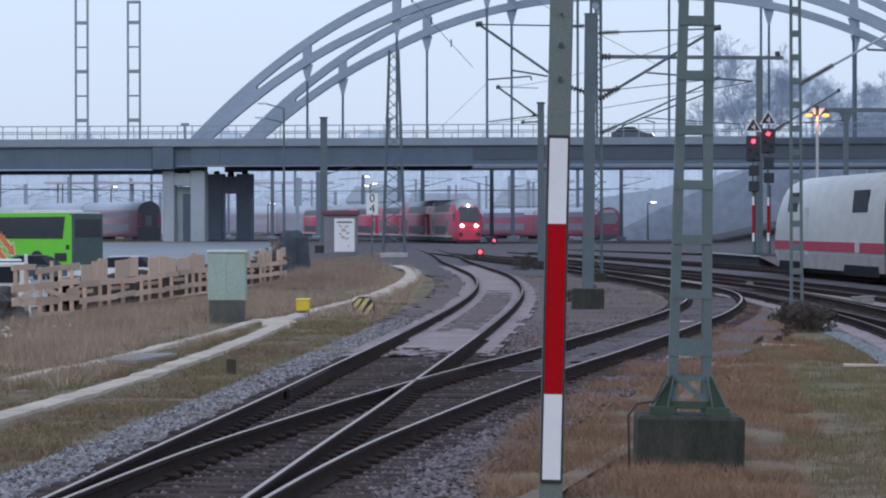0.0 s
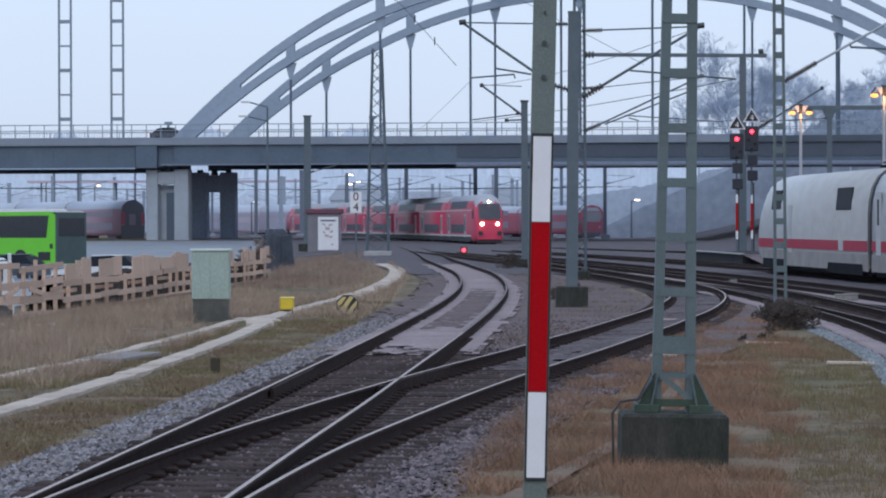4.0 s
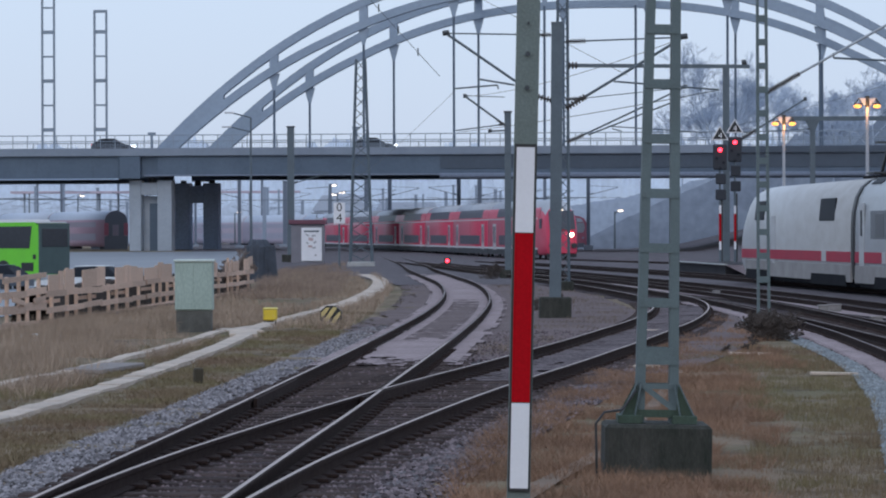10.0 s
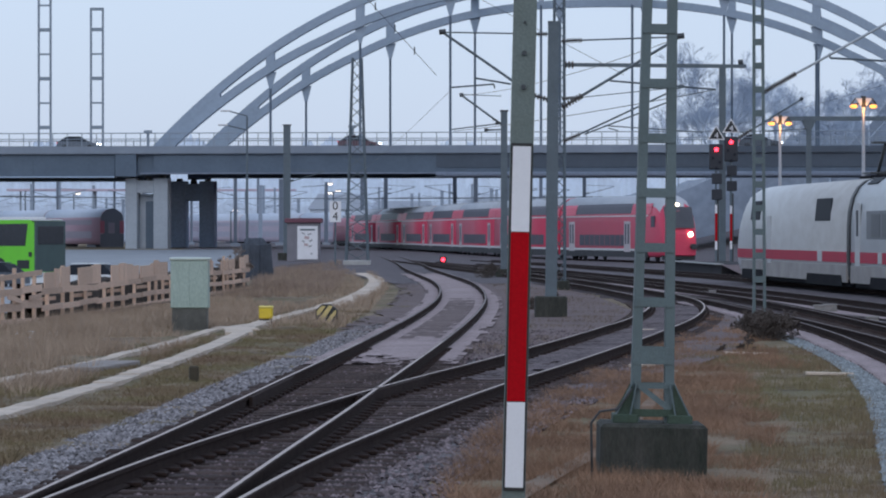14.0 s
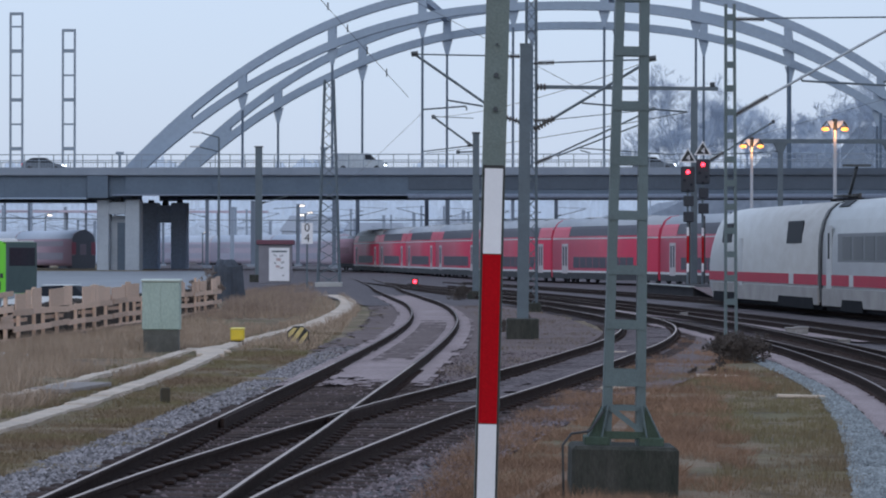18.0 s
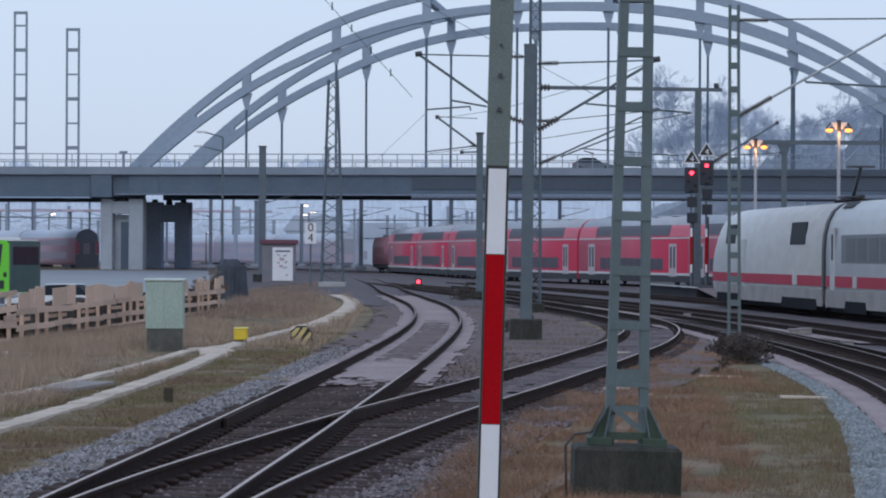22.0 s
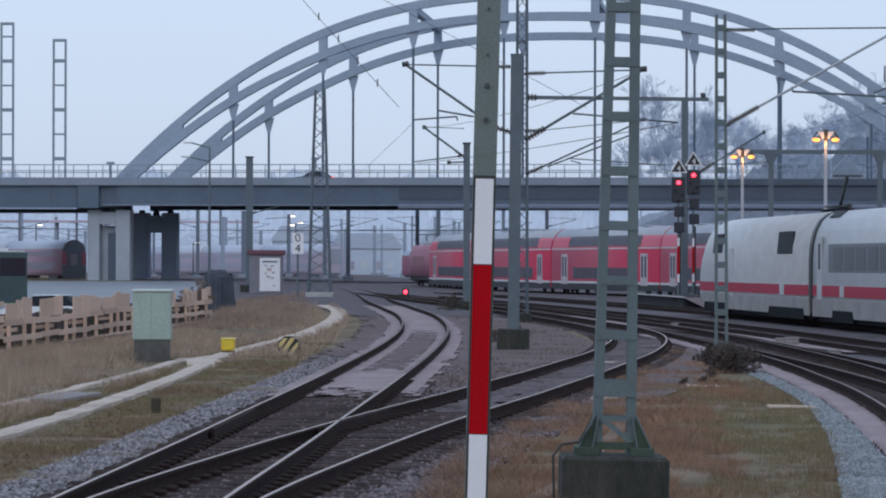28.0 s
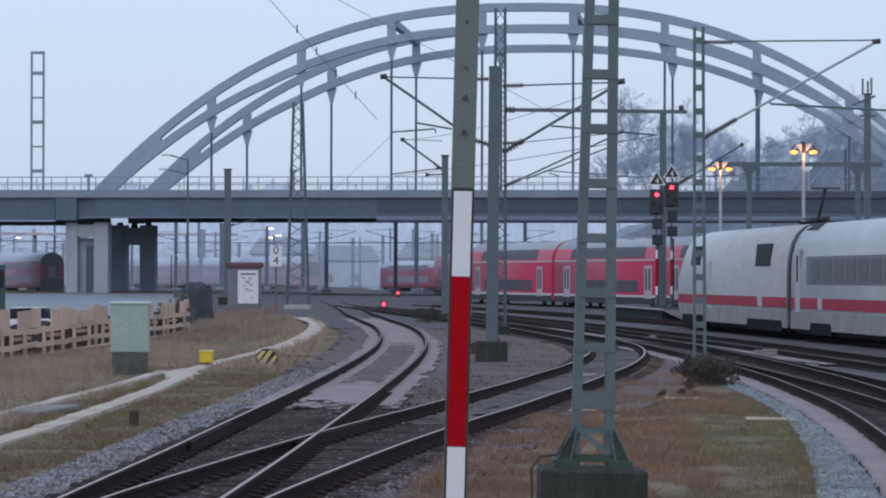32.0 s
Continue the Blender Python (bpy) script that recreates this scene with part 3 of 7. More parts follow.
def bridge():
    ob = thing("road_bridge", BRIDGE, "blue-grey steel arch road bridge with two ribs over the tracks", "bridge", kind="structure")
    us = np.linspace(SPAN_MID - HALF + 0.6, SPAN_MID + HALF - 0.6, 61)
    hang = [1.1 + 9.45 * k for k in range(-3, 6)]
    for w, drop in ((0.0, 0.0), (24.0, 0.48)):
        def chord(u, depth=0.0):
            return rib_z(u, depth) - drop
        ribn = part("arch_rib", sweep(B(), [(u, w, chord(u)) for u in us], [(-0.5, -0.43), (0.5, -0.43), (0.5, 0.43), (-0.5, 0.43)]), BRIDGE_STEEL, ob)
        part("lower_chord", sweep(B(), [(u, w, chord(u, 2.24)) for u in us], [(-0.5, -0.42), (0.5, -0.42), (0.5, 0.42), (-0.5, 0.42)]), BRIDGE_STEEL, ribn)
        for side in (-1, 1):
            # near its feet the rib is one solid web
            leg = [SPAN_MID + side * HALF * v for v in np.linspace(0.835, 0.985, 14)]
            bm = B()
            outline = [(u, chord(u)) for u in leg] + [(u, chord(u, 2.24)) for u in reversed(leg)]
            extrude_outline(bm, outline, 0.96, Matrix.Translation((0, w, 0)))
            part("arch_foot", bm, BRIDGE_STEEL, ribn)
        for u in hang:
            top, low = chord(u), chord(u, 2.24)
            if top < SPRING + 6:
                continue
            bm = box(B(), u, w, (top + low) / 2, 0.85, 0.9, top - low)
            part("rib_post", bm, BRIDGE_STEEL, ribn)
            bm = B()
            extrude_outline(bm, [(-0.6, 0), (0.6, 0), (0.13, -1.75), (-0.13, -1.75)], 0.3, Matrix.Translation((u, w, low - 0.38)))
            part("hanger_plate", bm, BRIDGE_STEEL, ribn)
            part("hanger", rod(B(), (u, w, SPRING), (u, w, low - 1.9), 0.13, n=8), GIRDER, ribn)
    for u in (hang[3], hang[5], hang[7]):
        part("cross_brace", beam(B(), (u, 0.4, rib_z(u) - 0.3), (u, 23.6, rib_z(u) - 0.78), 0.7, 0.7), BRIDGE_STEEL, ob)
    # deck
    part("deck_slab", box(B(), 0, 12, 10.35, 1400, 30.4, 0.5), BRIDGE_CONCRETE, ob)
    part("road_surface", box(B(), 0, 12, 10.62, 1400, 21.0, 0.05), ASPHALT, ob)
    part("fascia", box(B(), -335, -3.3, 10.55, 730, 0.35, 0.75), BRIDGE_CONCRETE, ob)
    # Right-hand fascia is a darker copy, with shade put into its colour.
    part("fascia", box(B(), 365.05, -3.3, 10.5, 670, 0.35, 0.65), mat("shaded_fascia_paint", (0.082, 0.104, 0.136), 0.85, 0, (0.066, 0.083, 0.11), 0.35, 0.8, 0, 4, 0.04), ob, "fascia with shade painted into its colour")
    part("fascia", box(B(), 0, 27.3, 10.55, 1400, 0.35, 0.75), BRIDGE_CONCRETE, ob)
    joint = -32.5
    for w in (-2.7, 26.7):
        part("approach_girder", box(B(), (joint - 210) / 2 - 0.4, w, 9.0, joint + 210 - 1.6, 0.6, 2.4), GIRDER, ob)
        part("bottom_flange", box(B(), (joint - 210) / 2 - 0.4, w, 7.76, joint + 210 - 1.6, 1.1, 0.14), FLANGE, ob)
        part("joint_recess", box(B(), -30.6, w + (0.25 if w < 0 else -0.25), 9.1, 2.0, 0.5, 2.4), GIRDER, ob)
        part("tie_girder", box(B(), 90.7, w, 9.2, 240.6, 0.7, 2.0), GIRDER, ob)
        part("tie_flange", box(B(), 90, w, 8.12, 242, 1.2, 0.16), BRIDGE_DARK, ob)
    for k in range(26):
        part("web_stiffener", box(B(), joint - 4 - k * 6.0, -3.02, 9.0, 0.12, 0.05, 2.3), GIRDER, ob)
        if k < 18:
            part("web_stiffener", box(B(), joint + 6 + k * 6.0, -3.07, 9.2, 0.12, 0.05, 1.9), GIRDER, ob)
    # Web panel repeats the girder paint darker, as painted shade.
    part("pale_web_panel", box(B(), 60, -3.12, 9.35, 120, 0.06, 1.3), mat("shaded_web_paint", (0.068, 0.09, 0.123), 0.7, 0, (0.055, 0.074, 0.102), 0.3, 0.7, 0, 3, 0.06), ob)
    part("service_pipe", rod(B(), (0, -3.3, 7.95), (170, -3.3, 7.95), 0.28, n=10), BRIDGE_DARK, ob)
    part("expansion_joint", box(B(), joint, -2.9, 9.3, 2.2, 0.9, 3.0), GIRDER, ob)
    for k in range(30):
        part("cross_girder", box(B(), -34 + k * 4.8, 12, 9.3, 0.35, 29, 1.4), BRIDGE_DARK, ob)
    # railing and noise screen
    for w in (-3.3, 27.3):
        part("handrail", rod(B(), (-200, w, 12.3), (200, w, 12.3), 0.05, n=6), RAIL_GREY, ob)
        part("handrail", rod(B(), (-200, w, 11.7), (200, w, 11.7), 0.04, n=6), RAIL_GREY, ob)
        me = mesh_of("railing_post", box(B(), 0, 0, 0.7, 0.08, 0.09, 1.42), RAIL_GREY)
        for k in range(160 if w < 0 else 60):
            part("railing_post", me, RAIL_GREY, ob, m=pose(-110 + k * (1.55 if w < 0 else 4.0), w, 10.9))
        bars = B()
        n = 900 if w < 0 else 450
        for k in range(n):
            box(bars, -110 + k * 240 / n, w, 11.3, 0.022, 0.03, 0.8)
        ob2 = part("railing_bars", bars, RAIL_GREY, ob)
        ob2["kind"] = "stuff"
    # piers
    for u, w, mt, nm in ((-30.6, -1.0, PIER_CONCRETE, "pale concrete portal pier"), (-29.9, 21.0, PIER_STEEL, "dark steel portal pier")):
        pier = thing("bridge_pier", BRIDGE @ pose(u, w, 0), nm + " carrying the bridge", "bridge pier", kind="structure")
        pale = mt is PIER_CONCRETE
        for sx, wide in ((-1.62, 1.25), (1.5, 1.55)) if pale else ((-1.6, 1.7), (1.6, 1.7)):
            part("pier_leg", box(B(), sx, 0, 3.8, wide, 1.9, 7.7, bevel=0.08), mt, pier)
        part("cross_head", box(B(), 0, 0, 6.75 if pale else 6.4, 4.5 if pale else 4.9, 1.7, 1.3 if pale else 1.9, bevel=0.06), mt, pier)
        for sx in (-1.6, 0.0, 1.6):
            part("bearing", rod(B(), (sx, 0, 7.3), (sx, 0, 7.95), 0.42, 0.3, 10), DARK_STEEL, pier)
        if pale:
            part("recess_panel", box(B(), -0.05, 0.6, 3.0, 2.2, 0.4, 6.0), PIER_CONCRETE, pier)
            # Flat dark panel paints the shade within the doorway.
            part("dark_doorway", box(B(), 0.2, 0.36, 2.75, 1.05, 0.1, 5.0), GIRDER, pier)
    return ob


bridge()


# ---- signal mast beside the platform ----
def signal_mast():
    ob = thing("signal_mast", pose(0.415, 20.6, -0.3, 0, 1.35, 0), "grey-green steel signal mast with a white and red plate", "signal mast")
    bm = B()
    prof = [(-0.068, 0.05), (-0.068, -0.05), (-0.06, -0.05), (-0.06, 0.042), (0.06, 0.042), (0.06, -0.05), (0.068, -0.05), (0.068, 0.05)]
    sweep(bm, [(0, 0, 0), (0, 0, 7.2)], prof, up=Vector((0, -1, 0)))
    part("post", bm, POLE_GREEN, ob)
    z0 = 0.3 + 0.552
    part("back_plate", box(B(), 0, -0.066, z0 + 1.0, 0.128, 0.012, 2.04, bevel=0.003), BLACK, ob, "black-edged plate")
    for name, mt, a, b in (("white_field", WHITE, 0.0, 0.5), ("red_field", RED, 0.505, 1.495), ("white_field", WHITE, 1.5, 2.0)):
        part(name, box(B(), 0, -0.076, z0 + (a + b) / 2, 0.106, 0.006, b - a), mt, ob)
    for z in (2.9, 3.1, 3.28, 3.55):
        part("bolt", rod(B(), (0, -0.075, z + 0.3), (0, -0.05, z + 0.3), 0.015 if z < 3.2 else 0.008, n=8), DARK_STEEL, ob)
    part("foot_plate", box(B(), 0, 0, 0.06, 0.4, 0.35, 0.12, bevel=0.01), MOSSY, ob)
    return ob


signal_mast()


# ---- catenary masts ----
def flat_mast(m, height, w0, w1, label, battens, material, depth=0.18, base=None, foot_h=0.5, leg=0.075):
    """A mast of two channel legs that close in upwards, tied by plates, on a concrete footing."""
    ob = thing("catenary_mast", m, label, "catenary mast", "catenary masts")
    if base:
        bm = box(B(), 0, 0, foot_h / 2 - 0.15, base, base * 0.9, foot_h + 0.3, bevel=0.03)
        part("footing", bm, MOSSY, ob, "mossy concrete footing")
    for s in (-1, 1):
        a, b = Vector((s * (w0 / 2 - leg / 2), 0, foot_h)), Vector((s * (w1 / 2 - leg / 2), 0, height))
        bm = B()
        prof = [(-leg / 2, -depth / 2), (leg / 2, -depth / 2), (leg / 2, depth / 2), (-leg / 2, depth / 2)]
        sweep(bm, [a, b], prof, up=Vector((0, -1, 0)))
        part("leg", bm, material, ob)
    for z, h in battens:
        t = (z - foot_h) / (height - foot_h)
        w = w0 + (w1 - w0) * t
        part("batten_plate", box(B(), 0, -depth / 2 - 0.006, z, w - 0.01, 0.012, h), material, ob)
        part("batten_plate", box(B(), 0, depth / 2 + 0.006, z, w - 0.01, 0.012, h), material, ob)
    return ob


MOSSY_STEEL = mat("mossy_green_steel", (0.048, 0.08, 0.06), 0.8, 0, (0.035, 0.05, 0.03), 4, 0.7, 0.3, 50)


def near_mast():
    bt = [(0.83, 0.05), (1.11, 0.16)] + [(1.6 + 0.505 * k, 0.085) for k in range(12)]
    ob = flat_mast(pose(1.95, 32.4, -0.2, 0, 1.1, 0), 7.5, 0.40, 0.25, "grey-green lattice catenary mast on a mossy concrete block", bt, GREEN_STEEL, 0.2, 0.98, 0.49, 0.085)
    # splayed foot brackets
    for s in (-1, 1):
        for y in (-0.14, 0.14):
            bm = extrude_outline(B(), [(s * 0.17, 0.53), (s * 0.34, 0.53), (s * 0.325, 0.60), (s * 0.25, 0.74), (s * 0.19, 0.86)], 0.02, Matrix.Translation((0, y, 0)))
            part("gusset", bm, MOSSY_STEEL, ob, "mossy green gusset")
        part("foot_plate", box(B(), s * 0.25, 0, 0.525, 0.23, 0.42, 0.08, bevel=0.008), MOSSY_STEEL, ob)
        for x0, x1 in ((0.19, 0.34), (0.155, 0.21)):
            part("gusset_flange", beam(B(), (s * x0, -0.155, 0.86), (s * x1, -0.165, 0.555), 0.03, 0.014), GREEN_STEEL, ob)
        for k in (-0.12, 0.12):
            part("anchor_bolt", rod(B(), (s * 0.31, k, 0.5), (s * 0.31, k, 0.62), 0.016, n=8), DARK_STEEL, ob)
    part("brace", beam(B(), (-0.17, -0.12, 0.86), (0.18, -0.12, 0.6), 0.015, 0.05), GREEN_STEEL, ob)
    part("foot_beam", box(B(), 0, -0.12, 0.58, 0.5, 0.02, 0.07), MOSSY_STEEL, ob)
    # earth cable
    pts = [(-0.2, -0.2, 0.8), (-0.33, -0.3, 0.62), (-0.5, -0.42, 0.60), (-0.58, -0.5, 0.5), (-0.57, -0.52, 0.2), (-0.56, -0.5, -0.05)]
    part("earth_cable", sweep(B(), pts, [(0.012 * math.cos(a), 0.012 * math.sin(a)) for a in (0, 1.05, 2.1, 3.14, 4.19, 5.24)], up=Vector((0, 1, 0.01))), BLACK, ob)
    return ob


near_mast()
rungs = [(z, 0.14) for z in np.arange(1.2, 7.95, 0.535)]
flat_mast(pose(7.21, 79, -0.22, 0, -0.25, 0), 7.92, 0.30, 0.25, "slim ladder-like catenary mast beside a bush", rungs, GREEN_STEEL, 0.14, 0.7, 0.3, 0.06)


def lattice_mast(m, height, w0, w1, label, material, panels, r=0.05, base=MOSSY):
    """A square mast of four corner bars with crossed bracing."""
    ob = thing("lattice_mast", m, label, "lattice mast", "lattice masts")
    def corner(i, t):
        w = (w0 + (w1 - w0) * t) / 2
        return Vector(((-w, w, w, -w)[i], (-w, -w, w, w)[i], height * t))
    for i in range(4):
        part("corner_bar", beam(B(), corner(i, 0), corner(i, 1), r * 2, r * 2), material, ob)
    for i in range(4):
        for k in range(panels):
            t0, t1 = k / panels, (k + 1) / panels
            a, b = corner(i, t0 if k % 2 else t0), corner((i + 1) % 4, t1)
            if k % 2:
                a, b = corner((i + 1) % 4, t0), corner(i, t1)
            part("bracing_bar", beam(B(), a, b, r * 0.9, r * 0.9), material, ob)
    part("footing", box(B(), 0, 0, 0.0, w0 + 0.35, w0 + 0.4, 0.55, bevel=0.04), base, ob, "concrete footing")
    return ob


lattice_mast(pose(-5.45, 231, -0.1), 13.6, 1.45, 0.58, "tall grey lattice mast beside the tracks", GREY_STEEL, 17, 0.06, CONCRETE)
lattice_mast(pose(4.60, 135, -0.1), 12.5, 0.44, 0.36, "slim grey lattice mast with wire brackets", GREY_STEEL, 26, 0.036)


def column_mast():
    ob = thing("catenary_mast", pose(2.92, 92.2, -0.22, 0, 0.6, 0), "grey steel column mast on a mossy block", "catenary mast", "catenary masts")
    part("footing", box(B(), 0, 0, 0.2, 0.84, 0.84, 0.75, bevel=0.03), MOSSY, ob, "mossy concrete footing")
    bm = sweep(B(), [(0, 0, 0.5), (0, 0, 7.75)], [(-0.15, -0.14), (0.15, -0.14), (0.15, -0.10), (0.03, -0.10), (0.03, 0.10), (0.15, 0.10), (0.15, 0.14),
                                                 (-0.15, 0.14), (-0.15, 0.10), (-0.03, 0.10), (-0.03, -0.10), (-0.15, -0.10)], up=Vector((0, -1, 0)))
    part("column", bm, GREY_STEEL, ob)
    part("cap", box(B(), 0, 0, 7.78, 0.32, 0.3, 0.06), GREY_STEEL, ob)
    return ob


column_mast()


# ---- trains ----
def side_outline(half, pts):
    """A closed section from its right half, bottom to top: (y, z)."""
    right = [(y * half, z) for y, z in pts]
    return right + [(-y, z) for y, z in reversed(right) if y > 1e-6]


def hull(name, sections, material, roof, roof_z, parent, label="", extra=None):
    """A body lofted through sections [(x, [(y, z), ...]), ...]; faces above roof_z take the roof's paint."""
    bm = B()
    rings = [[bm.verts.new((x, y, z)) for y, z in sec] for x, sec in sections]
    k = len(rings[0])
    for a, b in zip(rings, rings[1:]):
        for j in range(k):
            bm.faces.new((a[j], a[(j + 1) % k], b[(j + 1) % k], b[j]))
    bm.faces.new(rings[0][::-1])
    bm.faces.new(rings[-1])
    bmesh.ops.recalc_face_normals(bm, faces=bm.faces)
    me = mesh_of(name, bm, material)
    me.materials.append(roof)
    if extra:
        me.materials.append(extra[0])
    for p in me.polygons:
        c = p.center
        if c.z > roof_z and abs(p.normal.x) < 0.9:
            p.material_index = 1
        elif extra and extra[1](c, p.normal):
            p.material_index = 2
    for p in me.polygons:
        p.use_smooth = abs(p.normal.x) < 0.95
    return part(name, me, material, parent, label)


def bogie(parent, x, wheel_r=0.46, base=2.5):
    bm = box(B(), x, 0, 0.58, base + 1.0, 2.2, 0.34, bevel=0.04)
    fr = part("bogie", bm, TRAIN_BLACK, parent)
    for dx in (-base / 2, base / 2):
        for s in (-1, 1):
            bm = rod(B(), (x + dx, s * 0.69, wheel_r), (x + dx, s * 0.82, wheel_r), wheel_r, n=20)
            part("wheel", bm, TRAIN_BLACK, fr)
            part("axle_box", box(B(), x + dx, s * 1.0, wheel_r + 0.03, 0.35, 0.22, 0.3, bevel=0.02), TRAIN_BLACK, fr)
    return fr


DECKER = [(0.0, 0.32), (0.92, 0.32), (0.985, 0.5), (1.0, 1.2), (1.0, 2.75), (0.965, 3.25), (0.87, 3.8), (0.70, 4.25), (0.42, 4.53), (0.0, 4.63)]


def decker_fittings(ob, x0, x1, cab=False):
    """Windows, doors and lines on both sides between x0 and x1."""
    for s in (-1, 1):
        y = s * 1.39
        part("upper_window_band", roof_sheet(x0 + 4.4, x1 - 4.4, s, ((0.962, 3.32), (0.873, 3.8), (0.80, 4.02)), 0.016), FAR_GLASS, ob, "dark upper-deck window band")
        part("cream_line", box(B(), (x0 + x1) / 2, s * 1.368, 3.16, x1 - x0, 0.03, 0.10), mat("cream_line_paint", (0.72, 0.60, 0.62), 0.5), ob, "pale line")
        part("sole_bar", box(B(), (x0 + x1) / 2, s * 1.392, 0.80, x1 - x0, 0.03, 0.15), TRAIN_WHITE, ob, "pale sole bar")
        part("skirt", box(B(), (x0 + x1) / 2, s * 1.375, 0.5, x1 - x0, 0.05, 0.44), TRAIN_BLACK, ob, "dark skirt")
        n = 9
        L = (x1 - 5.6) - (x0 + 5.6)
        for k in range(n):
            cx = x0 + 5.6 + L * (k + 0.5) / n
            part("lower_window", box(B(), cx, y + s * 0.003, 1.45, L / n - 0.1, 0.016, 0.78, bevel=0.004), FAR_GLASS, ob, "tinted lower-deck window")
        for dx in ((x0 + 3.4, x1 - 3.4) if not cab else (x0 + 3.4, x1 - 5.2)):
            door = part("door", box(B(), dx, y + s * 0.006, 1.72, 1.62, 0.03, 2.14, bevel=0.005), mat("pale_door_paint", (0.55, 0.49, 0.51), 0.5), ob, "pale double door")
            for k in (-1, 1):
                part("door_window", box(B(), dx + k * 0.36, y + s * 0.024, 1.9, 0.42, 0.012, 1.4), FAR_GLASS, door)


def coach():
    ob = thing("double_deck_coach", pose(0, 0, 0), "red double-deck railway coach with a grey roof", "train coach", "coaches of the arriving train")
    sec = side_outline(1.39, DECKER)
    hull("body", [(-13.25, sec), (13.25, sec)], TRAIN_RED, TRAIN_ROOF, 3.72, ob)
    for sx in (-1, 1):
        for s in (-1, 1):
            part("roof_end", roof_sheet(*sorted((sx * 8.9, sx * 13.2)), s, ((0.968, 3.22), (0.873, 3.8), (0.805, 3.98)), 0.028), TRAIN_RED, ob, "red roof panel over the door")
        part("gangway", box(B(), sx * 13.38, 0, 2.2, 0.3, 1.6, 2.9, bevel=0.08), TRAIN_BLACK, ob, "black rubber gangway")
        bogie(ob, sx * 10.0)
    decker_fittings(ob, -13.2, 13.2)
    part("underframe_box", box(B(), 0, 0, 0.5, 6.0, 2.3, 0.5), TRAIN_BLACK, ob)
    for k in (-7, -2.5, 2.5, 7):
        part("roof_vent", box(B(), k, 0, 4.64, 1.3, 0.9, 0.08, bevel=0.02), TRAIN_ROOF, ob)
    return ob


def roof_sheet(x0, x1, s, pts, proud):
    """A curved sheet along one shoulder of the roof, a little proud of it."""
    bm = B()
    col = [[bm.verts.new((x, s * (y * 1.39 + proud), z + proud * 0.8)) for y, z in pts] for x in (x0, x1)]
    for j in range(len(pts) - 1):
        bm.faces.new((col[0][j], col[0][j + 1], col[1][j + 1], col[1][j]))
    bmesh.ops.recalc_face_normals(bm, faces=bm.faces)
    bmesh.ops.solidify(bm, geom=bm.faces[:], thickness=0.008)
    return bm


# Grey base paints the sky reflected in the sloping glass.
CAB_GLASS = mat("painted_sky_windscreen", (0.15, 0.155, 0.18), 0.12, 0, (0.12, 0.13, 0.155), 0.8, 0.5)


def control_car():
    ob = thing("control_car", pose(0, 0, 0), "red double-deck control car with lit headlamps", "train coach", "coaches of the arriving train")
    sec = side_outline(1.39, DECKER)
    def squeeze(hw, top, low=0.32):
        return [(y * hw, low + (z - 0.32) * (top - low) / 4.31) for y, z in sec]
    hull("body", [(-13.25, sec), (11.0, sec), (12.0, squeeze(0.985, 4.5)), (12.7, squeeze(0.95, 4.1, 0.34)), (13.2, squeeze(0.90, 3.5, 0.38)), (13.6, squeeze(0.84, 2.5, 0.42)), (13.75, squeeze(0.78, 1.9, 0.48))],
         TRAIN_RED, TRAIN_ROOF, 3.72, ob)
    decker_fittings(ob, -13.2, 10.6, True)
    for s in (-1, 1):
        for x0, x1 in ((-13.2, -8.9), (6.3, 11.2)):
            part("roof_end", roof_sheet(x0, x1, s, ((0.968, 3.22), (0.873, 3.8), (0.805, 3.98)), 0.028), TRAIN_RED, ob, "red roof panel over the door")
    bm = B()
    a = [bm.verts.new(v) for v in ((13.83, -1.0, 2.3), (13.83, 1.0, 2.3), (13.06, 1.0, 3.75), (13.06, -1.0, 3.75))]
    bm.faces.new(a)
    bmesh.ops.solidify(bm, geom=bm.faces[:], thickness=0.05)
    part("windscreen", bm, CAB_GLASS, ob, "grey sloping windscreen")
    for s in (-1, 1):
        part("headlamp", rod(B(), (13.5, s * 0.72, 1.88), (13.86, s * 0.72, 1.88), 0.15, n=14), LAMP_WHITE, ob, "lit headlamp")
        part("cab_side_window", box(B(), 11.8, s * 1.37, 2.75, 0.9, 0.05, 0.75), FAR_GLASS, ob)
        bogie(ob, s * 9.6)
        part("buffer", rod(B(), (13.6, s * 0.87, 1.05), (14.15, s * 0.87, 1.05), 0.2, n=12), TRAIN_BLACK, ob)
    part("top_lamp", rod(B(), (12.5, 0, 3.92), (13.0, 0, 3.92), 0.1, n=12), LAMP_WHITE, ob, "lit top lamp")
    part("snow_plough", box(B(), 13.4, 0, 0.35, 0.3, 2.3, 0.4, bevel=0.05), TRAIN_BLACK, ob)
    part("gangway", box(B(), -13.38, 0, 2.2, 0.3, 1.6, 2.9, bevel=0.08), TRAIN_BLACK, ob, "black rubber gangway")
    return ob


# Loco red is greyed by haze put into the paint.
LOCO_RED = mat("hazed_loco_red", (0.40, 0.17, 0.22), 0.65, 0, (0.33, 0.155, 0.205), 1, 0.5)


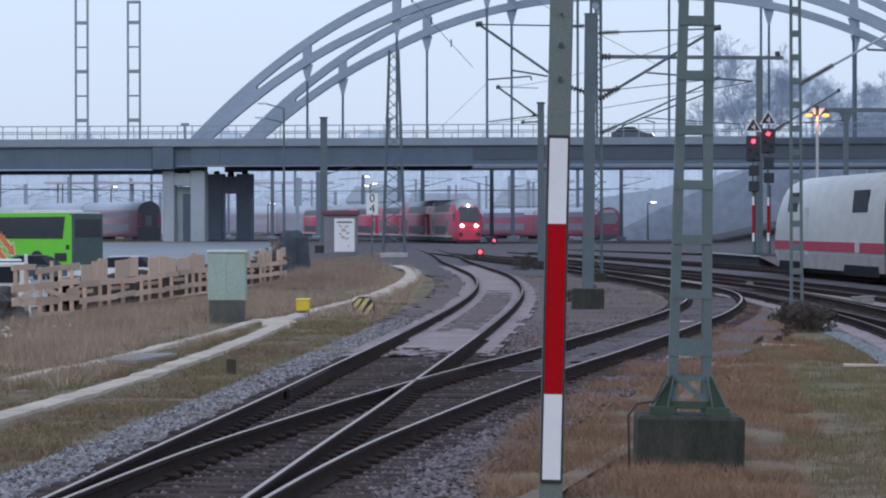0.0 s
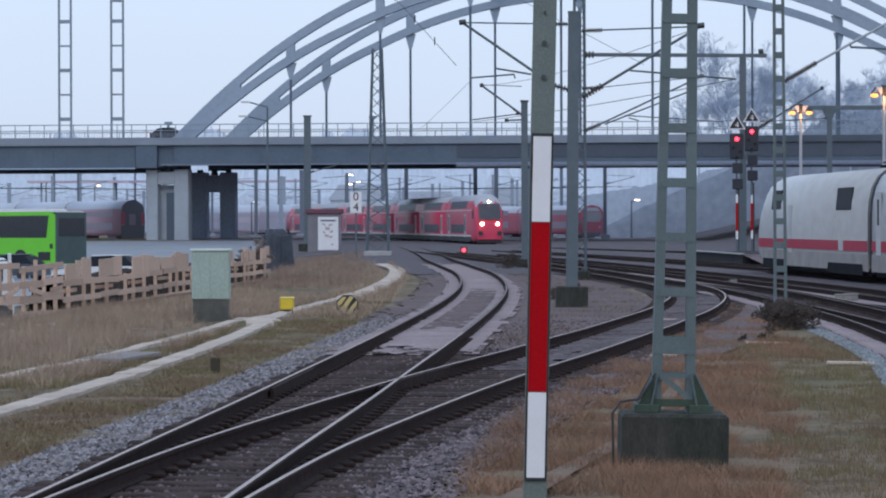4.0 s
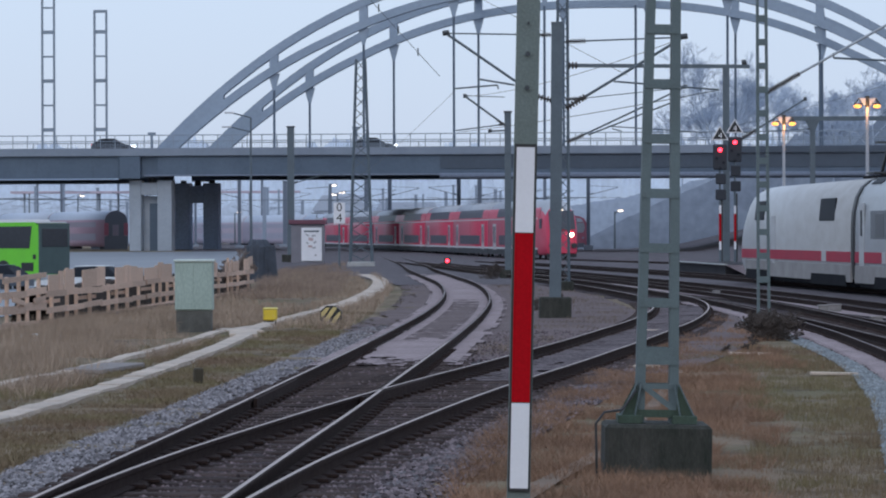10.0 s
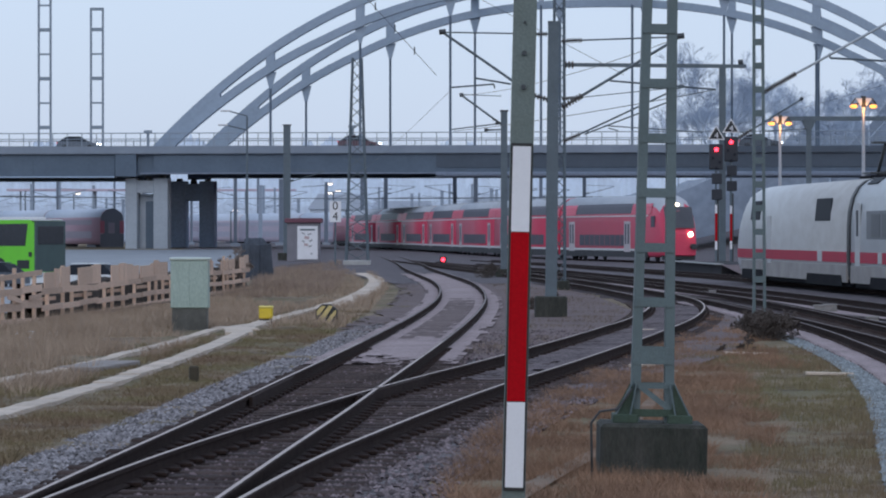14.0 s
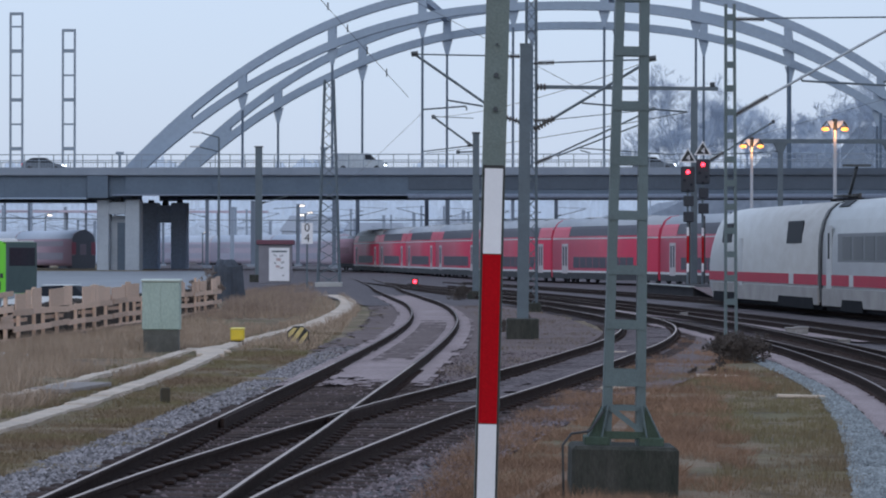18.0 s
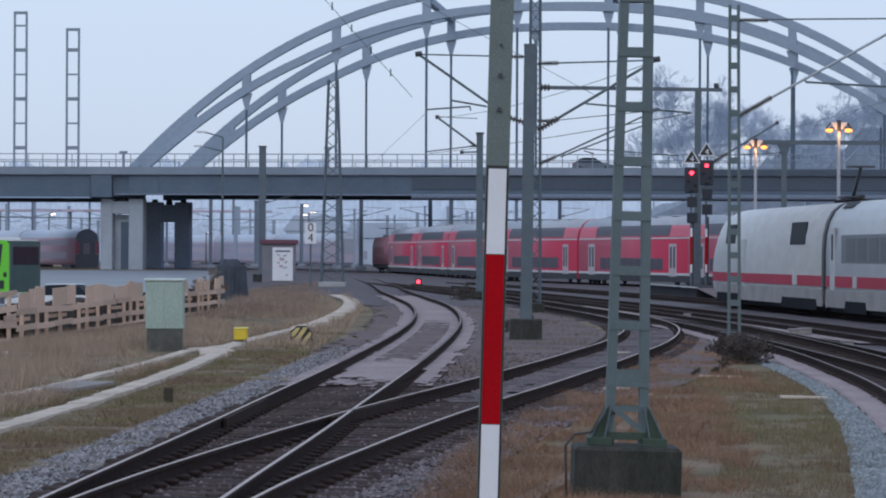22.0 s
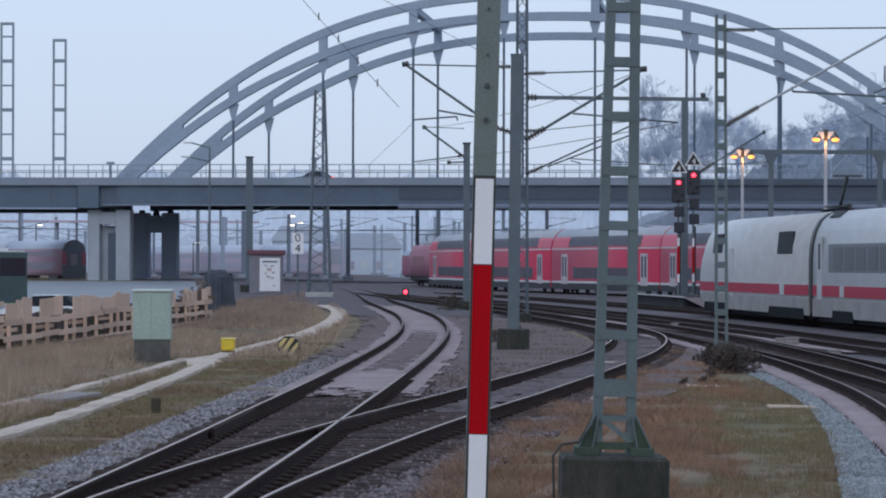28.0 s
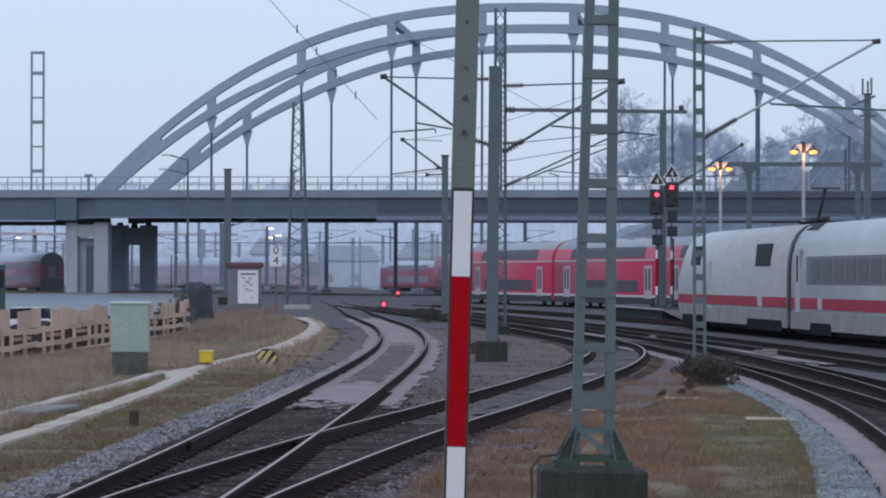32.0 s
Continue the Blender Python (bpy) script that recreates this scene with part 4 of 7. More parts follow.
def locomotive():
    ob = thing("electric_locomotive", pose(0, 0, 0), "red electric locomotive pushing at the rear", "locomotive")
    sec = side_outline(1.48, [(0.0, 0.95), (1.0, 0.95), (1.0, 2.7), (0.93, 3.3), (0.80, 3.75), (0.0, 3.85)])
    def squeeze(hw, top):
        return [(y * hw, 0.95 + (z - 0.95) * (top - 0.95) / 2.9) for y, z in sec]
    hull("body", [(-8.3, squeeze(0.86, 2.2)), (-8.0, squeeze(0.93, 3.5)), (-7.3, sec), (7.3, sec), (8.0, squeeze(0.93, 3.5)), (8.3, squeeze(0.86, 2.2))], LOCO_RED, TRAIN_ROOF, 3.6, ob)
    part("underframe", box(B(), 0, 0, 0.78, 16.2, 2.7, 0.36, bevel=0.05), TRAIN_BLACK, ob)
    for s in (-1, 1):
        bogie(ob, s * 4.6, 0.6, 3.0)
        # The grille takes the same painted haze.
        part("side_grille", box(B(), 0, s * 1.485, 2.4, 9.6, 0.03, 0.7), mat("hazed_grille_red", (0.32, 0.15, 0.18), 0.8), ob, "ventilation grille in haze-greyed red")
        part("cab_window", box(B(), s * 8.07, 0, 2.75, 0.1, 2.0, 0.75, pose(0, 0, 0, 0, 0, 0)), FAR_GLASS, ob)
        # pantograph
        pan = part("pantograph", beam(B(), (s * 5.4, 0, 3.95), (s * 6.9, 0, 4.4 if s < 0 else 4.05), 0.09, 0.09), DARK_STEEL, ob)
        part("contact_strip", box(B(), s * 6.0, 0, 4.75 if s < 0 else 4.15, 0.12, 1.7, 0.08), DARK_STEEL, pan)
        part("arm", beam(B(), (s * 6.9, 0, 4.4 if s < 0 else 4.05), (s * 6.0, 0, 4.75 if s < 0 else 4.15), 0.07, 0.07), DARK_STEEL, pan)
    part("roof_gear", box(B(), 0, 0, 3.95, 6.5, 1.5, 0.25, bevel=0.05), TRAIN_ROOF, ob)
    return ob


# the way of the arriving train
TRAIN_WAY = [(-42, 595), (-32.1, 548.4), (-25.4, 515.9), (-19.2, 483.3), (-13.7, 450.6), (-8.74, 417.8), (-4.43, 385), (-0.74, 352), (1.84, 327.3), (4.46, 302.5),
             (7.83, 277.9), (12.65, 253.5), (18.15, 229.2), (22.3, 204.7), (25.3, 192), (29, 180), (34, 168), (40.5, 156.5), (48.5, 146), (58, 136.5), (69, 128)]


def smooth_way(pts, n=24):
    p = [Vector((x, y, 0)) for x, y in pts]
    p = [2 * p[0] - p[1], *p, 2 * p[-1] - p[-2]]
    out = []
    for a, b, c, d in zip(p, p[1:], p[2:], p[3:]):
        for i in range(n):
            t = i / n
            out.append(0.5 * (2 * b + (c - a) * t + (2 * a - 5 * b + 4 * c - d) * t * t + (3 * b - a - 3 * c + d) * t ** 3))
    out.append(p[-2])
    return out


WAY = smooth_way(TRAIN_WAY)
RUN = np.r_[0, np.cumsum([(b - a).length for a, b in zip(WAY, WAY[1:])])]
WAY_X, WAY_Y = np.array([p.x for p in WAY]), np.array([p.y for p in WAY])
HEAD_START = float(np.interp(-352.0, -WAY_Y, RUN))


def on_way(s):
    return Vector((float(np.interp(s, RUN, WAY_X)), float(np.interp(s, RUN, WAY_Y)), 0))


def car_pose(mid, reach):
    a, b = on_way(mid - reach), on_way(mid + reach)
    return pose(*((a + b) / 2), 0, 0, math.degrees(math.atan2(b.y - a.y, b.x - a.x)))


def way_track():
    ob = thing("railway_track", pose(0, 0, 0), "main track of the arriving train", "railway track", kind="structure")
    line = [(p.x, p.y) for p in WAY[::6]]
    for off in (-0.75, 0.75):
        rail(ob, line, off, head=RAILTOP_DULL)


way_track()
PITCH = 26.8
head = control_car()
cars = [(head, 13.9, 9.6)]
first = coach()
for k in range(6):
    c = first if k == 0 else copy_thing(first, pose(0, 0, 0))
    cars.append((c, 13.9 + 13.45 + PITCH * (k + 0.5), 10.0))
loco = locomotive()
cars.append((loco, 13.9 + 13.45 + PITCH * 6 + 8.5, 4.6))
SPEED = 8.29


# ---- the parked white express ----
def express_section(hw, top, low=0.32):
    pts = [(0.0, low), (0.90, low), (0.97, low + 0.35), (1.0, 1.2), (1.0, 2.2), (0.978, 2.75), (0.90, 3.25), (0.77, 3.62), (0.59, 3.85), (0.35, 3.96), (0.0, 4.0)]
    return side_outline(hw, [(y, low + (z - low) * (top - low) / (4.0 - low)) for y, z in pts])


# Near-black for roof gear, and for painted shade under the cars.
UNDER = mat("gear_and_shade_black", (0.012, 0.013, 0.017), 0.9, 0, (0.02, 0.021, 0.025), 1.5, 0.6, spec=0.1)


def express():
    a, b = Vector((13.3 + 1.5, 144, 0)), Vector((14.5 + 1.5, 124, 0))
    turn = math.degrees(math.atan2(b.y - a.y, b.x - a.x))
    nose = a + (a - b).normalized() * 4.6
    ob = thing("power_car", pose(nose.x, nose.y, 0, 0, 0, turn), "parked light grey express power car with a red stripe", "train")
    st = [(-4.4, 1.05, 1.45, 0.75), (-4.2, 1.2, 1.7, 0.6), (-3.8, 1.33, 2.05, 0.5), (-3.0, 1.45, 2.75, 0.4), (-2.2, 1.5, 3.38, 0.34), (-1.2, 1.51, 3.88, 0.3), (0.0, 1.51, 3.98, 0.3), (2.0, 1.51, 4.0, 0.3), (24.2, 1.51, 4.0, 0.3)]
    hull("body", [(x, express_section(hw, top, low)) for x, hw, top, low in st], ICE_WHITE, ICE_WHITE, 9, ob)
    lean = radians(6)
    for s in (-1, 1):
        bm = B()
        for (x0, h0), (x1, h1) in zip([(-3.0, 1.455), (-2.2, 1.505), (-1.2, 1.515)], [(-2.2, 1.505), (-1.2, 1.515), (24.05, 1.515)]):
            v = [bm.verts.new((x, s * (h + 0.006), z)) for x, h, z in ((x0, h0, 0.96), (x1, h1, 0.96), (x1, h1, 1.34), (x0, h0, 1.34))]
            bm.faces.new(v)
        bmesh.ops.recalc_face_normals(bm, faces=bm.faces)
        bmesh.ops.solidify(bm, geom=bm.faces[:], thickness=0.004)
        part("red_stripe", bm, ICE_RED, ob, "red stripe")
        part("stripe_gap", box(B(), 18.45, s * 1.525, 1.15, 1.0, 0.012, 0.40), ICE_WHITE, ob)
        part("dusty_skirt", box(B(), 11.2, s * 1.475, 0.56, 25.6, 0.08, 0.62), ICE_DIRT, ob, "dusty lower panel")
        # Flat black panels on the skirt paint the shaded bogie openings.
        for x0, x1 in ((-1.2, 5.0), (15.6, 23.0)):
            part("bogie_opening", extrude_outline(B(), [(x0 - 0.25, 0.1), (x1 + 0.25, 0.1), (x1, 0.5), (x0, 0.5)], 0.012, Matrix.Translation((0, s * 1.524, 0))), UNDER, ob, "dark panel painting shade in the bogie opening")
        part("cab_side_window", box(B(), 0, 0, 0, 2.5, 0.05, 0.80, Matrix.Translation((2.35, s * 1.455, 2.94)) @ Matrix.Rotation(s * lean, 4, "X"), bevel=0.02), TRAIN_GLASS, ob, "dark cab side window")
        part("cab_door", box(B(), 6.2, s * 1.51, 1.75, 0.9, 0.02, 1.9), ICE_WHITE, ob)
        part("side_window", box(B(), 0, 0, 0, 3.3, 0.05, 0.84, Matrix.Translation((18.95, s * 1.455, 2.88)) @ Matrix.Rotation(s * lean, 4, "X"), bevel=0.02), TRAIN_GLASS, ob, "dark square window")
        bogie(ob, 2.0 if s < 0 else 19.3, 0.52, 3.0)
    bm = B()
    v = [bm.verts.new(p) for p in ((-3.05, -0.9, 2.74), (-3.05, 0.9, 2.74), (-1.35, 0.8, 3.84), (-1.35, -0.8, 3.84))]
    bm.faces.new(v)
    bmesh.ops.solidify(bm, geom=bm.faces[:], thickness=0.1)
    part("windscreen", bm, TRAIN_GLASS, ob)
    # roof gear and the raised current collector
    part("roof_gear", box(B(), 21.6, 0, 4.04, 2.4, 0.8, 0.1, bevel=0.02), UNDER, ob, "dark roof gear")
    for k in range(4):
        part("roof_insulator", rod(B(), (20.7 + k * 0.6, 0.3, 4.05), (20.7 + k * 0.6, 0.3, 4.26), 0.06, n=8), CERAMIC, ob)
    pan = part("pantograph", beam(B(), (21.9, 0, 4.14), (23.4, 0, 5.18), 0.10, 0.10), DARK_STEEL, ob)
    part("base_frame", box(B(), 21.6, 0, 4.18, 1.6, 0.7, 0.07), DARK_STEEL, pan)
    part("contact_strip", box(B(), 23.45, 0, 5.24, 0.5, 0.95, 0.07), DARK_STEEL, pan)
    # Full-length black box added to fill the shade below the floor.
    part("underfloor_box", box(B(), 11.6, 0, 0.24, 24.8, 2.75, 0.36, bevel=0.05), UNDER, ob)
    hull("gangway", [(24.15, express_section(1.525, 4.02, 0.2)), (24.85, express_section(1.525, 4.02, 0.2))], BLACK, BLACK, 9, ob, "black rubber gangway")
    # coach behind
    o2 = thing("express_coach", pose(nose.x, nose.y, 0, 0, 0, turn) @ pose(24.8, 0, 0), "light grey express coach with a long window band", "train coach")
    hull("body", [(0, express_section(1.5, 4.0, 0.3)), (26.4, express_section(1.5, 4.0, 0.3))], ICE_WHITE, ICE_WHITE, 9, o2)
    for s in (-1, 1):
        part("red_stripe", box(B(), 13.2, s * 1.505, 1.15, 26.3, 0.014, 0.38), ICE_RED, o2, "red stripe")
        part("stripe_gap", box(B(), 5.65, s * 1.514, 1.15, 0.75, 0.012, 0.40), ICE_WHITE, o2)
        part("dusty_skirt", box(B(), 13.2, s * 1.47, 0.56, 26.3, 0.08, 0.62), ICE_DIRT, o2, "dusty lower panel")
        part("window_band", box(B(), 13.7, s * 1.495, 2.28, 21.2, 0.025, 0.98, bevel=0.01), mat("smoky_window_band", (0.16, 0.17, 0.185), 0.35, 0, (0.135, 0.145, 0.155), 1, 0.5, spec=0.2), o2, "grey window band")
        for k in range(10):
            part("window", box(B(), 4.85 + k * 2.05, s * 1.503, 2.27, 1.62, 0.03, 0.80, bevel=0.01), mat("tinted_window", (0.085, 0.092, 0.10), 0.3, 0, (0.10, 0.105, 0.115), 1, 0.5, spec=0.15), o2)
        part("door", box(B(), 1.4, s * 1.5, 1.95, 0.95, 0.03, 2.2), ICE_WHITE, o2)
        part("door_window", box(B(), 1.4, s * 1.515, 2.35, 0.3, 0.02, 0.9), TRAIN_GLASS, o2)
        # The coach's bogie openings are painted black panels too.
        for x0, x1 in ((4.0, 7.6), (18.8, 22.4)):
            part("bogie_opening", extrude_outline(B(), [(x0 - 0.25, 0.1), (x1 + 0.25, 0.1), (x1, 0.5), (x0, 0.5)], 0.012, Matrix.Translation((0, s * 1.518, 0))), UNDER, o2, "dark panel painting shade in the bogie opening")
        bogie(o2, 5.8 if s < 0 else 20.6)
    # Black filler for the shade below the coach floor.
    part("underfloor_box", box(B(), 13.2, 0, 0.24, 26.0, 2.75, 0.36, bevel=0.05), UNDER, o2)
    part("roof_hatch", box(B(), 0, 0, 0, 1.9, 0.36, 0.03, Matrix.Translation((1.9, -0.93, 3.83)) @ Matrix.Rotation(radians(36), 4, "X")), TRAIN_GLASS, o2)


express()


def text_mesh(ch, size, material):
    cu = bpy.data.curves.new("digit", "FONT")
    cu.body = ch
    cu.size = size
    cu.align_x = "CENTER"
    cu.extrude = 0.004
    tmp = bpy.data.objects.new("digit", cu)
    scene.collection.objects.link(tmp)
    me = bpy.data.meshes.new_from_object(tmp.evaluated_get(bpy.context.evaluated_depsgraph_get()))
    bpy.data.objects.remove(tmp)
    me.materials.clear()
    me.materials.append(material)
    return me


# ---- signals ----
def light_signal(x, y, z0, zl):
    ob = thing("light_signal", pose(x, y, z0), "black light signal showing red under a white triangle", "railway signal", "light signals")
    part("post", rod(B(), (0, 0, -0.45), (0, 0, zl - 1.0), 0.07, n=10), GREY_STEEL, ob)
    part("foot", box(B(), 0, 0, -0.22, 0.6, 0.5, 0.3, bevel=0.03), MOSSY, ob)
    for a, b, mt, nm in ((0.9, 1.4, WHITE, "white_band"), (1.4, 3.05, RED, "red_band"), (3.05, 3.55, WHITE, "white_band")):
        part(nm, box(B(), 0, -0.13, (a + b) / 2, 0.13, 0.03, b - a), mt, ob)
    part("signal_head", box(B(), 0, -0.05, zl - 0.42, 0.82, 0.3, 1.52, bevel=0.06), SIGNAL_BLACK, ob)
    part("lit_lens", rod(B(), (0, -0.32, zl), (0, -0.2, zl), 0.115, n=14), LAMP_RED, ob, "lit red lens")
    for dx, dz in ((-0.2, -0.5), (0.2, -0.75), (0, -1.1)):
        part("dark_lens", rod(B(), (dx, -0.24, zl + dz), (dx, -0.19, zl + dz), 0.09, n=10), TRAIN_GLASS, ob)
    for dz, w in ((-1.72, 0.6), (-2.66, 0.62)):
        part("lower_indicator", box(B(), 0.05, -0.05, zl + dz, w, 0.3, 0.62, bevel=0.04), SIGNAL_BLACK, ob)
    tri = part("triangle_plate", extrude_outline(B(), [(-0.53, zl + 0.58), (0.53, zl + 0.58), (0, zl + 1.46)], 0.03, Matrix.Translation((0, -0.08, 0))), WHITE, ob, "white-edged triangle")
    part("black_triangle", extrude_outline(B(), [(-0.42, zl + 0.64), (0.42, zl + 0.64), (0, zl + 1.34)], 0.012, Matrix.Translation((0, -0.105, 0))), BLACK, tri)
    part("digit", text_mesh("4", 0.5, WHITE), WHITE, tri, m=pose(0.02, -0.118, zl + 0.68, 90, 0, 0))
    part("ladder", box(B(), 0.1, 0.15, 2.2, 0.16, 0.04, 4.2), DARK_STEEL, ob)
    return ob


light_signal(16.4, 208, 0.1, 6.83)
light_signal(17.7, 213, 0.1, 7.4)


def dwarf_signal(x, y, z):
    ob = thing("dwarf_signal", pose(x, y, z), "low shunting signal showing red beside the curve", "railway signal", "dwarf signals")
    part("housing", box(B(), 0, 0, 0.45, 0.42, 0.25, 0.75, bevel=0.04), BLACK, ob)
    part("lit_lens", rod(B(), (0, -0.18, 0.62), (0, -0.1, 0.62), 0.12, n=12), LAMP_RED, ob, "lit red lens")
    part("stand", box(B(), 0, 0, 0.05, 0.5, 0.4, 0.14), MOSSY, ob)


dwarf_signal(0.22, 224, -0.35)
dwarf_signal(1.7, 341, -0.17)


# ---- lamps ----
def platform_lamp(x, y, z0, top):
    ob = thing("street_lamp", pose(x, y, z0), "lit sodium street lamp with two heads on a grey post", "street lamp", "sodium lamps")
    part("post", rod(B(), (0, 0, 0), (0, 0, top - z0), 0.14, 0.09, 10), TRAIN_ROOF, ob)
    part("collar", rod(B(), (0, 0, top - z0 - 0.1), (0, 0, top - z0 + 0.58), 0.13, 0.16, 10), DARK_STEEL, ob)
    for s in (-1, 1):
        part("arm", beam(B(), (0, 0, top - z0 + 0.15), (s * 0.62, 0, top - z0 + 0.1), 0.07, 0.07), DARK_STEEL, ob)
        hd = part("lamp_head", extrude_outline(B(), [(s * 0.13, 0.02), (s * 0.2, 0.0), (s * 0.5, 0.4), (s * 0.48, 0.46), (s * 0.12, 0.44)], 0.4, Matrix.Translation((0, 0, top - z0))), TRAIN_WHITE, ob, "pale lamp head")
        part("hood", beam(B(), (s * 0.5, 0, top - z0 + 0.44), (s * 0.78, 0, top - z0 + 0.06), 0.36, 0.07), DARK_STEEL, hd, "dark sloping hood")
        bm = B()
        bmesh.ops.create_uvsphere(bm, u_segments=12, v_segments=8, radius=1, matrix=Matrix.Translation((s * 0.6, 0, top - z0 - 0.05)) @ Matrix.Diagonal((0.24, 0.2, 0.12, 1)))
        part("lit_bowl", bm, LAMP_ORANGE, hd, "glowing orange bowl", smooth=True)
    glow = new("sodium_light", bpy.data.lights.new("sodium_light", "POINT"))
    glow.data.energy = 55
    glow.data.shadow_soft_size = 0.2
    glow.data.color = (1.0, 0.42, 0.12)
    glow.matrix_world = pose(x, y - 0.45, top - 0.3)


platform_lamp(23.6, 243, 0.3, 9.6)
platform_lamp(26.0, 215, 0.3, 9.8)


# ---- on the grass side ----
def street_cabinet():
    ob = thing("street_cabinet", pose(-5.72, 80.3, -0.25), "grey-green plastic line-side cabinet on a dark plinth", "cabinet")
    part("plinth", box(B(), 0, 0, 0.28, 0.80, 0.55, 0.56, bevel=0.02), mat("dark_green_plinth", (0.10, 0.10, 0.092), 0.85, 0, (0.055, 0.053, 0.048), 3, 0.7, 0.3, 30), ob, "dark weathered plinth")
    part("body", box(B(), 0, 0, 1.10, 0.86, 0.60, 1.10, bevel=0.02), PLINTH, ob)
    for s in (-1, 1):
        part("door", box(B(), s * 0.213, -0.303, 1.10, 0.421, 0.014, 1.06, bevel=0.004), PLINTH, ob)
    part("lid", box(B(), 0, 0, 1.68, 0.92, 0.68, 0.07, bevel=0.025), mat("pale_lid", (0.52, 0.58, 0.55), 0.6, 0, (0.42, 0.48, 0.45), 3, 0.5), ob, "pale overhanging lid")


street_cabinet()


def point_machine_box():
    ob = thing("junction_box", pose(-4.33, 87.3, -0.27), "small yellow track-side junction box on a dark foot", "junction box")
    part("foot", box(B(), 0, 0, 0.08, 0.18, 0.2, 0.22), BLACK, ob)
    for s in (-1, 1):
        part("leg", box(B(), s * 0.13, 0, 0.08, 0.035, 0.05, 0.24), BLACK, ob)
    part("body", box(B(), 0, 0, 0.31, 0.345, 0.3, 0.31, bevel=0.03), YELLOW, ob)
    part("lid", box(B(), 0, 0, 0.445, 0.375, 0.34, 0.06, bevel=0.025), mat("pale_yellow_lid", (0.74, 0.62, 0.16), 0.5), ob)


point_machine_box()


def striped_marker():
    ob = thing("point_lantern", pose(-2.82, 87.3, -0.24), "black and yellow striped octagonal point marker", "track marker")
    oct_ = [(0.27 * math.cos(a) / 0.924 * 1.0, 0.25 + 0.235 * math.sin(a) / 0.924) for a in [math.pi / 8 + k * math.pi / 4 for k in range(8)]]
    part("drum", extrude_outline(B(), oct_, 0.3), BLACK, ob)
    stripes = [[(-0.24, 0.20), (-0.14, 0.27), (-0.02, 0.44), (-0.12, 0.44), (-0.24, 0.31)],
               [(-0.22, 0.08), (-0.12, 0.05), (0.0, 0.2), (0.16, 0.44), (0.06, 0.46), (-0.1, 0.24)],
               [(-0.02, 0.05), (0.10, 0.05), (0.24, 0.26), (0.24, 0.36), (0.12, 0.24)]]
    for outline in stripes:
        part("yellow_band", extrude_outline(B(), outline, 0.012, Matrix.Translation((0, -0.156, 0))), mat("faded_yellow", (0.62, 0.49, 0.20), 0.6), ob, "yellow band")
    part("foot", box(B(), 0, 0.05, 0.02, 0.2, 0.2, 0.1), BLACK, ob)


striped_marker()


def distance_board():
    ob = thing("distance_board", pose(-6.38, 214, -0.22), "white distance board reading 0 over 4 on a post", "sign")
    part("post", rod(B(), (0, 0, 0), (0, 0, 4.0), 0.06, n=8), GREY_STEEL, ob)
    part("board", box(B(), 0, -0.08, 3.5, 0.70, 0.03, 1.28, bevel=0.01), WHITE, ob)
    for ch, z in (("0", 3.62), ("4", 2.98)):
        me = text_mesh(ch, 0.72, BLACK)
        part("digit", me, BLACK, ob, m=pose(0, -0.102, z, 90, 0, 0))


distance_board()


def kiosk():
    ob = thing("equipment_hut", pose(-10.0, 258, -0.1), "grey rendered equipment hut with a dark red roof and a poster", "hut")
    part("wall", box(B(), 0, 0, 1.4, 2.4, 2.2, 2.9, bevel=0.03), mat("grey_render", (0.21, 0.205, 0.235), 0.9, 0, (0.165, 0.16, 0.185), 1, 0.7, 0.2, 20), ob)
    part("roof", box(B(), 0, 0, 2.98, 2.75, 2.6, 0.34, bevel=0.04), mat("dark_red_fascia", (0.15, 0.06, 0.085), 0.8, 0, (0.12, 0.055, 0.075), 2, 0.5), ob, "dark red roof edge")
    po = part("poster_frame", box(B(), 0.3, -1.13, 1.35, 1.5, 0.06, 2.45, bevel=0.02), WHITE, ob, "white poster panel")
    for dx, z, w, h in ((0.3, 2.3, 1.1, 0.12),):
        part("print_bar", box(B(), dx, -1.165, z, w, 0.01, h), GREY_STEEL, po)
    for k, (dx, z, w, h, tilt) in enumerate(((0.0, 2.02, 0.3, 0.1, 30), (0.45, 1.98, 0.3, 0.12, -15), (0.25, 1.72, 0.35, 0.22, 10), (0.0, 1.45, 0.2, 0.12, 35), (0.55, 1.5, 0.25, 0.14, -30), (0.2, 1.2, 0.3, 0.16, 10), (0.5, 1.1, 0.25, 0.12, -15), (0.6, 0.55, 0.14, 0.12, 0))):
        part("print_bar", box(B(), 0, 0, 0, w, 0.01, h, Matrix.Translation((dx, -1.166 - 0.002 * k, z)) @ Matrix.Rotation(radians(tilt), 4, "Y")), mat("faded_pink_print", (0.50, 0.38, 0.39), 0.7) if k % 3 == 2 else mat("faded_grey_print", (0.40, 0.41, 0.44), 0.7), po)



kiosk()


# ---- the cable duct: concrete lids that wind along the verge ----
LID = mat("weathered_concrete_lid", (0.55, 0.455, 0.375), 0.9, 0, (0.43, 0.36, 0.305), 2.0, 0.8, 0.4, 30, objrand=0.12)


